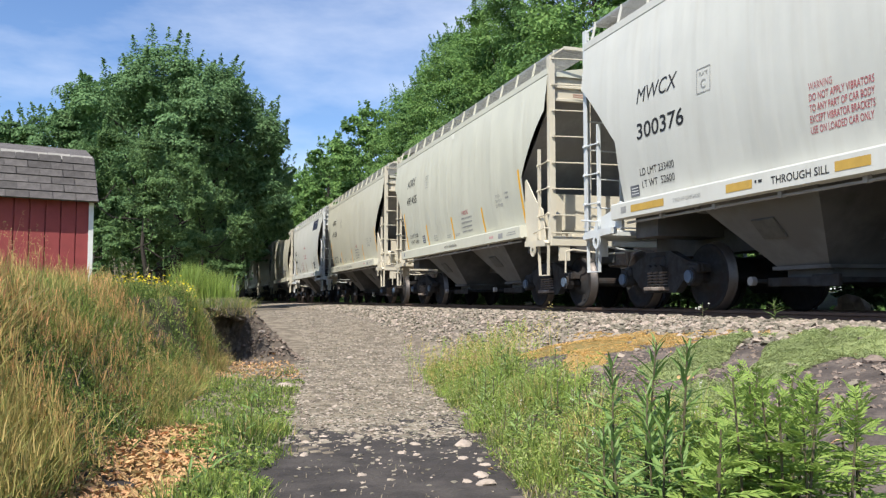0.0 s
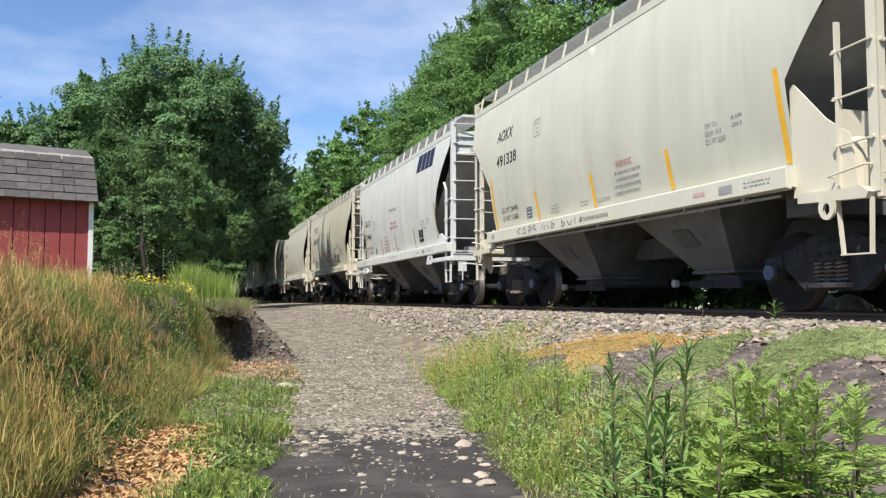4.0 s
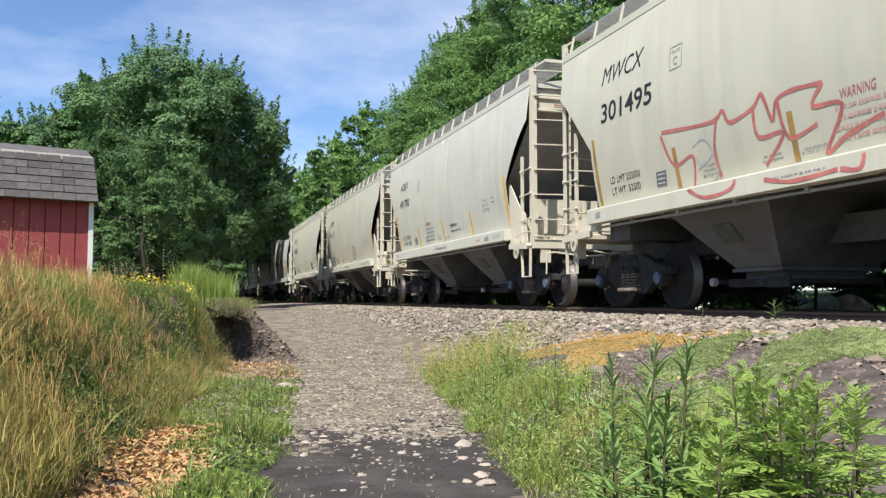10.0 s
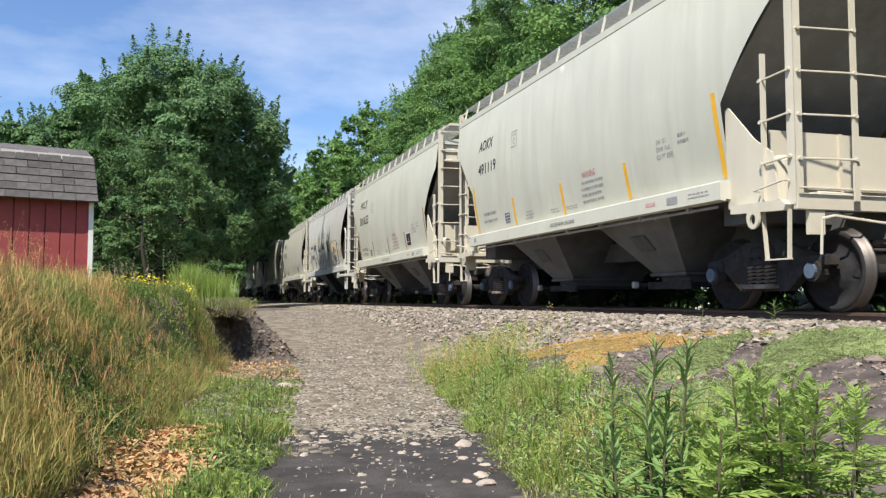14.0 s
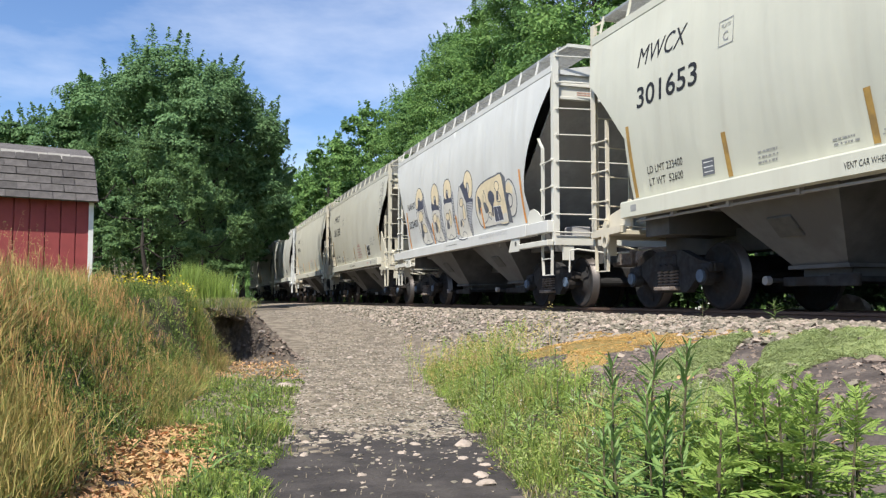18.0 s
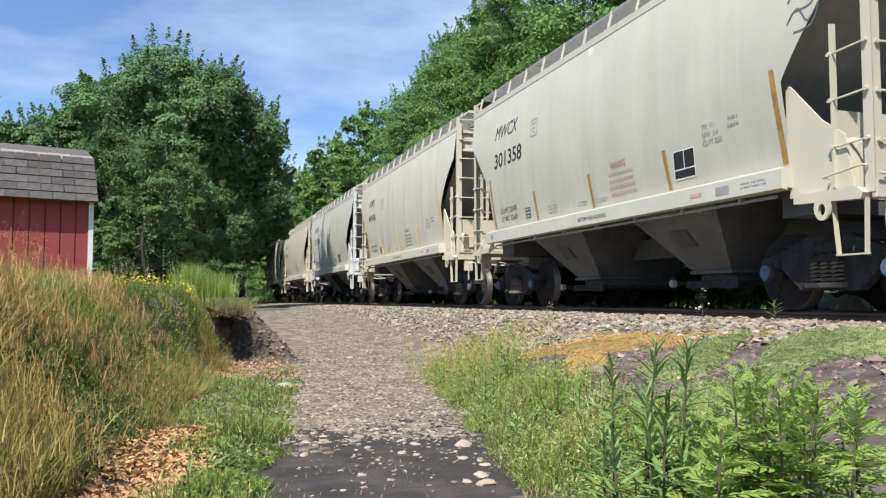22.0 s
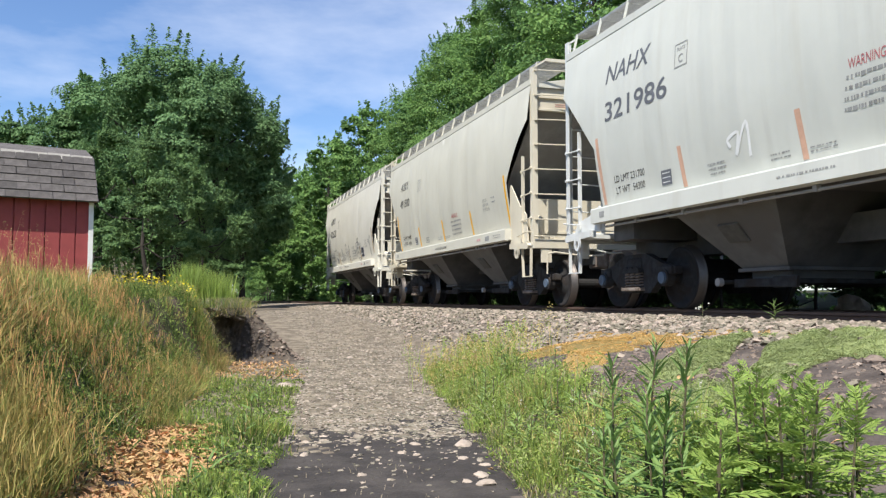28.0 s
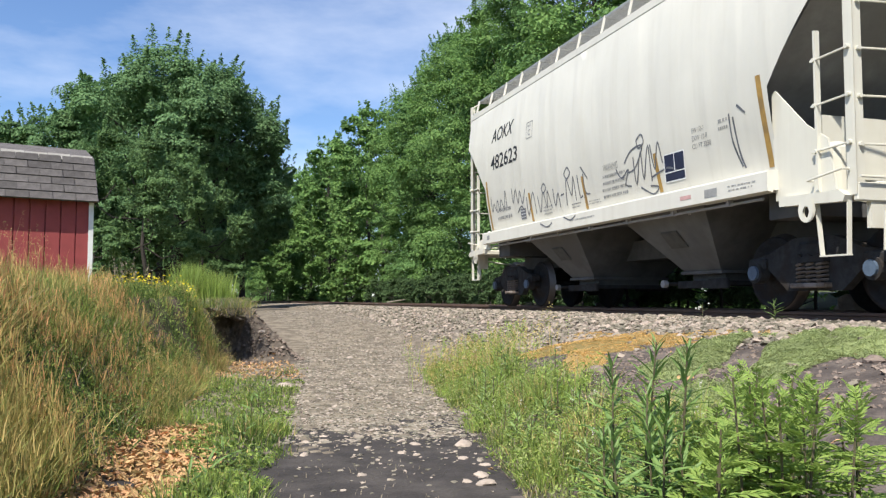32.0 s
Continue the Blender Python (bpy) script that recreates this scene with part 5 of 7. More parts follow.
    if i == 2:
        for q in ([(8.3, 1.50), (8.45, 1.45), (8.3, 1.38)], [(8.2, 1.44), (8.1, 1.50), (8.05, 1.40), (8.2, 1.39)], [(7.9, 1.36), (7.9, 1.50), (7.78, 1.45), (7.88, 1.42)], [(7.6, 1.5), (7.7, 1.46), (7.55, 1.40)],
                  [(7.3, 1.50), (7.3, 1.38)], [(7.2, 1.46), (7.2, 1.38)], [(7.1, 1.46), (7.02, 1.40)], [(6.9, 1.5), (6.9, 1.38), (6.8, 1.44), (6.88, 1.46)], [(6.5, 1.5), (6.5, 1.38), (6.38, 1.42), (6.5, 1.46)],
                  [(6.3, 1.46), (6.2, 1.38), (6.12, 1.46)], [(6.0, 1.5), (6.0, 1.38)], [(5.8, 1.5), (5.8, 1.38)]):
            stroke(w, q, "spray_grey", 0.022)
    if i == 11:
        stroke(w, [(6.7, 1.95), (6.75, 2.05), (6.55, 2.1), (6.6, 1.85), (6.4, 2.2), (6.35, 1.8)], "sticker", 0.05)


for i, w in enumerate(wagons):
    decorate(i, w)


def motions():
    """The train rolls past; its wheels turn."""
    step = 0.125
    ks, vs = np.array([a for a, _ in ROLLED]), np.array([b for _, b in ROLLED])
    slope = np.gradient(vs, ks)

    def rolled(t):
        i = int(np.clip(np.searchsorted(ks, t) - 1, 0, len(ks) - 2))
        h = ks[i + 1] - ks[i]
        u = (t - ks[i]) / h
        return float((2 * u ** 3 - 3 * u ** 2 + 1) * vs[i] + (u ** 3 - 2 * u ** 2 + u) * h * slope[i] + (-2 * u ** 3 + 3 * u ** 2) * vs[i + 1] + (u ** 3 - u ** 2) * h * slope[i + 1])
    times = [k * step for k in range(int(CLIP / step) + 1)]
    for i, w in enumerate(wagons):
        walk(w, [(t, pose(TRACK_X, STARTS[i] - rolled(t), 0)) for t in np.arange(0, CLIP + 0.1, 1.0)])
    for w in wagons:
        for truck in [o for o in w.children if o.name.startswith("truck")]:
            for ws in [o for o in truck.children if o.name.startswith("wheelset")]:
                p = ws.location.copy()
                turn = rng.uniform(0, 360)
                walk(ws, [(t, pose(p.x, p.y, p.z, math.degrees(rolled(t) / 0.457) + turn)) for t in times])


# ---- leaves, trees ----
# shrub leaf darkened, with the train's shade put into its colour
M["leaf_brush"] = material("shade_toned_brush_leaf", (0.078, 0.128, 0.052), 0.7, 0, 0.3, 0.6, 0, island=0.25, translucent=0.15, spec=0.1)
M["leaf_mid"] = material("mid_green_leaf", (0.132, 0.240, 0.082), 0.7, 0, 0.3, 0.4, 0, island=0.25, translucent=0.28, spec=0.15)

def leaf_mesh(name, centres, size, mat, up=0.35, aspect=0.55, seed=0, out=None):
    """Many small folded leaves: centres (n, 3), size in metres."""
    g = np.random.default_rng(seed)
    n = len(centres)
    d = g.normal(size=(n, 3))
    d /= np.linalg.norm(d, axis=1)[:, None]
    nrm = g.normal(size=(n, 3)) * (0.8 if out is None else 0.55)
    if out is not None:
        nrm = nrm + out
    nrm[:, 2] += up
    nrm /= np.linalg.norm(nrm, axis=1)[:, None] + 1e-9
    side = np.cross(d, nrm)
    side /= np.linalg.norm(side, axis=1)[:, None] + 1e-9
    d = np.cross(nrm, side)
    s = size * g.uniform(0.6, 1.3, (n, 1))
    a, b = centres - d * s * 0.5, centres + d * s * 0.5
    l, r = centres + side * s * aspect * 0.5 + nrm * s * 0.12, centres - side * s * aspect * 0.5 + nrm * s * 0.12
    verts = np.stack([a, l, b, r], 1).reshape(-1, 3)
    i = np.arange(n)[:, None] * 4
    faces = np.stack([np.concatenate([i, i + 1, i + 2], 1), np.concatenate([i, i + 2, i + 3], 1)], 1).reshape(-1, 3)
    return quick_mesh(name, verts, faces, [mat])


def limb(bm, pts, r0, r1, seg=7):
    n = len(pts)
    for i in range(n - 1):
        rod(bm, pts[i], pts[i + 1], r0 + (r1 - r0) * i / (n - 1), seg, r0 + (r1 - r0) * (i + 1) / (n - 1))


def tree(name, label, place, tall, wide, leaves, size, mat, seed, low=0.18, clumps=60, trunk=0.2, shoots=30, reach=0.08, fill=1.0, dome=1.0):
    """A trunk, limbs and a crown: lobes on the limbs, sprays of leaves on the lobes, pointed shoots on the outline."""
    g = np.random.default_rng(seed)
    base = tagged(empty(name, pose(*place)), label, "shrub" if "shrub" in name else "tree")
    bm = bmesh.new()
    pts = [Vector((0, 0, -0.3))]
    for k in range(1, 6):
        pts.append(Vector((g.normal(0, 0.03) * tall * 0.3, g.normal(0, 0.03) * tall * 0.3, tall * 0.16 * k)))
    limb(bm, pts, trunk, trunk * 0.3)

    def envelope(h):
        # widest at two fifths, rounded above
        return math.sqrt(max(0.02, 1 - ((h - (low + 0.30)) / (1.02 - low - 0.30)) ** 2)) ** dome if h > low + 0.3 else 0.72 + 0.28 * (h - low) / 0.3
    C, O = [], []
    lobes = max(7, clumps // 6)
    sprays = 8
    for k in range(lobes):
        h = low + (1 - low) * min(1.0, ((k + 0.6) / lobes) ** 0.85 + g.normal(0, 0.02))
        a = k * 2.39996 + g.normal(0, 0.35)
        R = wide * g.uniform(0.20, 0.34) * fill ** 0.5
        rr = max(0.0, wide * envelope(h) - R * 0.6) * g.uniform(0.72, 1.08)
        c = np.array([rr * math.cos(a), rr * math.sin(a), tall * h * 0.94 - R * 0.3 * (h > 0.85)])
        t0 = pts[min(4, 1 + int(h * 4))]
        limb(bm, [t0, t0.lerp(Vector(c), 0.5) + Vector((0, 0, -0.06 * tall)), Vector(c)], trunk * 0.3, 0.015, 5)
        away = np.array([math.cos(a), math.sin(a), 0.0])
        per = leaves * 0.80 / lobes / sprays
        for j in range(sprays):
            v = g.normal(size=3) * 0.75 + away * 0.7 + np.array([0, 0, 0.45])
            v /= np.linalg.norm(v)
            r = R * g.uniform(0.34, 0.58)
            sc = c + v * R * g.uniform(0.70, 1.05) * np.array([1, 1, 0.85])
            n = max(6, int(per * (r / (R * 0.46)) ** 2))
            u = g.normal(size=(n, 3))
            u /= np.linalg.norm(u, axis=1)[:, None]
            u[:, 2] = np.where(u[:, 2] < -0.25, -u[:, 2], u[:, 2])
            C.append(sc + u * r * (g.random((n, 1)) ** 0.38) * np.array([1, 1, 0.62]))
            O.append(u * 1.0 + v * 0.55 + np.array([0, 0, 0.35]))
            if g.random() < 0.30 + 0.35 * (h > 0.6):
                # a shoot that tapers to a point
                w = v * 0.45 + np.array([0, 0, 0.9]) + g.normal(size=3) * 0.22
                w /= np.linalg.norm(w)
                m = max(5, int(n * 0.30))
                q = g.random((m, 1))
                C.append(sc + w * (0.5 * r + q * (0.9 * r + tall * reach * 0.35)) + g.normal(size=(m, 3)) * r * 0.20 * (1.05 - q))
                O.append(np.tile(w * 0.3 + v * 0.5, (m, 1)))
        # thin dark filling inside the lobe
        n = int(leaves * 0.20 / lobes)
        C.append(c + np.clip(g.normal(size=(n, 3)), -1.5, 1.5) * R * 0.5); O.append(np.zeros((n, 3)))
    part("trunk", bm, M["bark"], base)
    # upright shoots round the top
    for k in range(shoots):
        h = g.uniform(0.5, 1.0)
        a, rr, l = g.uniform(0, 2 * math.pi), wide * envelope(h) * g.uniform(0.75, 1.0), tall * g.uniform(0.4, 1.0) * reach
        m = 26
        t = g.random(m)
        q = np.array([rr * math.cos(a), rr * math.sin(a), tall * h * 0.97]) + np.stack([t * l * 0.35 * math.cos(a), t * l * 0.35 * math.sin(a), t * l], 1)
        C.append(q + np.clip(g.normal(size=(m, 3)), -1.3, 1.3) * (0.05 + 0.20 * reach) * (1.2 - t[:, None])); O.append(np.zeros((m, 3)))
    C, O = np.concatenate(C), np.concatenate(O)
    ob = new("crown", leaf_mesh("crown", C, size, mat, seed=seed, out=O))
    ob.parent = base
    return base


def on_ground(x, y, dz=0.0):
    return (x, y, float(height(x, y)) + dz)


tree("maple_tree", "large dark green broadleaf tree behind the shed", on_ground(-0.5, 34.5, 0), 9.7, 4.15, 150000, 0.140, M["leaf"], 11, clumps=300, trunk=0.3, shoots=60, reach=0.07, fill=1.35, dome=0.75)
tree("maple_tree", "dark green broadleaf tree standing beside the large maple", on_ground(-5.6, 36, 0), 7.7, 2.7, 40000, 0.13, M["leaf"], 12, clumps=90, trunk=0.2, shoots=36, reach=0.07, fill=1.3)
tree("maple_tree", "dark green broadleaf tree half hidden by the shed", on_ground(-8.3, 37, 0), 8.2, 2.0, 26000, 0.135, M["leaf"], 14, low=0.3, clumps=50, trunk=0.18, shoots=20, reach=0.07, fill=1.3)
tree("maple_tree", "dark green broadleaf tree leaning towards the track", on_ground(3.9, 62, 0), 12.2, 3.0, 34000, 0.20, M["leaf"], 15, low=0.44, clumps=45, trunk=0.2, shoots=20, reach=0.07)
tree("maple_tree", "dark green broadleaf tree close to the track", on_ground(2.1, 36.5, 0), 8.9, 2.7, 46000, 0.135, M["leaf"], 13, low=0.32, clumps=45, trunk=0.12, shoots=40)
for k, (x, y, tall, wide) in enumerate(((-1.3, 25.8, 5.0, 2.2), (-2.9, 26.3, 4.5, 1.9), (0.4, 27, 4.1, 1.45), (-4.8, 27, 4.3, 2.2))):
    tree("shrub", "dense green shrub at the edge of the lawn", on_ground(x, y, 0), tall, wide, 42000, 0.075, M["leaf_bush"], 30 + k, low=0.24, clumps=60, trunk=0.08)
for k, (x, y) in enumerate(((-6.2, 29.5), (-4.4, 29), (-2.8, 29.2), (-5.4, 31.2), (-3.7, 31.0), (-2.1, 31.2))):
    tree("shrub", "dark low shrub in the shade behind the lawn", on_ground(x, y, 0), 2.7, 1.3, 8000, 0.12, M["leaf_bush"], 130 + k, low=0.01, clumps=36, trunk=0.05, shoots=10)
for k, (x, y) in enumerate(((-2.45, 23.6), (-3.5, 24.0))):
    tree("shrub", "low green shrub at the back of the lawn beside the shed", on_ground(x, y, 0), 1.7, 0.85, 6000, 0.09, M["leaf_bush"], 150 + k, low=0.01, clumps=26, trunk=0.04, shoots=10)
tree("shrub", "small light green bush beside the shaded track", on_ground(0.95, 30, 0), 1.7, 0.7, 5000, 0.09, M["leaf_bush"], 36, low=0.05, clumps=22, trunk=0.04)
# shade trees further along the track
far = tree("oak_tree", "tall broadleaf tree along the shaded track", on_ground(-2.2, 48, 0), 12.5, 4.4, 13000, 0.40, M["leaf"], 50, low=0.36, clumps=70, trunk=0.3)
for k, (x, y) in enumerate(((1.9, 57.5), (1.7, 63), (1.6, 66), (2.0, 71), (2.0, 78), (2.2, 86), (2.4, 94), (2.4, 103), (-3.5, 56))):
    copy_thing(far, pose(*on_ground(x, y, 0), 0, 0, 70 * k) @ Matrix.Diagonal((0.95, 0.95, 0.80, 1)))
for k, (x, y) in enumerate(((2.7, 66), (2.6, 70), (2.9, 75), (2.8, 82), (2.9, 90), (3.0, 99), (3.0, 109), (-4.5, 66), (-3.5, 80), (-2.5, 95), (-2, 120))):
    copy_thing(far, pose(*on_ground(x, y, 0), 0, 0, 25 + 83 * k) @ Matrix.Diagonal((1.18, 1.18, 0.90, 1)))
under = tree("oak_tree", "broadleaf tree with low branches along the shaded track", on_ground(-1.6, 50, 0), 10, 3.2, 15000, 0.30, M["leaf"], 51, low=0.03, clumps=60, trunk=0.25)
for k, (x, y) in enumerate(((-1.6, 56), (-1.3, 62), (-0.7, 67), (-0.2, 74), (0.4, 82), (0.8, 90), (1.0, 99), (1.5, 110), (-5.5, 52), (-6, 60), (-5.5, 69), (-5, 79), (-4.5, 90), (-4, 103), (-3.5, 116), (-9, 58), (-9, 72), (-8, 88))):
    copy_thing(under, pose(*on_ground(x, y, 0), 0, 0, 110 * k))

# the wooded slope behind the track: detailed trees near, plainer ones far off
near_kinds = [tree("woodland_tree", "tall light green tree on the wooded slope", (14, 20 + k, 0), 17.5, 4.4, 60000, 0.150, M["leaf_light"] if k != 1 else M["leaf_mid"], 70 + k,
                   low=0.03, clumps=230, trunk=0.15, shoots=30, reach=0.05, fill=1.35) for k in range(2)]
far_kinds = [tree("woodland_tree", "tall green tree in the woods behind the track", (14, 60 + k, 0), 18.5, 4.6, 13000, 0.36, M["leaf_light"], 80 + k,
                  low=0.03, clumps=110, trunk=0.18, shoots=12, reach=0.05, fill=1.3) for k in range(2)]
g = np.random.default_rng(5)
spots = []
for y in np.arange(15, 58, 4.4):
    spots.append((14.3 + 0.3 * float(smooth(30, 40, y)) + g.uniform(-0.5, 1.2), y + g.uniform(-1.2, 1.2), 0))
for y in np.arange(58.5, 190, 5.0):
    spots.append((13.9 - 1.3 * float(smooth(52, 66, y)) + g.uniform(-0.6, 0.8), y + g.uniform(-1.2, 1.2), 1))
for y in np.arange(20, 140, 12.0):
    spots.append((20.0 + g.uniform(-1, 2), y + g.uniform(-1.5, 1.5), 1))
used = {0: 0, 1: 0}
for k, (x, y, f) in enumerate(spots):
    sc = g.uniform(0.86, 1.06) * (1 - 0.05 * float(smooth(30, 40, y)) - 0.10 * float(smooth(46, 58, y)))
    pool = far_kinds if f else near_kinds
    m = pose(x, y, float(height(x, y)) - 0.1, 0, 0, g.uniform(0, 360)) @ Matrix.Scale(sc, 4)
    t = pool[used[f]] if used[f] < 2 else copy_thing(pool[used[f] % 2], Matrix.Identity(4))
    used[f] += 1
    t.matrix_basis = m
bush = tree("shrub", "bright green leafy bush at the edge of the woods", (12.6, 20, -0.7), 3.6, 1.7, 5500, 0.17, M["leaf_light"], 90, low=0.02, clumps=40, trunk=0.06)
for k, y in enumerate(np.arange(7.5, 80, 3.3)):
    m = pose(13.6 + g.uniform(-0.4, 0.7), y + g.uniform(-0.9, 0.9), -0.75, 0, 0, g.uniform(0, 360)) @ Matrix.Scale(g.uniform(0.55, 1.35), 4)
    t = bush if k == 0 else copy_thing(bush, Matrix.Identity(4))
    t.matrix_basis = m
# low brush close behind the track
# darkened leaves and extra height near by keep the view under the wagons dark
brush = tree("shrub", "low green brush in shade-toned leaf beside the far side of the track", (11, 10, -0.4), 1.35, 0.75, 3600, 0.095, M["leaf_brush"], 91, low=0.02, clumps=40, trunk=0.03, shoots=14)
for k, y in enumerate(np.arange(5.5, 46, 1.05)):
    m = pose(10.35 + g.uniform(-0.12, 0.12), y + g.uniform(-0.3, 0.3), float(height(10.35, y)), 0, 0, g.uniform(0, 360)) @ Matrix.Scale(g.uniform(0.8, 1.05) + 0.42 * (y < 20), 4)
    t = brush if k == 0 else copy_thing(brush, Matrix.Identity(4))
    t.matrix_basis = m


# ---- shed ----
def shed():
    base = tagged(empty("garden_shed"), "small red board shed with a grey shingled roof", "shed")
    # u runs along the wall to its far corner, w away from the viewer
    u = Vector((math.sin(radians(57.7 + 17.45)), math.cos(radians(57.7 + 17.45)), 0))
    w = Vector((-u.y, u.x, 0))
    corner = Vector((-1.40, 13.02, 0))
    m = Matrix(((u.x, w.x, 0, corner.x), (u.y, w.y, 0, corner.y), (0, 0, 1, 0), (0, 0, 0, 1)))
    base.matrix_basis = m
    bm = bmesh.new()
    box(bm, -3.6, 0, 0.02, 2.4, 0.0, 1.60)
    part("wall", bm, M["red_board"], base)
    bm = bmesh.new()
    box(bm, -0.195, -0.008, 0, 0.02, 0.3, 1.58, bevel=0.003)
    b = part("board", bm, M["red_board"], base)
    for k in range(1, 17):
        share(b, pose(-0.203 * k, 0, 0))
    bm = bmesh.new()
    box(bm, -0.03, 0.035, -0.02, 0.07, 0.25, 1.57)
    part("corner_trim", bm, M["white_trim"], base)
    # gambrel roof: steep lower slope, flat upper slope
    prof = [(-0.16, 1.56), (0.34, 2.28), (1.2, 2.55), (2.06, 2.28), (2.56, 1.56)]
    bm = bmesh.new()
    prism(bm, prof + [(2.4, 1.58), (0.0, 1.58)], "x", -3.7, 0.08)
    part("roof", bm, M["shingle"], base)
    a, b2 = Vector((prof[0][0], prof[0][1])), Vector((prof[1][0], prof[1][1]))
    d = (b2 - a)
    n = Vector((-d.y, d.x)).normalized()
    bm = bmesh.new()
    box(bm, -0.147, 0.147, -0.024, 0.0, 0, 0.141)
    first = None
    rows = 6
    ang = math.degrees(math.atan2(d.x, d.y))
    for r in range(rows):
        for k in range(13):
            p = a + d * (r / rows) + n * (0.004 + 0.003 * (r % 2))
            mm = pose(-0.08 - 0.303 * k - (0.15 if r % 2 else 0.0) + rng.normal(0, 0.004), p.x, p.y, -ang - 5.0, 0, rng.normal(0, 0.3))
            if first is None:
                first = part("shingle", bm, M["shingle"], base)
                first.matrix_basis = mm
            else:
                share(first, mm)
        if r % 2:
            share(first, pose(-0.006, p.x, p.y, -ang - 5.0, 0, 0) @ Matrix.Diagonal((0.5, 1, 1, 1)))
    bm = bmesh.new()
    box(bm, -0.15, 0.15, -0.02, 0.02, -0.05, 0.06)
    c = part("ridge_shingle", bm, M["ridge"], base)
    for k in range(12):
        mm = pose(-0.1 - 0.31 * k, prof[1][0] - 0.01, prof[1][1] - 0.02 + rng.normal(0, 0.004), -30, 0, rng.normal(0, 1))
        if k == 0:
            c.matrix_basis = mm
        else:
            share(c, mm)


shed()


# ---- stones ----
def stones(name, places, size, mat, label, category, seed, flat=0.65):
    """Many angular stones in one mesh."""
    g = np.random.default_rng(seed)
    n = len(places)
    o = np.array([[x, y, z] for x in (-1, 1) for y in (-1, 1) for z in (-1, 1)], dtype=float) * 0.68
    f = np.array([[0, 1, 3], [0, 3, 2], [4, 6, 7], [4, 7, 5], [0, 4, 5], [0, 5, 1], [2, 3, 7], [2, 7, 6], [0, 2, 6], [0, 6, 4], [1, 5, 7], [1, 7, 3]])
    v = o[None] * g.uniform(0.6, 1.3, (n, 1, 3)) + g.normal(0, 0.20, (n, 8, 3))
    q, _ = np.linalg.qr(g.normal(size=(n, 3, 3)))
    v = np.einsum("nij,nkj->nki", q, v)
    v[:, :, 2] *= flat
    v = v * (size * np.clip(g.lognormal(0, 0.42, (n, 1, 1)), 0.4, 1.75))[:, :, :] + places[:, None, :]
    faces = (f[None] + 8 * np.arange(n)[:, None, None]).reshape(-1, 3)
    ob = new(name, quick_mesh(name, v.reshape(-1, 3), faces, [mat]))
    return tagged(ob, label, category, kind="stuff")


g = np.random.default_rng(21)


def path_left(y):
    return 0.30 + 0.175 * (y - 4)


n = 34000
y = 3.0 + 46 * g.random(n) ** 1.7
x = g.uniform(3.6, 6.72, n)
keep = (x > 3.9 + 0.55 * smooth(9.5, 7.0, y)) | (g.random(n) < 0.02)
x, y = x[keep], y[keep]
p = np.stack([x, y, height(x, y) + 0.008], 1)
stones("ballast_gravel", p, 0.027, M["stone"], "angular grey and tan crushed ballast stones", "gravel", 22)
n = 2600
y = 6.0 + 16 * g.random(n)
x = g.uniform(8.7, 11.6, n)
stones("ballast_gravel", np.stack([x, y, height(x, y) + 0.008], 1), 0.030, M["stone"], "ballast stones beyond the far rail", "gravel", 26)
n = 15000
y = 5.7 + 20 * g.random(n) ** 1.25
x = np.minimum(path_left(y), 2.2) - 0.15 + (np.minimum(edge_x(y), 4.3) - np.minimum(path_left(y), 2.2) + 0.3) * g.random(n)
p = np.stack([x, y, height(x, y) + 0.002], 1)
keep = g.random(n) < smooth(5.6, 7.4, y + 0.5 * wobble(x, y, 2.4, 31))
stones("path_gravel", p[keep], 0.0125, M["pebble"], "small pale stones trodden into the path", "gravel", 23, 0.4)
n = 420
y = 5.9 + 4.5 * g.random(n) ** 1.6
x = path_left(y) + (edge_x(y) - path_left(y)) * g.random(n)
stones("path_stones", np.stack([x, y, height(x, y) - 0.002], 1), 0.024, M["pebble"], "flat pale stones pressed into the trodden path", "gravel", 29, 0.35)
n = 900
y = 3.5 + 3.6 * g.random(n) ** 0.30
x = path_left(y) + (edge_x(y) - path_left(y)) * g.random(n) ** 0.7
stones("loose_pebbles", np.stack([x, y, height(x, y) + 0.002], 1), 0.0105, M["pebble"], "pale pebbles strewn over the dark damp soil", "gravel", 27, 0.4)


def rock(x, y, size, seed, mat, label, dz=0.0, flat=0.6):
    """One loose rounded stone on the ground."""
    gg = random.Random(seed)
    bm = bmesh.new()
    bmesh.ops.create_icosphere(bm, subdivisions=2, radius=size)
    for v in bm.verts:
        k = 1 + 0.45 * noise.noise(v.co / size * 1.1 + Vector((seed, 0, 0)))
        v.co = Vector((v.co.x * k * 1.15, v.co.y * k * 0.85, v.co.z * k * flat))
    ob = part("rock", bm, M[mat], None)
    ob.matrix_basis = pose(x, y, float(height(x, y)) + size * 0.25 + dz, gg.uniform(-10, 10), gg.uniform(-10, 10), gg.uniform(0, 360))
    return tagged(ob, label, "rock", "loose stones on the path")


for k, (x, y, sz) in enumerate(((1.60, 4.35, 0.055), (1.64, 4.52, 0.05), (1.52, 4.42, 0.03), (1.69, 5.0, 0.035), (1.56, 5.66, 0.035), (1.01, 8.97, 0.10), (1.49, 5.81, 0.03), (0.99, 4.78, 0.035),
                                (1.45, 5.25, 0.028), (1.38, 5.35, 0.032), (1.2, 5.6, 0.028), (1.75, 4.75, 0.03), (1.88, 5.55, 0.07), (0.75, 5.5, 0.035), (2.3, 12.0, 0.06), (3.4, 15.0, 0.06))):
    rock(x, y, sz, k, "pebble", "pale grey rounded stone lying on the path", -sz * 0.2, 0.45)
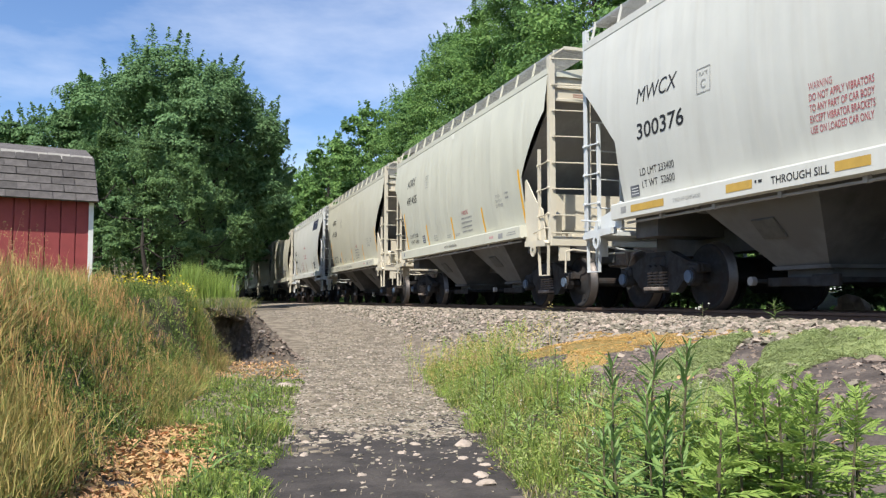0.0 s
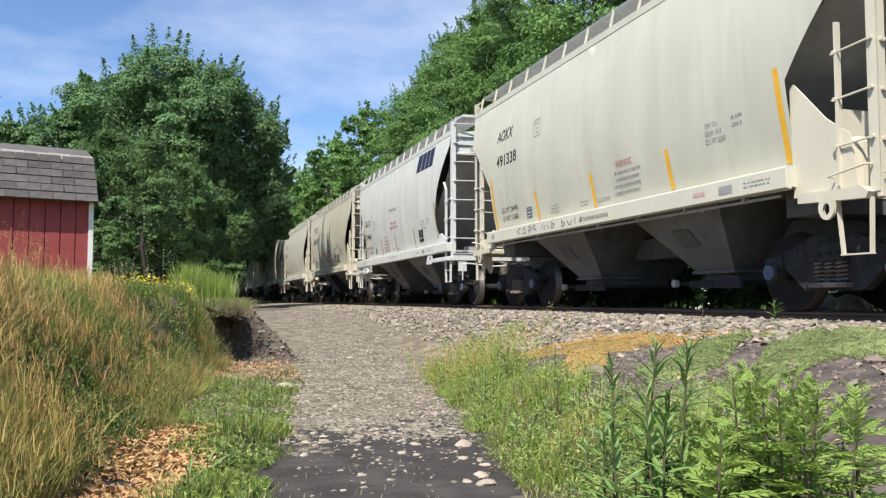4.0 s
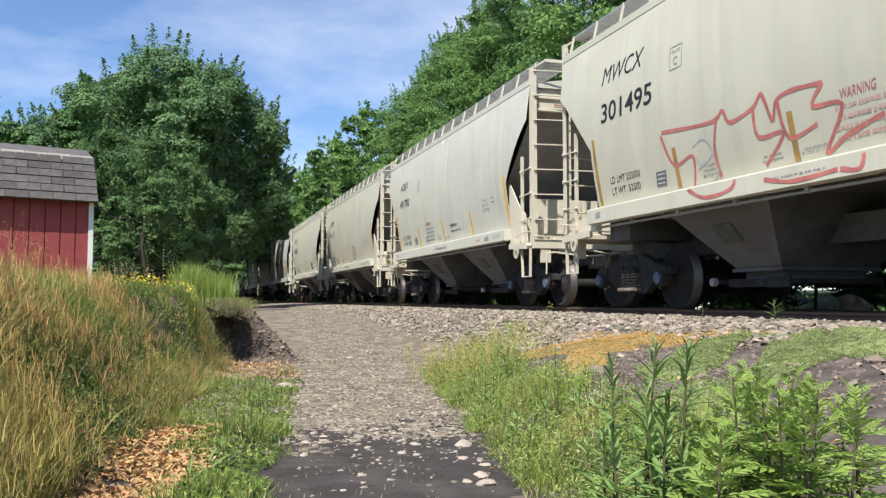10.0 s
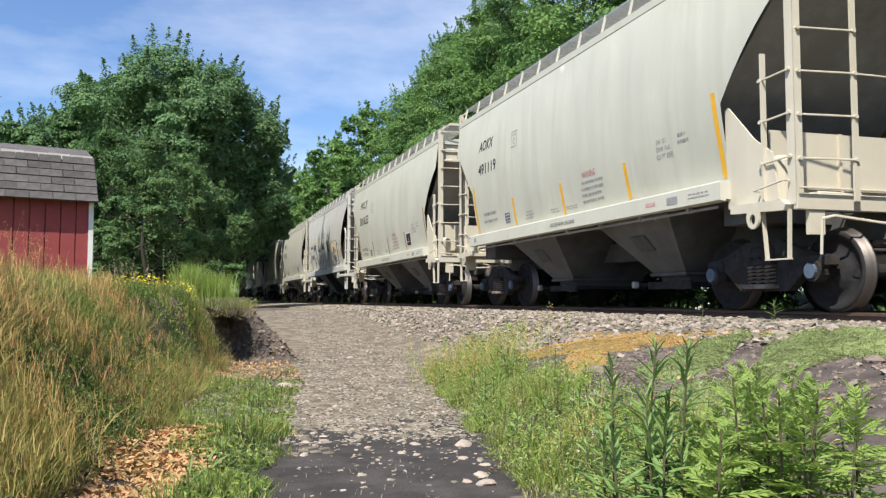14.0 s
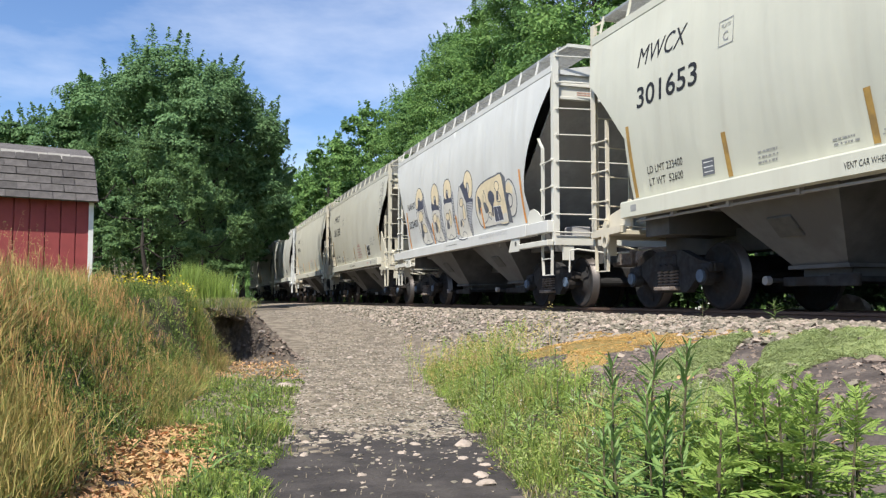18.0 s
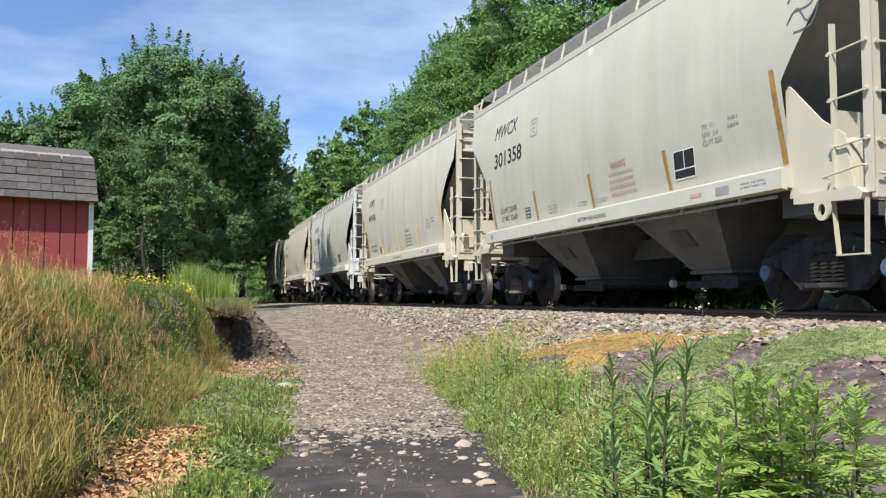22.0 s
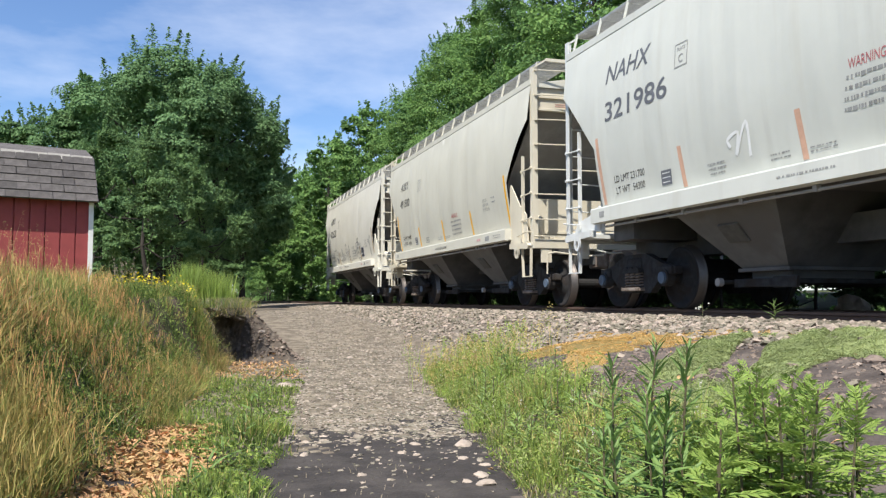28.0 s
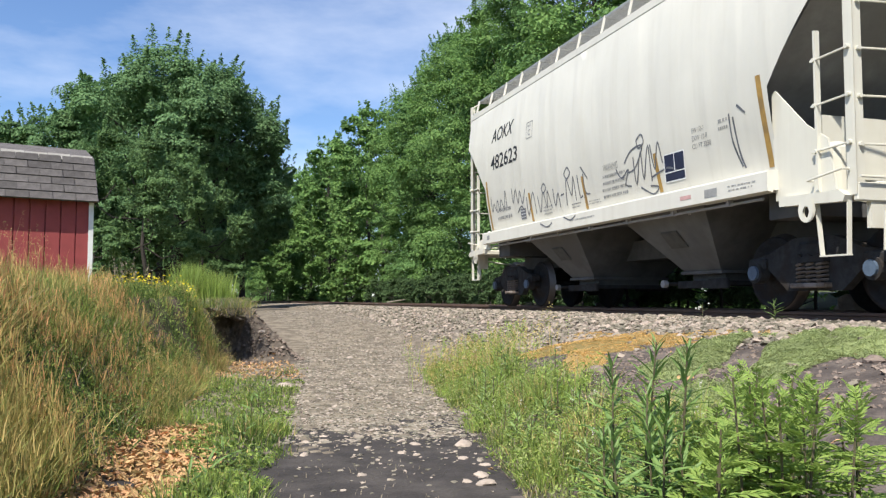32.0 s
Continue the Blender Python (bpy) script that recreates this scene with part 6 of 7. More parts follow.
rock(-0.53, 3.0, 0.16, 50, "pebble", "flat pale stone half buried in the grass", 0.0, 0.35)
for k, (x, y, sz) in enumerate(((3.18, 4.36, 0.06), (4.2, 4.2, 0.06), (4.6, 4.1, 0.05), (2.6, 4.6, 0.08), (2.75, 5.2, 0.09), (3.0, 5.7, 0.08), (2.45, 5.6, 0.07), (3.9, 4.6, 0.05), (3.4, 3.9, 0.05))):
    rock(x, y, sz, 60 + k, "stone_brown", "brown stone in the dark soil of the mound")
bm = bmesh.new()
bmesh.ops.create_icosphere(bm, subdivisions=2, radius=0.26)
for v in bm.verts:
    v.co *= 1 + 0.5 * noise.noise(v.co * 4 + Vector((3, 1, 0)))
    v.co.z *= 0.75
slab = tagged(part("concrete_lump", bm, M["pebble"], None), "pale broken concrete lump beyond the rails", "rubble")
slab.matrix_basis = pose(9.7, 10.1, 0.0, 0, 20, 30)
bm = bmesh.new()
rod(bm, (-0.5, 0, 0), (0.5, 0.05, 0.12), 0.035, 7, 0.02)
stick = tagged(part("driftwood_stick", bm, M["pebble"], None), "bleached stick lying beyond the far rail", "stick")
stick.matrix_basis = pose(9.0, 36.0, 0.02, 0, 0, 20)


# ---- grass ----
def blades(name, roots, tall, width, mats, label, category, seed, lean=0.35, choose=None, out=None):
    """Bent grass blades of two segments. tall: one height or one for each blade; out: the way each leans."""
    g = np.random.default_rng(seed)
    n = len(roots)
    h = tall * g.uniform(0.5, 1.15, n)
    a = g.uniform(0, 2 * math.pi, n)
    dirn = np.stack([np.cos(a), np.sin(a), np.zeros(n)], 1)
    if out is not None:
        dirn = dirn * 0.5 + out
    bend = dirn * (h * g.uniform(0.1, 1.0, n) * lean)[:, None]
    sa = g.uniform(0, 2 * math.pi, n)
    side = np.stack([np.cos(sa), np.sin(sa), np.zeros(n)], 1) * (width * g.uniform(0.6, 1.3, n))[:, None] * 0.5
    up = np.zeros((n, 3)); up[:, 2] = h
    mid, tip = roots + up * 0.55 + bend * 0.35, roots + up * 0.95 + bend
    v = np.stack([roots - side, roots + side, mid + side * 0.8, mid - side * 0.8, tip], 1).reshape(-1, 3)
    i = np.arange(n)[:, None] * 5
    f = np.stack([np.concatenate([i, i + 1, i + 2], 1), np.concatenate([i, i + 2, i + 3], 1), np.concatenate([i + 3, i + 2, i + 4], 1)], 1).reshape(-1, 3)
    idx = np.repeat(choose if choose is not None else g.integers(0, len(mats), n), 3)
    ob = new(name, quick_mesh(name, v, f, mats, idx))
    return tagged(ob, label, category, kind="stuff"), tip


def tufts(x, y, per, spread, seed):
    """Blade roots gathered into tufts: roots, the tuft of each, and its way out from the middle."""
    g = np.random.default_rng(seed)
    n = len(x)
    t = np.repeat(np.arange(n), per)
    a, r = g.uniform(0, 2 * math.pi, n * per), spread * np.sqrt(g.random(n * per))
    px, py = x[t] + r * np.cos(a), y[t] + r * np.sin(a)
    return np.stack([px, py, height(px, py) - 0.01], 1), t, np.stack([np.cos(a), np.sin(a), np.zeros(len(a))], 1) * (r / spread)[:, None]


def heads(name, tips, mats, label, seed, per=16, length=0.10, size=0.011, choose=None, spread=0.010):
    """Feathery seed heads: tiny scales along the top of each stalk."""
    g = np.random.default_rng(seed)
    n = len(tips)
    t = g.random((n, per, 1))
    c = tips[:, None, :] - np.array([0, 0, 1.0]) * t * length + g.normal(0, spread, (n, per, 3)) * (0.4 + 0.8 * t)
    me = leaf_mesh(name, c.reshape(-1, 3), size, mats[0], up=0.2, aspect=0.6, seed=seed)
    for m in mats[1:]:
        me.materials.append(m)
    if choose is not None:
        me.polygons.foreach_set("material_index", np.repeat(choose, per * 2).astype(np.int32))
    return tagged(new(name, me), label, "grass", kind="stuff")


M["grass"] = material("green_grass", (0.205, 0.275, 0.062), 0.6, 0, 0.25, 1.5, 0, island=0.35, translucent=0.35)
M["grass_dark"] = material("dark_grass", (0.095, 0.155, 0.035), 0.6, 0, 0.25, 1.5, 0, island=0.35, translucent=0.3)
M["grass_bright"] = material("bright_grass", (0.31, 0.42, 0.095), 0.6, 0, 0.2, 1.5, 0, island=0.25, translucent=0.4)
M["straw"] = material("straw_grass", (0.56, 0.45, 0.175), 0.7, 0, 0.25, 1.2, 0, island=0.3, translucent=0.3)
M["sorrel"] = material("orange_sorrel", (0.62, 0.355, 0.150), 0.7, 0, 0.25, 1.2, 0, island=0.3, translucent=0.3)
M["white_bloom"] = material("tiny_white_petals", (0.68, 0.67, 0.60), 0.7, 0, 0.1, 5, 0, translucent=0.2)
M["dead"] = material("dead_stalk", (0.30, 0.25, 0.18), 0.8, 0, 0.3, 3, 0, island=0.3)
M["olive"] = material("olive_grass", (0.33, 0.315, 0.095), 0.7, 0, 0.25, 1.2, 0, island=0.3, translucent=0.3)
M["sorrel_stalk"] = material("reddish_sorrel_stalk", (0.34, 0.25, 0.095), 0.7, 0, 0.25, 1.2, 0, island=0.3, translucent=0.3)
M["gold"] = material("golden_seed_head", (0.50, 0.39, 0.140), 0.75, 0, 0.25, 1.2, 0, island=0.25, translucent=0.3)
gm = [M["grass"], M["olive"], M["sorrel_stalk"], M["grass_bright"], M["grass_dark"]]
# the bank: tufts whose kind follows broad patches, feathery above, dark and tangled below
n = 3500
y = 2.0 + 11.0 * g.random(n) ** 1.5
d = 0.05 + 2.5 * g.random(n) ** 1.2
x = toe_x(y) - d
patchy = 0.75 * wobble(x, y, 0.9, 6) + 0.55 * wobble(x, y, 3.4, 61) + 0.25 * g.normal(size=n)
leftness = smooth(1.0, -1.2, x + 0.1 * (y - 6))
keep = (g.random(n) < 0.35 + 0.65 * smooth(0.15, 0.8, d) + (y < 5.0)) & (wobble(x, y, 4.6, 12) > -0.42 - 2.0 * (y < 5.0) + 0.45 * smooth(0.9, 0.3, d)) & ~((y > 11.5) & (x > 0.25)) & ~((y < 5.8) & (d < 0.10))
x, y, d, patchy, leftness = x[keep], y[keep], d[keep], patchy[keep], leftness[keep]
n = len(x)
roots, t, out = tufts(x, y, 26, 0.10, 31)
kind_t = np.where(patchy > 0.28 - 0.5 * leftness * smooth(9.0, 6.5, y), 2, np.where(patchy > 0.05 - 1.5 * leftness * smooth(8.5, 5.5, y), 1, np.where(patchy > -0.5, 0, 4)))
kind_t = np.where((d < 0.55) & (patchy < 0.25) & (y > 5.2), 4, kind_t)
kind_t = np.where((d > 1.5) & (patchy < 0.5) & (y > 5.4), 3, kind_t)
kind_t = np.where((y < 5.2) & (kind_t == 4), 1, kind_t)
kind_t = np.where((y < 4.7) & (d < 1.2) & (kind_t == 2), 1, kind_t)
tall_t = (0.10 + 0.20 * g.random(n) ** 1.5 + (0.07 + 0.08 * smooth(6.5, 4.5, y)) * leftness) * np.where(kind_t == 4, 0.8, 1.0) * (1 - 0.35 * smooth(1.2, 2.4, d))
c = np.where(g.random(len(t)) < 0.3, np.where(g.random(len(t)) < 0.6, 0, 4), kind_t[t])
_, tips = blades("bank_grass", roots, tall_t[t], 0.0055, gm, "tall seeding grass in green, straw and orange on the bank", "grass", 24, 1.0, c, out)
sel = (g.random(len(t)) < 0.22 + 0.10 * smooth(6.5, 4.5, y[t])) & np.isin(kind_t[t], (1, 2)) & (roots[:, 1] < 11.3)
hc = np.where(kind_t[t][sel] == 2, 1, 0)
heads("grass_seed_heads", tips[sel] + np.array([0, 0, 0.05]), [M["gold"], M["sorrel"]], "feathery golden and orange seed heads over the bank", 33, per=6, length=0.20, size=0.0095, choose=hc, spread=0.020)
many = np.repeat(np.arange(len(hc)), 4)
blades("grass_plumes", tips[sel][many] + g.normal(0, 0.016, (len(many), 3)) - np.array([0, 0, 0.06]), 0.12, 0.0042, [M["gold"], M["sorrel"], M["olive"]], "soft golden and orange plumes of the bank grass", "grass", 70, 0.6, np.where(g.random(len(many)) < 0.28, 2, hc[many]))
# leafy weeds among the grass, in clumps
n = 280
y = 5.0 + 6.3 * g.random(n) ** 1.2
x = toe_x(y) - 0.10 - (1.0 - 0.72 * smooth(6.8, 4.2, y)) * g.random(n) ** 1.2
tt = np.repeat(np.arange(n), 60)
c3 = np.stack([x[tt] + 0.085 * g.normal(size=len(tt)), y[tt] + 0.085 * g.normal(size=len(tt)), np.zeros(len(tt))], 1)
hh = (0.05 + 0.16 * g.random(n))[tt]
c3[:, 2] = height(c3[:, 0], c3[:, 1]) + hh * g.random(len(tt)) ** 0.7
me = leaf_mesh("bank_weeds", c3, 0.036, M["grass_dark"], 0.7, 0.38, 34)
me.materials.append(M["grass"]); me.materials.append(M["grass_bright"])
me.polygons.foreach_set("material_index", np.repeat(g.choice(3, n, p=(0.62, 0.28, 0.10))[tt], 2).astype(np.int32))
tagged(new("bank_weeds", me), "leafy green weeds tangled in the bank grass", "weeds", kind="stuff")
# drooping olive grass over the far foot of the bank
n = 420
y = 6.6 + 4.9 * g.random(n)
x = toe_x(y) + 0.10 - 0.42 * g.random(n)
keep = wobble(x, y, 3.1, 63) > -0.15
x, y = x[keep], y[keep]
roots, t, out = tufts(x, y, 26, 0.10, 64)
tone = np.where(wobble(x, y, 2.3, 65) > 0.15, 1, np.where(wobble(x, y, 2.3, 65) > -0.35, 4, 2))
_, tips = blades("bank_foot_grass", roots, (0.13 + 0.13 * g.random(len(x)))[t], 0.0055, gm, "drooping olive and green grass over the foot of the bank", "grass", 66, 1.2,
                 np.where(g.random(len(t)) < 0.3, g.integers(0, 5, len(t)), tone[t]), out)
sel = (g.random(len(t)) < 0.18) & (tone[t] > 0)
heads("foot_seed_heads", tips[sel] + np.array([0, 0, 0.02]), [M["gold"], M["sorrel_stalk"]], "thin brownish seed heads over the foot of the bank", 67, per=10, length=0.12, size=0.010, choose=tone[t][sel] - 1, spread=0.02)
# pale dead stalks lying across the lower bank
n = 500
y = 2.8 + 6.5 * g.random(n)
x = toe_x(y) - 0.05 - 0.8 * g.random(n)
blades("dead_stalks", np.stack([x, y, height(x, y) + 0.04], 1), 0.24, 0.004, [M["dead"], M["straw"]], "pale dead stalks tangled on the lower bank", "grass", 25, 1.8)
# lawn on top of the bank
n = 900
y = 8.5 + 9 * g.random(n)
x = toe_x(np.minimum(y, 13)) - 1.3 - 5 * g.random(n)
roots, t, out = tufts(x, y, 26, 0.16, 35)
blades("lawn_grass", roots, 0.13, 0.007, [M["grass"], M["grass_bright"], M["straw"]], "short green lawn grass on top of the bank", "grass", 36, 0.6, None, out)
# tall stems in front of the shed
n = 260
y = g.uniform(6.0, 8.5, n)
x = toe_x(y) - g.uniform(1.2, 2.6, n)
_, tips = blades("seeding_stalks", np.stack([x, y, height(x, y)], 1), 0.62, 0.004, [M["straw"], M["grass"]], "thin tall seeding stalks before the shed", "grass", 37, 0.2)
heads("stalk_seed_heads", tips, [M["straw"], M["sorrel"]], "loose reddish seed heads on tall stalks", 38, 14, 0.16, 0.012, g.integers(0, 2, n), 0.014)
# bright tuft at the broken end of the bank
n = 120
x, y = 0.20 + 0.16 * g.normal(size=n), 12.8 + 0.22 * g.normal(size=n)
roots, t, out = tufts(x, y, 36, 0.09, 39)
roots[:, 2] = np.maximum(roots[:, 2], -0.02)
blades("tall_grass_tuft", roots, 0.54, 0.008, [M["grass_bright"], M["grass_bright"], M["grass"]], "tall bright green grass at the end of the bank", "grass", 40, 0.45, None, out)
# yellow flowers
n = 900
y = g.uniform(11.0, 14.5, n)
x = -3.0 + 3.1 * g.random(n)
fl = np.stack([x, y, height(x, y) + 0.18 + 0.12 * g.random(n)], 1)
M["yellow"] = material("yellow_petals", (0.85, 0.68, 0.02), 0.6, 0, 0.1, 5, 0, translucent=0.2)
tagged(new("yellow_flowers", leaf_mesh("yellow_flowers", fl, 0.036, M["yellow"], 2.0, 0.9, 41)), "small yellow flowers in the lawn", "flowers", kind="stuff")
# dark stalks behind the lawn
n = 120
x, y = g.uniform(-1.6, 1.0, n), g.uniform(18, 20, n)
_, tips = blades("tall_weeds", np.stack([x, y, height(x, y)], 1), 0.95, 0.012, [M["grass_dark"], M["dead"]], "tall thin weeds before the shrubs", "weeds", 42, 0.15)
heads("weed_heads", tips, [M["grass_dark"], M["dead"]], "seed heads of the tall weeds", 43, 18, 0.35, 0.04, g.integers(0, 2, n), 0.03)

# green weeds between the bank and the path
n = 620
y = 3.5 + 7.0 * g.random(n)
u = g.random(n)
inner = toe_x(y) + 0.50 - 0.34 * smooth(5.0, 6.6, y) + 0.10 * wobble(x=y, y=u, scale=2.0, seed=3)
x = inner + (path_left(y) + 0.07 * wobble(y, y * 0, 3.1, 2) - inner) * u
keep = wobble(x, y, 7.3, 15) + 0.8 * g.normal(size=len(x)) > -0.55 + 1.6 * smooth(8.0, 11.0, y)
x, y = x[keep], y[keep]
n = len(x)
roots, t, out = tufts(x, y, 22, 0.09, 44)
patch_t = 0.04 + 0.15 * smooth(-0.2, 0.8, wobble(x, y, 1.6, 17))
blades("path_edge_grass", roots, patch_t[t], 0.007, [M["grass"], M["grass_bright"], M["grass_dark"], M["straw"], M["grass_dark"], M["dead"]], "bright green grass and weeds beside the path", "grass", 45, 0.8,
       np.where(g.random(len(t)) < 0.35, g.integers(0, 6, len(t)), np.where(wobble(x, y, 4.1, 27) > 0.25, 1, np.where(wobble(x, y, 4.1, 27) > -0.35, 0, 2))[t]), out)
n = 8500
y = 3.4 + 7.2 * g.random(n)
inner = toe_x(y) + 0.50 - 0.34 * smooth(5.0, 6.6, y)
x = inner + (path_left(y) + 0.07 * wobble(y, y * 0, 3.1, 2) - inner) * g.random(n)
keep = 1.3 * wobble(x, y, 4.3, 15) + 0.5 * g.normal(size=len(x)) > -0.45 + 1.6 * smooth(8.0, 11.0, y)
x, y = x[keep], y[keep]
n = len(x)
c3 = np.stack([x, y, height(x, y) + 0.01 + (0.03 + 0.07 * smooth(-0.3, 0.8, wobble(x, y, 1.6, 17))) * g.random(n)], 1)
me = leaf_mesh("path_edge_weeds", c3, 0.034, M["grass_bright"], 0.8, 0.5, 46)
me.materials.append(M["grass"]); me.materials.append(M["grass_dark"])
me.polygons.foreach_set("material_index", np.repeat(g.choice(3, n, p=(0.3, 0.35, 0.35)), 2).astype(np.int32))
tagged(new("path_edge_weeds", me), "low bright weeds beside the path", "weeds", kind="stuff")

# dry leaves and bark chips at the foot of the bank
M["chips"] = material("dry_bark_chips", (0.46, 0.29, 0.135), 0.85, 0, 0.3, 20, 0.2, 60, island=0.4)


def chips(name, x, y, size, label, seed):
    g = np.random.default_rng(seed)
    n = len(x)
    c = np.stack([x, y, height(x, y) + 0.006 + 0.03 * g.random(n) ** 2], 1)
    me = leaf_mesh(name, c, size, M["chips"], up=1.6, aspect=0.42, seed=seed)
    return tagged(new(name, me), label, "litter", kind="stuff")


n = 4600
y = 3.2 + 3.6 * g.random(n)
x = toe_x(y) - 0.08 + 0.62 * g.random(n) + 0.07 * g.normal(size=n) - 0.25 * smooth(5.4, 6.8, y) * g.random(n)
keep = wobble(x, y, 3.4, 19) > -0.6
chips("bark_chips", x[keep], y[keep], 0.066, "dry orange-brown leaves and bark chips at the foot of the bank", 47)
n = 380
y = 6.4 + 5.4 * g.random(n)
x = toe_x(y) - 0.10 + (0.28 + 0.5 * smooth(10, 11.3, y)) * g.random(n)
chips("bark_chips", x, y, 0.06, "dry orange litter below the broken bank", 48)
n = 900
x, y = g.uniform(0.3, 1.35, n), g.uniform(9.8, 11.7, n)
chips("bark_chips", x, y, 0.045, "scattered dry litter before the broken bank", 76)
n = 80
x, y = g.uniform(-0.15, 0.34, n), g.uniform(11.2, 11.8, n)
roots, t, out = tufts(x, y, 26, 0.08, 77)
blades("bank_end_grass", roots, 0.24, 0.006, [M["grass"], M["straw"], M["grass_bright"], M["grass_dark"]], "green and dry grass at the broken end of the bank", "grass", 78, 0.9, None, out)
n = 60
x, y = g.uniform(1.6, 3.4, n), g.uniform(2.2, 5.2, n)
chips("dead_leaves", x, y, 0.05, "dead brown leaves on the dark soil", 49)

# broken end of the bank: a sod lip with hanging grass over dark earth with stones in it
bm = bmesh.new()
bmesh.ops.create_icosphere(bm, subdivisions=4, radius=1.0)
for v in bm.verts:
    k = 1 + 0.30 * noise.noise(v.co * 2.3) + 0.20 * noise.noise(v.co * 6.1)
    v.co = Vector((v.co.x * 0.30 * k, v.co.y * 0.48 * k, v.co.z * 0.075 * k - 0.05 * abs(noise.noise(v.co * 9.0))))
lip = tagged(part("sod_lip", bm, M["dark_earth"], None, smooth=True), "overhanging lip of dark earth and roots at the bank's broken end", "earth")
lip.matrix_basis = pose(0.50, 12.05, -0.005, 0, 24, -12)
n = 800
x, y = 0.75 + 0.85 * g.random(n), 11.7 + 1.4 * g.random(n)
stones("bank_stones", np.stack([x, y, height(x, y)], 1), 0.020, M["stone_brown"], "small stones in the broken earth of the bank", "gravel", 52)
rock(1.02, 12.0, 0.055, 71, "pebble", "pale stone stuck in the broken earth", 0.0, 0.5)
rock(1.28, 11.75, 0.035, 72, "pebble", "pale stone stuck in the broken earth", 0.0, 0.5)
n = 90
x, y = 0.50 + 0.15 * g.normal(size=n), 11.9 + 0.25 * g.normal(size=n)
roots, t, out = tufts(x, y, 26, 0.09, 50)
roots[:, 2] = 0.03
blades("lip_grass", roots, 0.15, 0.006, [M["olive"], M["grass"], M["dead"], M["grass_dark"]], "dry and green grass hanging over the broken edge", "grass", 51, 1.3, None, out)
n = 320
x, y = 0.28 + 0.58 * g.random(n), 11.50 + 0.12 * g.normal(size=n)
roots = np.stack([x, y, 0.03 - 0.14 * g.random(n)], 1)
blades("hanging_roots", roots, 0.16, 0.004, [M["dead"], M["grass_dark"], M["straw"]], "dead roots and grass hanging from the sod lip", "grass", 53, 2.2)

# ---- weeds on the other side of the path ----
n = 1000
y = 3.0 + 7.2 * g.random(n)
reach = 0.62 * smooth(11.5, 6, y) + 0.12
x = edge_x(y) + 0.02 + reach * g.random(n)
keep = wobble(x, y, 3.4, 21) > -0.25
x, y = x[keep], y[keep]
n = len(x)
far_out = x - edge_x(y)
roots, t, out = tufts(x, y, 22, 0.10, 53)
hh = (0.05 + 0.17 * g.random(n) ** 1.4) * (0.7 + 0.6 * smooth(0, 0.4, far_out)) * (0.6 + 0.7 * smooth(-0.5, 0.6, wobble(x, y, 2.3, 23)))
_, tips = blades("verge_grass", roots, hh[t], 0.006, [M["grass"], M["grass_bright"], M["straw"], M["dead"], M["grass_dark"]], "pale green verge grass beside the path", "grass", 54, 0.95,
                 np.where(g.random(len(t)) < 0.30, g.integers(0, 5, len(t)), np.where(wobble(x, y, 1.9, 71) > 0.1, 1, np.where(wobble(x, y, 1.9, 71) > -0.5, 0, 2))[t]), out)
sel = g.random(len(tips)) < 0.06
heads("verge_seed_heads", tips[sel], [M["straw"], M["grass_bright"]], "pale seed heads over the verge grass", 55, 12, 0.06, 0.009, g.integers(0, 2, int(sel.sum())))
n = 340
y = 7.6 + 2.0 * g.random(n)
x = 3.0 + 0.5 * g.normal(size=n) * 0.6 + 0.1
_, tips = blades("feathery_grass", np.stack([x, y, height(x, y)], 1), 0.48, 0.006, [M["grass_bright"], M["straw"]], "feathery pale tall grass on the verge", "grass", 56, 0.4)
heads("feathery_heads", tips, [M["straw"], M["grass_bright"]], "pale feathery seed heads", 57, 30, 0.2, 0.018, g.integers(0, 2, n), 0.02)
n = 520
y = 2.4 + 7.2 * g.random(n)
x = edge_x(y) + 0.04 + (0.70 * smooth(11.5, 6, y) + 0.1) * g.random(n)
tt = np.repeat(np.arange(n), 55)
n = len(tt)
c3 = np.stack([x[tt] + 0.07 * g.normal(size=n), y[tt] + 0.07 * g.normal(size=n), np.zeros(n)], 1)
c3[:, 2] = height(c3[:, 0], c3[:, 1]) + (0.06 + 0.17 * g.random(520))[tt] * g.random(n) ** 0.8
M["verge_leaf"] = material("pale_verge_leaf", (0.34, 0.395, 0.135), 0.65, 0, 0.25, 1.5, 0, island=0.25, translucent=0.35)
me = leaf_mesh("verge_weeds", c3, 0.028, M["verge_leaf"], 0.8, 0.4, 58)
me.materials.append(M["grass"]); me.materials.append(M["grass_bright"]); me.polygons.foreach_set("material_index", np.repeat(g.integers(0, 3, 520)[tt], 2).astype(np.int32))
tagged(new("verge_weeds", me), "small-leaved light green weeds beside the path", "weeds", kind="stuff")
n = 150
y = 3.0 + 6.0 * g.random(n)
x = edge_x(y) + 0.05 + (0.70 * smooth(11.5, 6, y) + 0.1) * g.random(n)
_, tips = blades("verge_stalks", np.stack([x, y, height(x, y)], 1), 0.27, 0.004, [M["straw"], M["grass_bright"], M["dead"]], "thin seeding stalks over the verge", "grass", 65, 0.6)
heads("verge_stalk_heads", tips, [M["straw"], M["grass_bright"], M["white_bloom"]], "pale seed heads and tiny white flowers over the verge", 66, 12, 0.08, 0.011, g.choice(3, n, p=(0.5, 0.4, 0.1)), 0.012)
# matted dry stalks at the path's edge
n = 1500
y = 3.2 + 1.9 * g.random(n)
x = edge_x(y) - 0.05 + 0.4 * g.random(n)
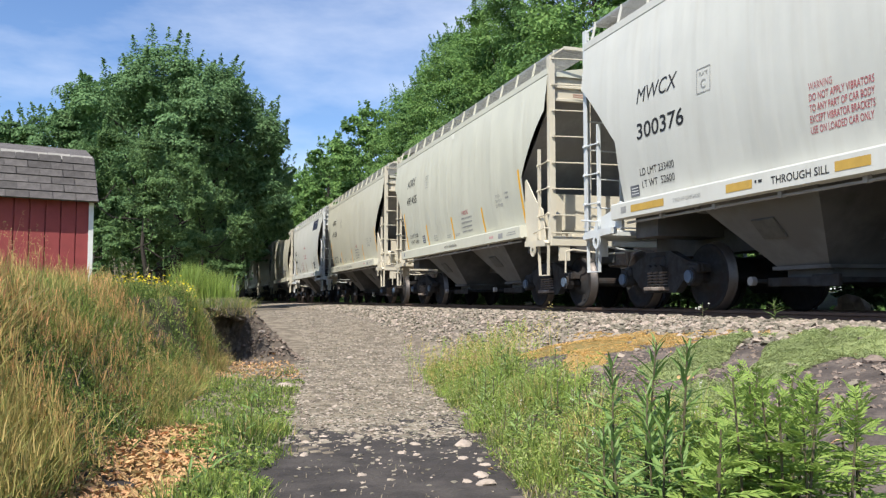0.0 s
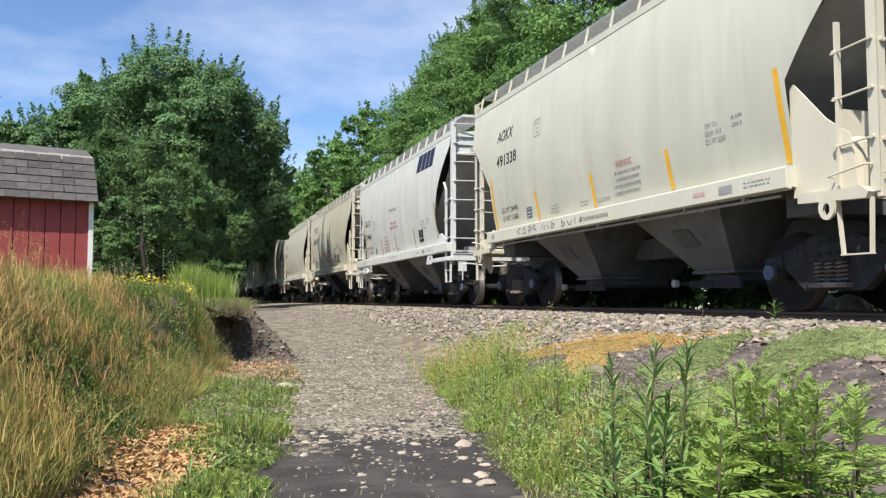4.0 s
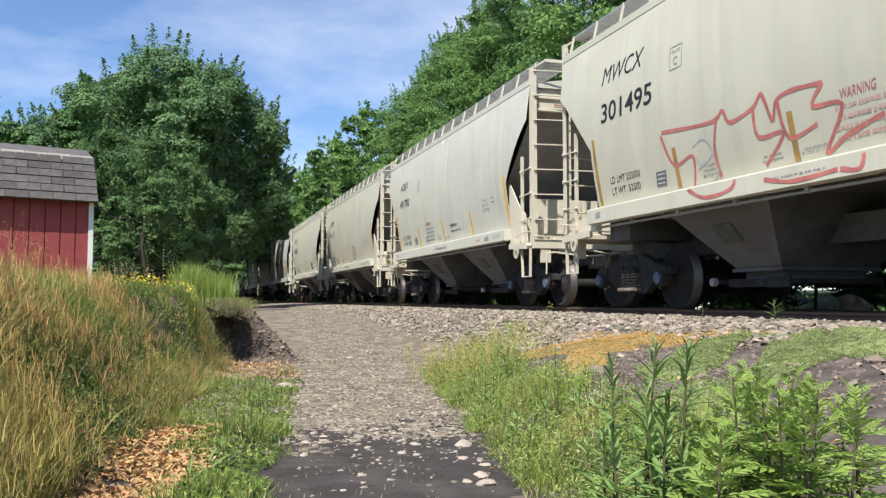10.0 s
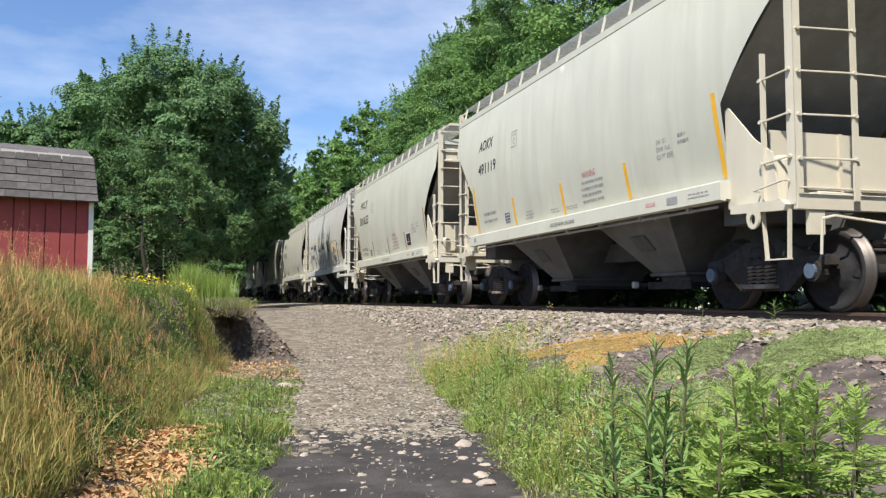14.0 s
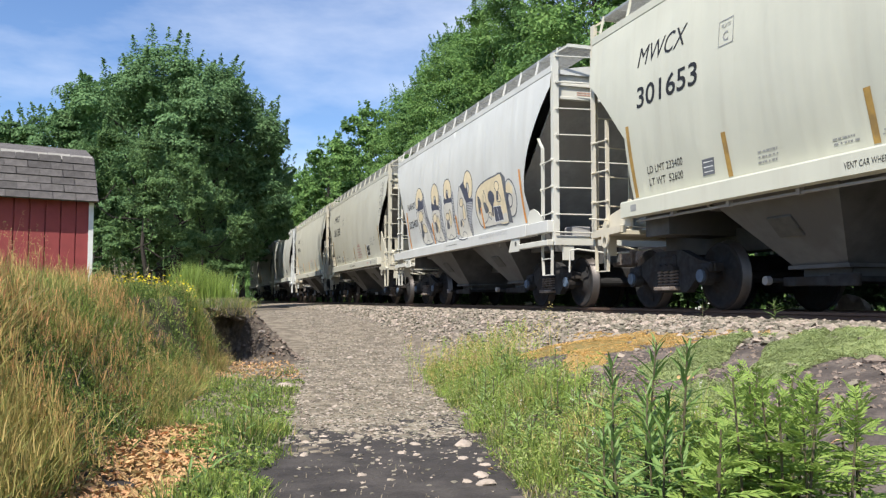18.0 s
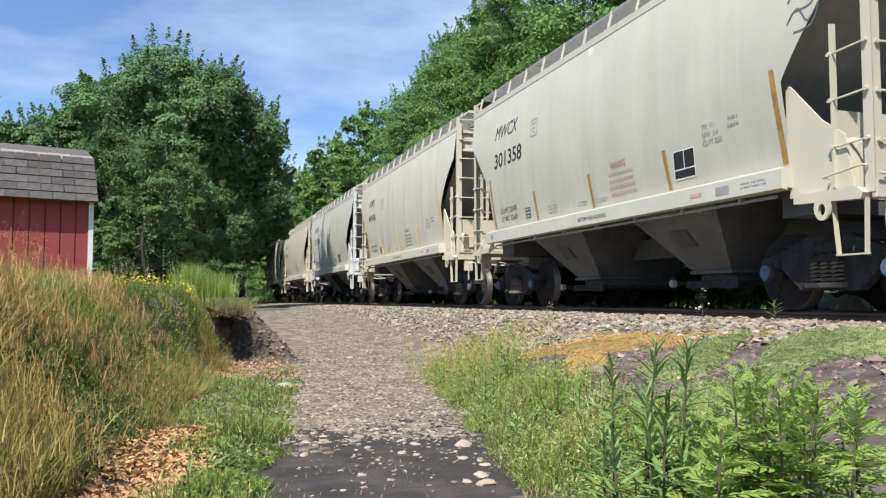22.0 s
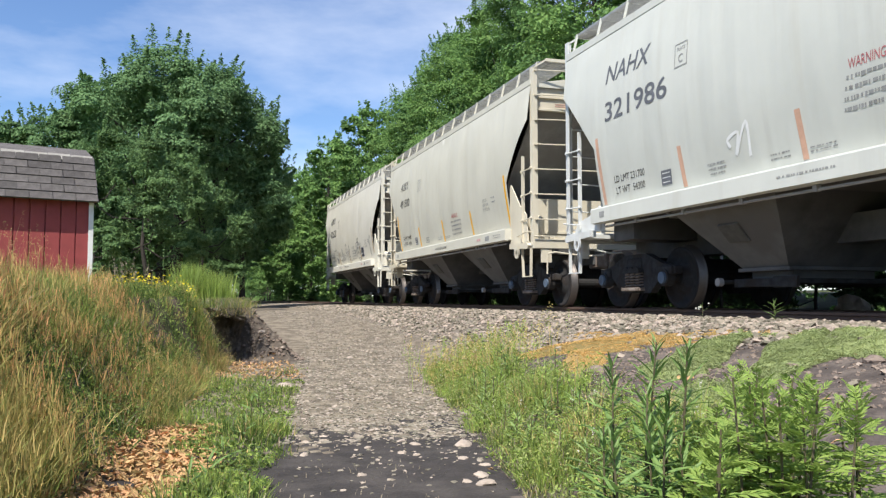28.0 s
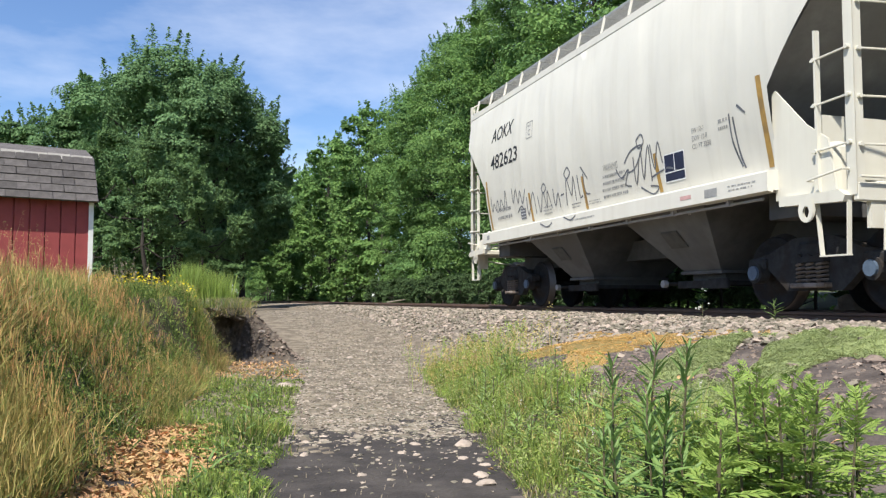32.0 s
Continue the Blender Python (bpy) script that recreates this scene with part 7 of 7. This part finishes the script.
blades("dry_mat", np.stack([x, y, height(x, y)], 1), 0.055, 0.004, [M["dead"], M["olive"], M["grass_dark"]], "matted dry stalks along the path's edge", "grass", 59, 1.6)
# little shoots in the damp soil
n = 140
y = 3.5 + 1.6 * g.random(n)
x = path_left(y) + 1.1 * g.random(n)
blades("soil_shoots", np.stack([x, y, height(x, y)], 1), 0.028, 0.005, [M["dead"], M["pebble"]], "small pale shoots in the damp soil", "weeds", 60, 0.8)

# creeping mats on the mound
M["mat_green"] = material("creeping_green", (0.275, 0.325, 0.135), 0.7, 0, 0.3, 4, 0, island=0.15, translucent=0.25)
M["mat_orange"] = material("creeping_orange", (0.58, 0.375, 0.13), 0.7, 0, 0.35, 5, 0, island=0.35, translucent=0.2)


def mat_patch(name, cx, cy, rx, ry, turn, n, mat, label, seed, thick=0.09):
    g = np.random.default_rng(seed)
    a, r = g.uniform(0, 2 * math.pi, n), np.sqrt(g.random(n))
    k = 1 + 0.16 * np.sin(3 * a + seed) + 0.10 * np.sin(7 * a + 2 * seed) + 0.06 * np.sin(13 * a)
    u, v = rx * r * k * np.cos(a), ry * r * k * np.sin(a)
    c, s = math.cos(radians(turn)), math.sin(radians(turn))
    x, y = cx + c * u - s * v, cy + s * u + c * v
    lift = thick * np.sqrt(np.clip(1 - r ** 4, 0, 1)) * (0.62 + 0.30 * wobble(x, y, 5, seed) + 0.24 * wobble(x, y, 17, seed + 1))
    p = np.stack([x, y, height(x, y) + lift * g.uniform(0.6, 1.05, n)], 1)
    bare = "orange" in name
    if bare:
        p = p[wobble(x, y, 7.0, seed) + 0.5 * wobble(x, y, 19.0, seed + 3) + 0.25 * g.normal(size=n) < 0.62]
    me = leaf_mesh(name, p, 0.013, mat, 2.2, 0.6, seed)
    if bare:
        me.materials.append(M["sorrel_stalk"])
    # the cushion under the leaves
    A, R = np.meshgrid(np.linspace(0, 2 * math.pi, 48, endpoint=False), np.linspace(0.02, 0.97, 14))
    K = 1 + 0.16 * np.sin(3 * A + seed) + 0.10 * np.sin(7 * A + 2 * seed) + 0.06 * np.sin(13 * A)
    U, V = rx * R * K * np.cos(A), ry * R * K * np.sin(A)
    X, Y = cx + c * U - s * V, cy + s * U + c * V
    Z = height(X, Y) + thick * np.sqrt(np.clip(1 - R ** 4, 0, 1)) * (0.62 + 0.30 * wobble(X, Y, 5, seed) + 0.24 * wobble(X, Y, 17, seed + 1)) * 0.75 - 0.03 * (R > 0.95)
    bm = bmesh.new()
    bm.from_mesh(me)
    vs = [[bm.verts.new((X[i, k], Y[i, k], Z[i, k])) for k in range(48)] for i in range(14)]
    for i in range(13):
        for k in range(48):
            f = bm.faces.new((vs[i][k], vs[i + 1][k], vs[i + 1][(k + 1) % 48], vs[i][(k + 1) % 48]))
            f.smooth, f.material_index = True, int(bare)
    bm.to_mesh(me)
    bm.free()
    return tagged(new(name, me), label, "ground cover", kind="stuff")


mat_patch("creeping_plant", 4.06, 5.78, 0.25, 0.92, -52, 30000, M["mat_green"], "pale green creeping plant on the mound", 61, 0.085)
mat_patch("creeping_plant", 4.45, 5.02, 0.31, 0.95, -60, 34000, M["mat_green"], "wide mat of pale green creeping plant beside the ballast", 62, 0.09)
mat_patch("creeping_plant", 4.62, 4.62, 0.30, 0.55, -30, 12000, M["mat_green"], "creeping plant spreading over the mound", 75)
mat_patch("creeping_plant", 4.80, 5.45, 0.14, 0.75, 8, 9000, M["mat_green"], "thin strip of creeping plant beside the ballast", 63, 0.04)
mat_patch("creeping_plant", 3.42, 5.2, 0.26, 0.40, -50, 9000, M["mat_green"], "small creeping plant at the mound's edge", 68)
mat_patch("creeping_plant", 2.85, 4.05, 0.25, 0.3, -30, 8000, M["mat_green"], "small clump of creeping plant on dark soil", 64)
mat_patch("orange_creeper", 3.85, 8.1, 0.34, 1.4, 14, 20000, M["mat_orange"], "orange dried creeping plant beside the ballast", 65, 0.05)
mat_patch("orange_creeper", 4.40, 7.6, 0.18, 1.4, -2, 11000, M["mat_orange"], "orange dried creeping plant along the stones", 66, 0.04)
mat_patch("orange_creeper", 4.84, 5.75, 0.15, 1.45, 11, 12000, M["mat_orange"], "thin orange edge of the creeping plant beside the ballast", 69, 0.03)
mat_patch("orange_creeper", 3.45, 6.7, 0.22, 0.6, -30, 6000, M["mat_orange"], "thin orange edge of the creeping plant", 67, 0.03)
n = 4200
x, y = g.uniform(2.0, 4.9, n), g.uniform(3.2, 7.6, n)
keep = x > edge_x(y) + 0.35
x, y = x[keep], y[keep]
stones("mound_stones", np.stack([x, y, height(x, y)], 1), 0.012, M["stone_brown"], "small brown stones on the dark mound", "gravel", 28)
n = 60
x, y = g.uniform(2.2, 4.6, n), g.uniform(3.0, 7.0, n)
chips("dead_leaves", x, y, 0.028, "dead brown leaf scraps on the mound", 29)


# ---- tall plants near the path ----
def lobed_leaf(seed):
    """A deeply cut leaf, one metre long along +y, to be scaled."""
    g = random.Random(seed)
    bm = bmesh.new()

    def lobe(a, direction, l, w, droop):
        a = Vector(a)
        d = Vector((math.sin(direction), math.cos(direction), 0))
        s = Vector((d.y, -d.x, 0))
        m = a + d * l * 0.45
        v = [bm.verts.new(p) for p in (a, m + s * w + Vector((0, 0, 0.05 * l - droop * 0.4)), a + d * l + Vector((0, 0, -droop)), m - s * w + Vector((0, 0, 0.05 * l - droop * 0.4)))]
        bm.faces.new((v[0], v[1], v[2])); bm.faces.new((v[0], v[2], v[3]))
    for k, (t, l) in enumerate(((0.18, 0.30), (0.36, 0.44), (0.54, 0.46), (0.70, 0.36))):
        for sd in (-1, 1):
            lobe((0, t, -0.10 * t * t), sd * radians(48 - 14 * t + g.uniform(-8, 8)), l * g.uniform(0.9, 1.15), 0.064, 0.10 * l)
    lobe((0, 0.55, -0.03), 0, 0.47, 0.072, 0.10)
    lobe((0, 0.0, 0), 0, 0.75, 0.022, 0.05)
    return bm


def lance_leaf():
    bm = bmesh.new()
    prof = ((0, 0.01), (0.2, 0.055), (0.45, 0.075), (0.75, 0.045), (1.0, 0.003))
    rows = [[bm.verts.new((-w, t, -0.18 * t * t + 0.02)), bm.verts.new((0, t, -0.18 * t * t)), bm.verts.new((w, t, -0.18 * t * t + 0.02))] for t, w in prof]
    for a, b in zip(rows, rows[1:]):
        for j in range(2):
            bm.faces.new((a[j], a[j + 1], b[j + 1], b[j]))
    return bm


M["mugwort"] = material("mugwort_leaf", (0.275, 0.375, 0.090), 0.6, 0, 0.2, 6, 0, translucent=0.35, second=(0.15, 0.265, 0.055), second_scale=5, spec=0.2)
M["weed_leaf"] = material("tall_weed_leaf", (0.190, 0.295, 0.085), 0.55, 0, 0.2, 6, 0, translucent=0.3, second=(0.09, 0.19, 0.04), second_scale=9)
M["stem"] = material("green_stem", (0.10, 0.085, 0.045), 0.7, 0, 0.25, 12, 0)
leaf_data = []
for k in range(3):
    bm = lobed_leaf(k)
    me = bpy.data.meshes.new("leaf"); bm.to_mesh(me); bm.free(); me.materials.append(M["mugwort"]); leaf_data.append(me)
bm = lance_leaf()
lance_data = bpy.data.meshes.new("leaf"); bm.to_mesh(lance_data); bm.free(); lance_data.materials.append(M["weed_leaf"])


def stalk_plant(name, label, category, x, y, top, data, leaf, gap, seed, start=0.2, droop=20, group=""):
    """An upright stem with leaves all round it, smaller and steeper towards the tip."""
    g = random.Random(seed)
    z0 = float(height(x, y))
    tall = top - z0
    base = tagged(empty(name, pose(x, y, z0)), label, category, group)
    lean = (g.uniform(-0.06, 0.06), g.uniform(-0.06, 0.06))
    pts = [Vector((lean[0] * t * t * tall, lean[1] * t * t * tall, tall * t)) for t in (0, 0.35, 0.7, 1.0)]
    bm = bmesh.new()
    limb(bm, pts, 0.006, 0.0025, 6)
    part("stem", bm, M["stem"], base)
    a, h = g.uniform(0, 360), tall * start
    while h < tall * 0.995:
        t = h / tall
        s = leaf * (0.75 + 0.5 * math.sin(math.pi * min(1.0, t * 1.1))) * g.uniform(0.8, 1.15) * (1.0 if t < 0.85 else 1.0 - 2.5 * (t - 0.85))
        rise = -droop + 45 * t + (25 if t > 0.85 else 0) + g.uniform(-12, 12)
        o = new("leaf", data[g.randrange(len(data))])
        o.parent = base
        o.matrix_basis = Matrix.Translation((lean[0] * t * t * tall, lean[1] * t * t * tall, h)) @ pose(0, 0, 0, 0, 0, a) @ pose(0, 0, 0, rise, g.uniform(-15, 15), 0) @ Matrix.Scale(s, 4)
        a += 137.5 + g.uniform(-15, 15)
        h += gap * (1.1 - 0.6 * t)
    return base


gm2 = random.Random(12)
for k in range(34):
    # a stand that is tallest in its middle and falls off towards the path
    u = gm2.uniform(0.0, 1.0)
    y = gm2.uniform(1.62, 2.12)
    x = y * (0.665 + 0.30 * u)
    crest = -0.065 - 0.16 * smooth(0.35, 0.0, u) - 0.05 * smooth(0.85, 1.0, u)
    stalk_plant("mugwort_plant", "bright green mugwort with deeply cut leaves", "plant", x, y, float(crest) * y / 2.0 - (gm2.uniform(0.0, 0.05) if k % 2 else gm2.uniform(0.04, 0.20)), leaf_data, 0.105, 0.022, 100 + k, 0.34, 14,
                "mugwort stand beside the path")
for k, (x, y, top) in enumerate(((1.30, 2.18, 0.015), (1.375, 2.10, 0.005), (1.24, 2.24, -0.05), (1.22, 2.04, -0.13), (1.16, 2.15, -0.23), (1.15, 1.84, -0.18), (1.06, 1.86, -0.21), (1.33, 2.12, -0.13), (1.20, 1.95, -0.2), (1.27, 1.9, -0.24))):
    stalk_plant("tall_weed", "tall dark green weed with narrow leaves", "plant", x, y, top, [lance_data], 0.12, 0.017, 140 + k, 0.12, 5, "tall weeds beside the path")
gv = random.Random(8)
M["pale_leaf"] = material("pale_weed_leaf", (0.30, 0.40, 0.15), 0.6, 0, 0.2, 6, 0, translucent=0.3, second=(0.20, 0.32, 0.08), second_scale=4)
bm = lance_leaf()
pale_data = bpy.data.meshes.new("leaf"); bm.to_mesh(pale_data); bm.free(); pale_data.materials.append(M["pale_leaf"])
for k in range(64):
    y = gv.uniform(2.6, 8.2)
    x = float(edge_x(y)) + gv.uniform(0.08, 0.75)
    kind = k % 3
    stalk_plant("verge_weed", ("green leafy weed on the path's verge", "pale grey-green weed on the path's verge", "slender green weed on the path's verge")[kind], "plant", x, y,
                float(height(x, y)) + gv.uniform(0.12, 0.30), [lance_data if kind == 0 else pale_data], gv.uniform(0.06, 0.11), 0.014, 160 + k, 0.05, 0, "weeds on the verge")
for k, (x, y) in enumerate(((0.52, 7.03), (0.55, 6.3), (0.40, 6.0), (0.02, 4.3), (0.12, 4.7), (0.62, 7.6), (0.75, 8.4), (0.22, 5.2))):
    stalk_plant("dock_plant", "broad-leaved pale green dock beside the path", "plant", x, y, float(height(x, y)) + 0.16, [lance_data], 0.13, 0.02, 180 + k, 0.02, 0)
stalk_plant("ballast_weed", "small green weed growing in the ballast", "plant", 6.0, 7.3, float(height(6.0, 7.3)) + 0.22, [lance_data], 0.12, 0.018, 190, 0.1, -10)
lily = stalk_plant("white_flower_plant", "small plant with white blooms on the ballast", "plant", 6.0, 8.6, float(height(6.0, 8.6)) + 0.2, [lance_data], 0.08, 0.05, 191, 0.1, -10)
gg = random.Random(4)
for k in range(5):
    bm = bmesh.new()
    bmesh.ops.create_icosphere(bm, subdivisions=1, radius=0.013)
    o = part("bloom", bm, M["white_bloom"], lily, "small white bloom")
    o.location = (gg.uniform(-0.16, 0.16), gg.uniform(-0.1, 0.1), gg.uniform(0.12, 0.24))


motions()
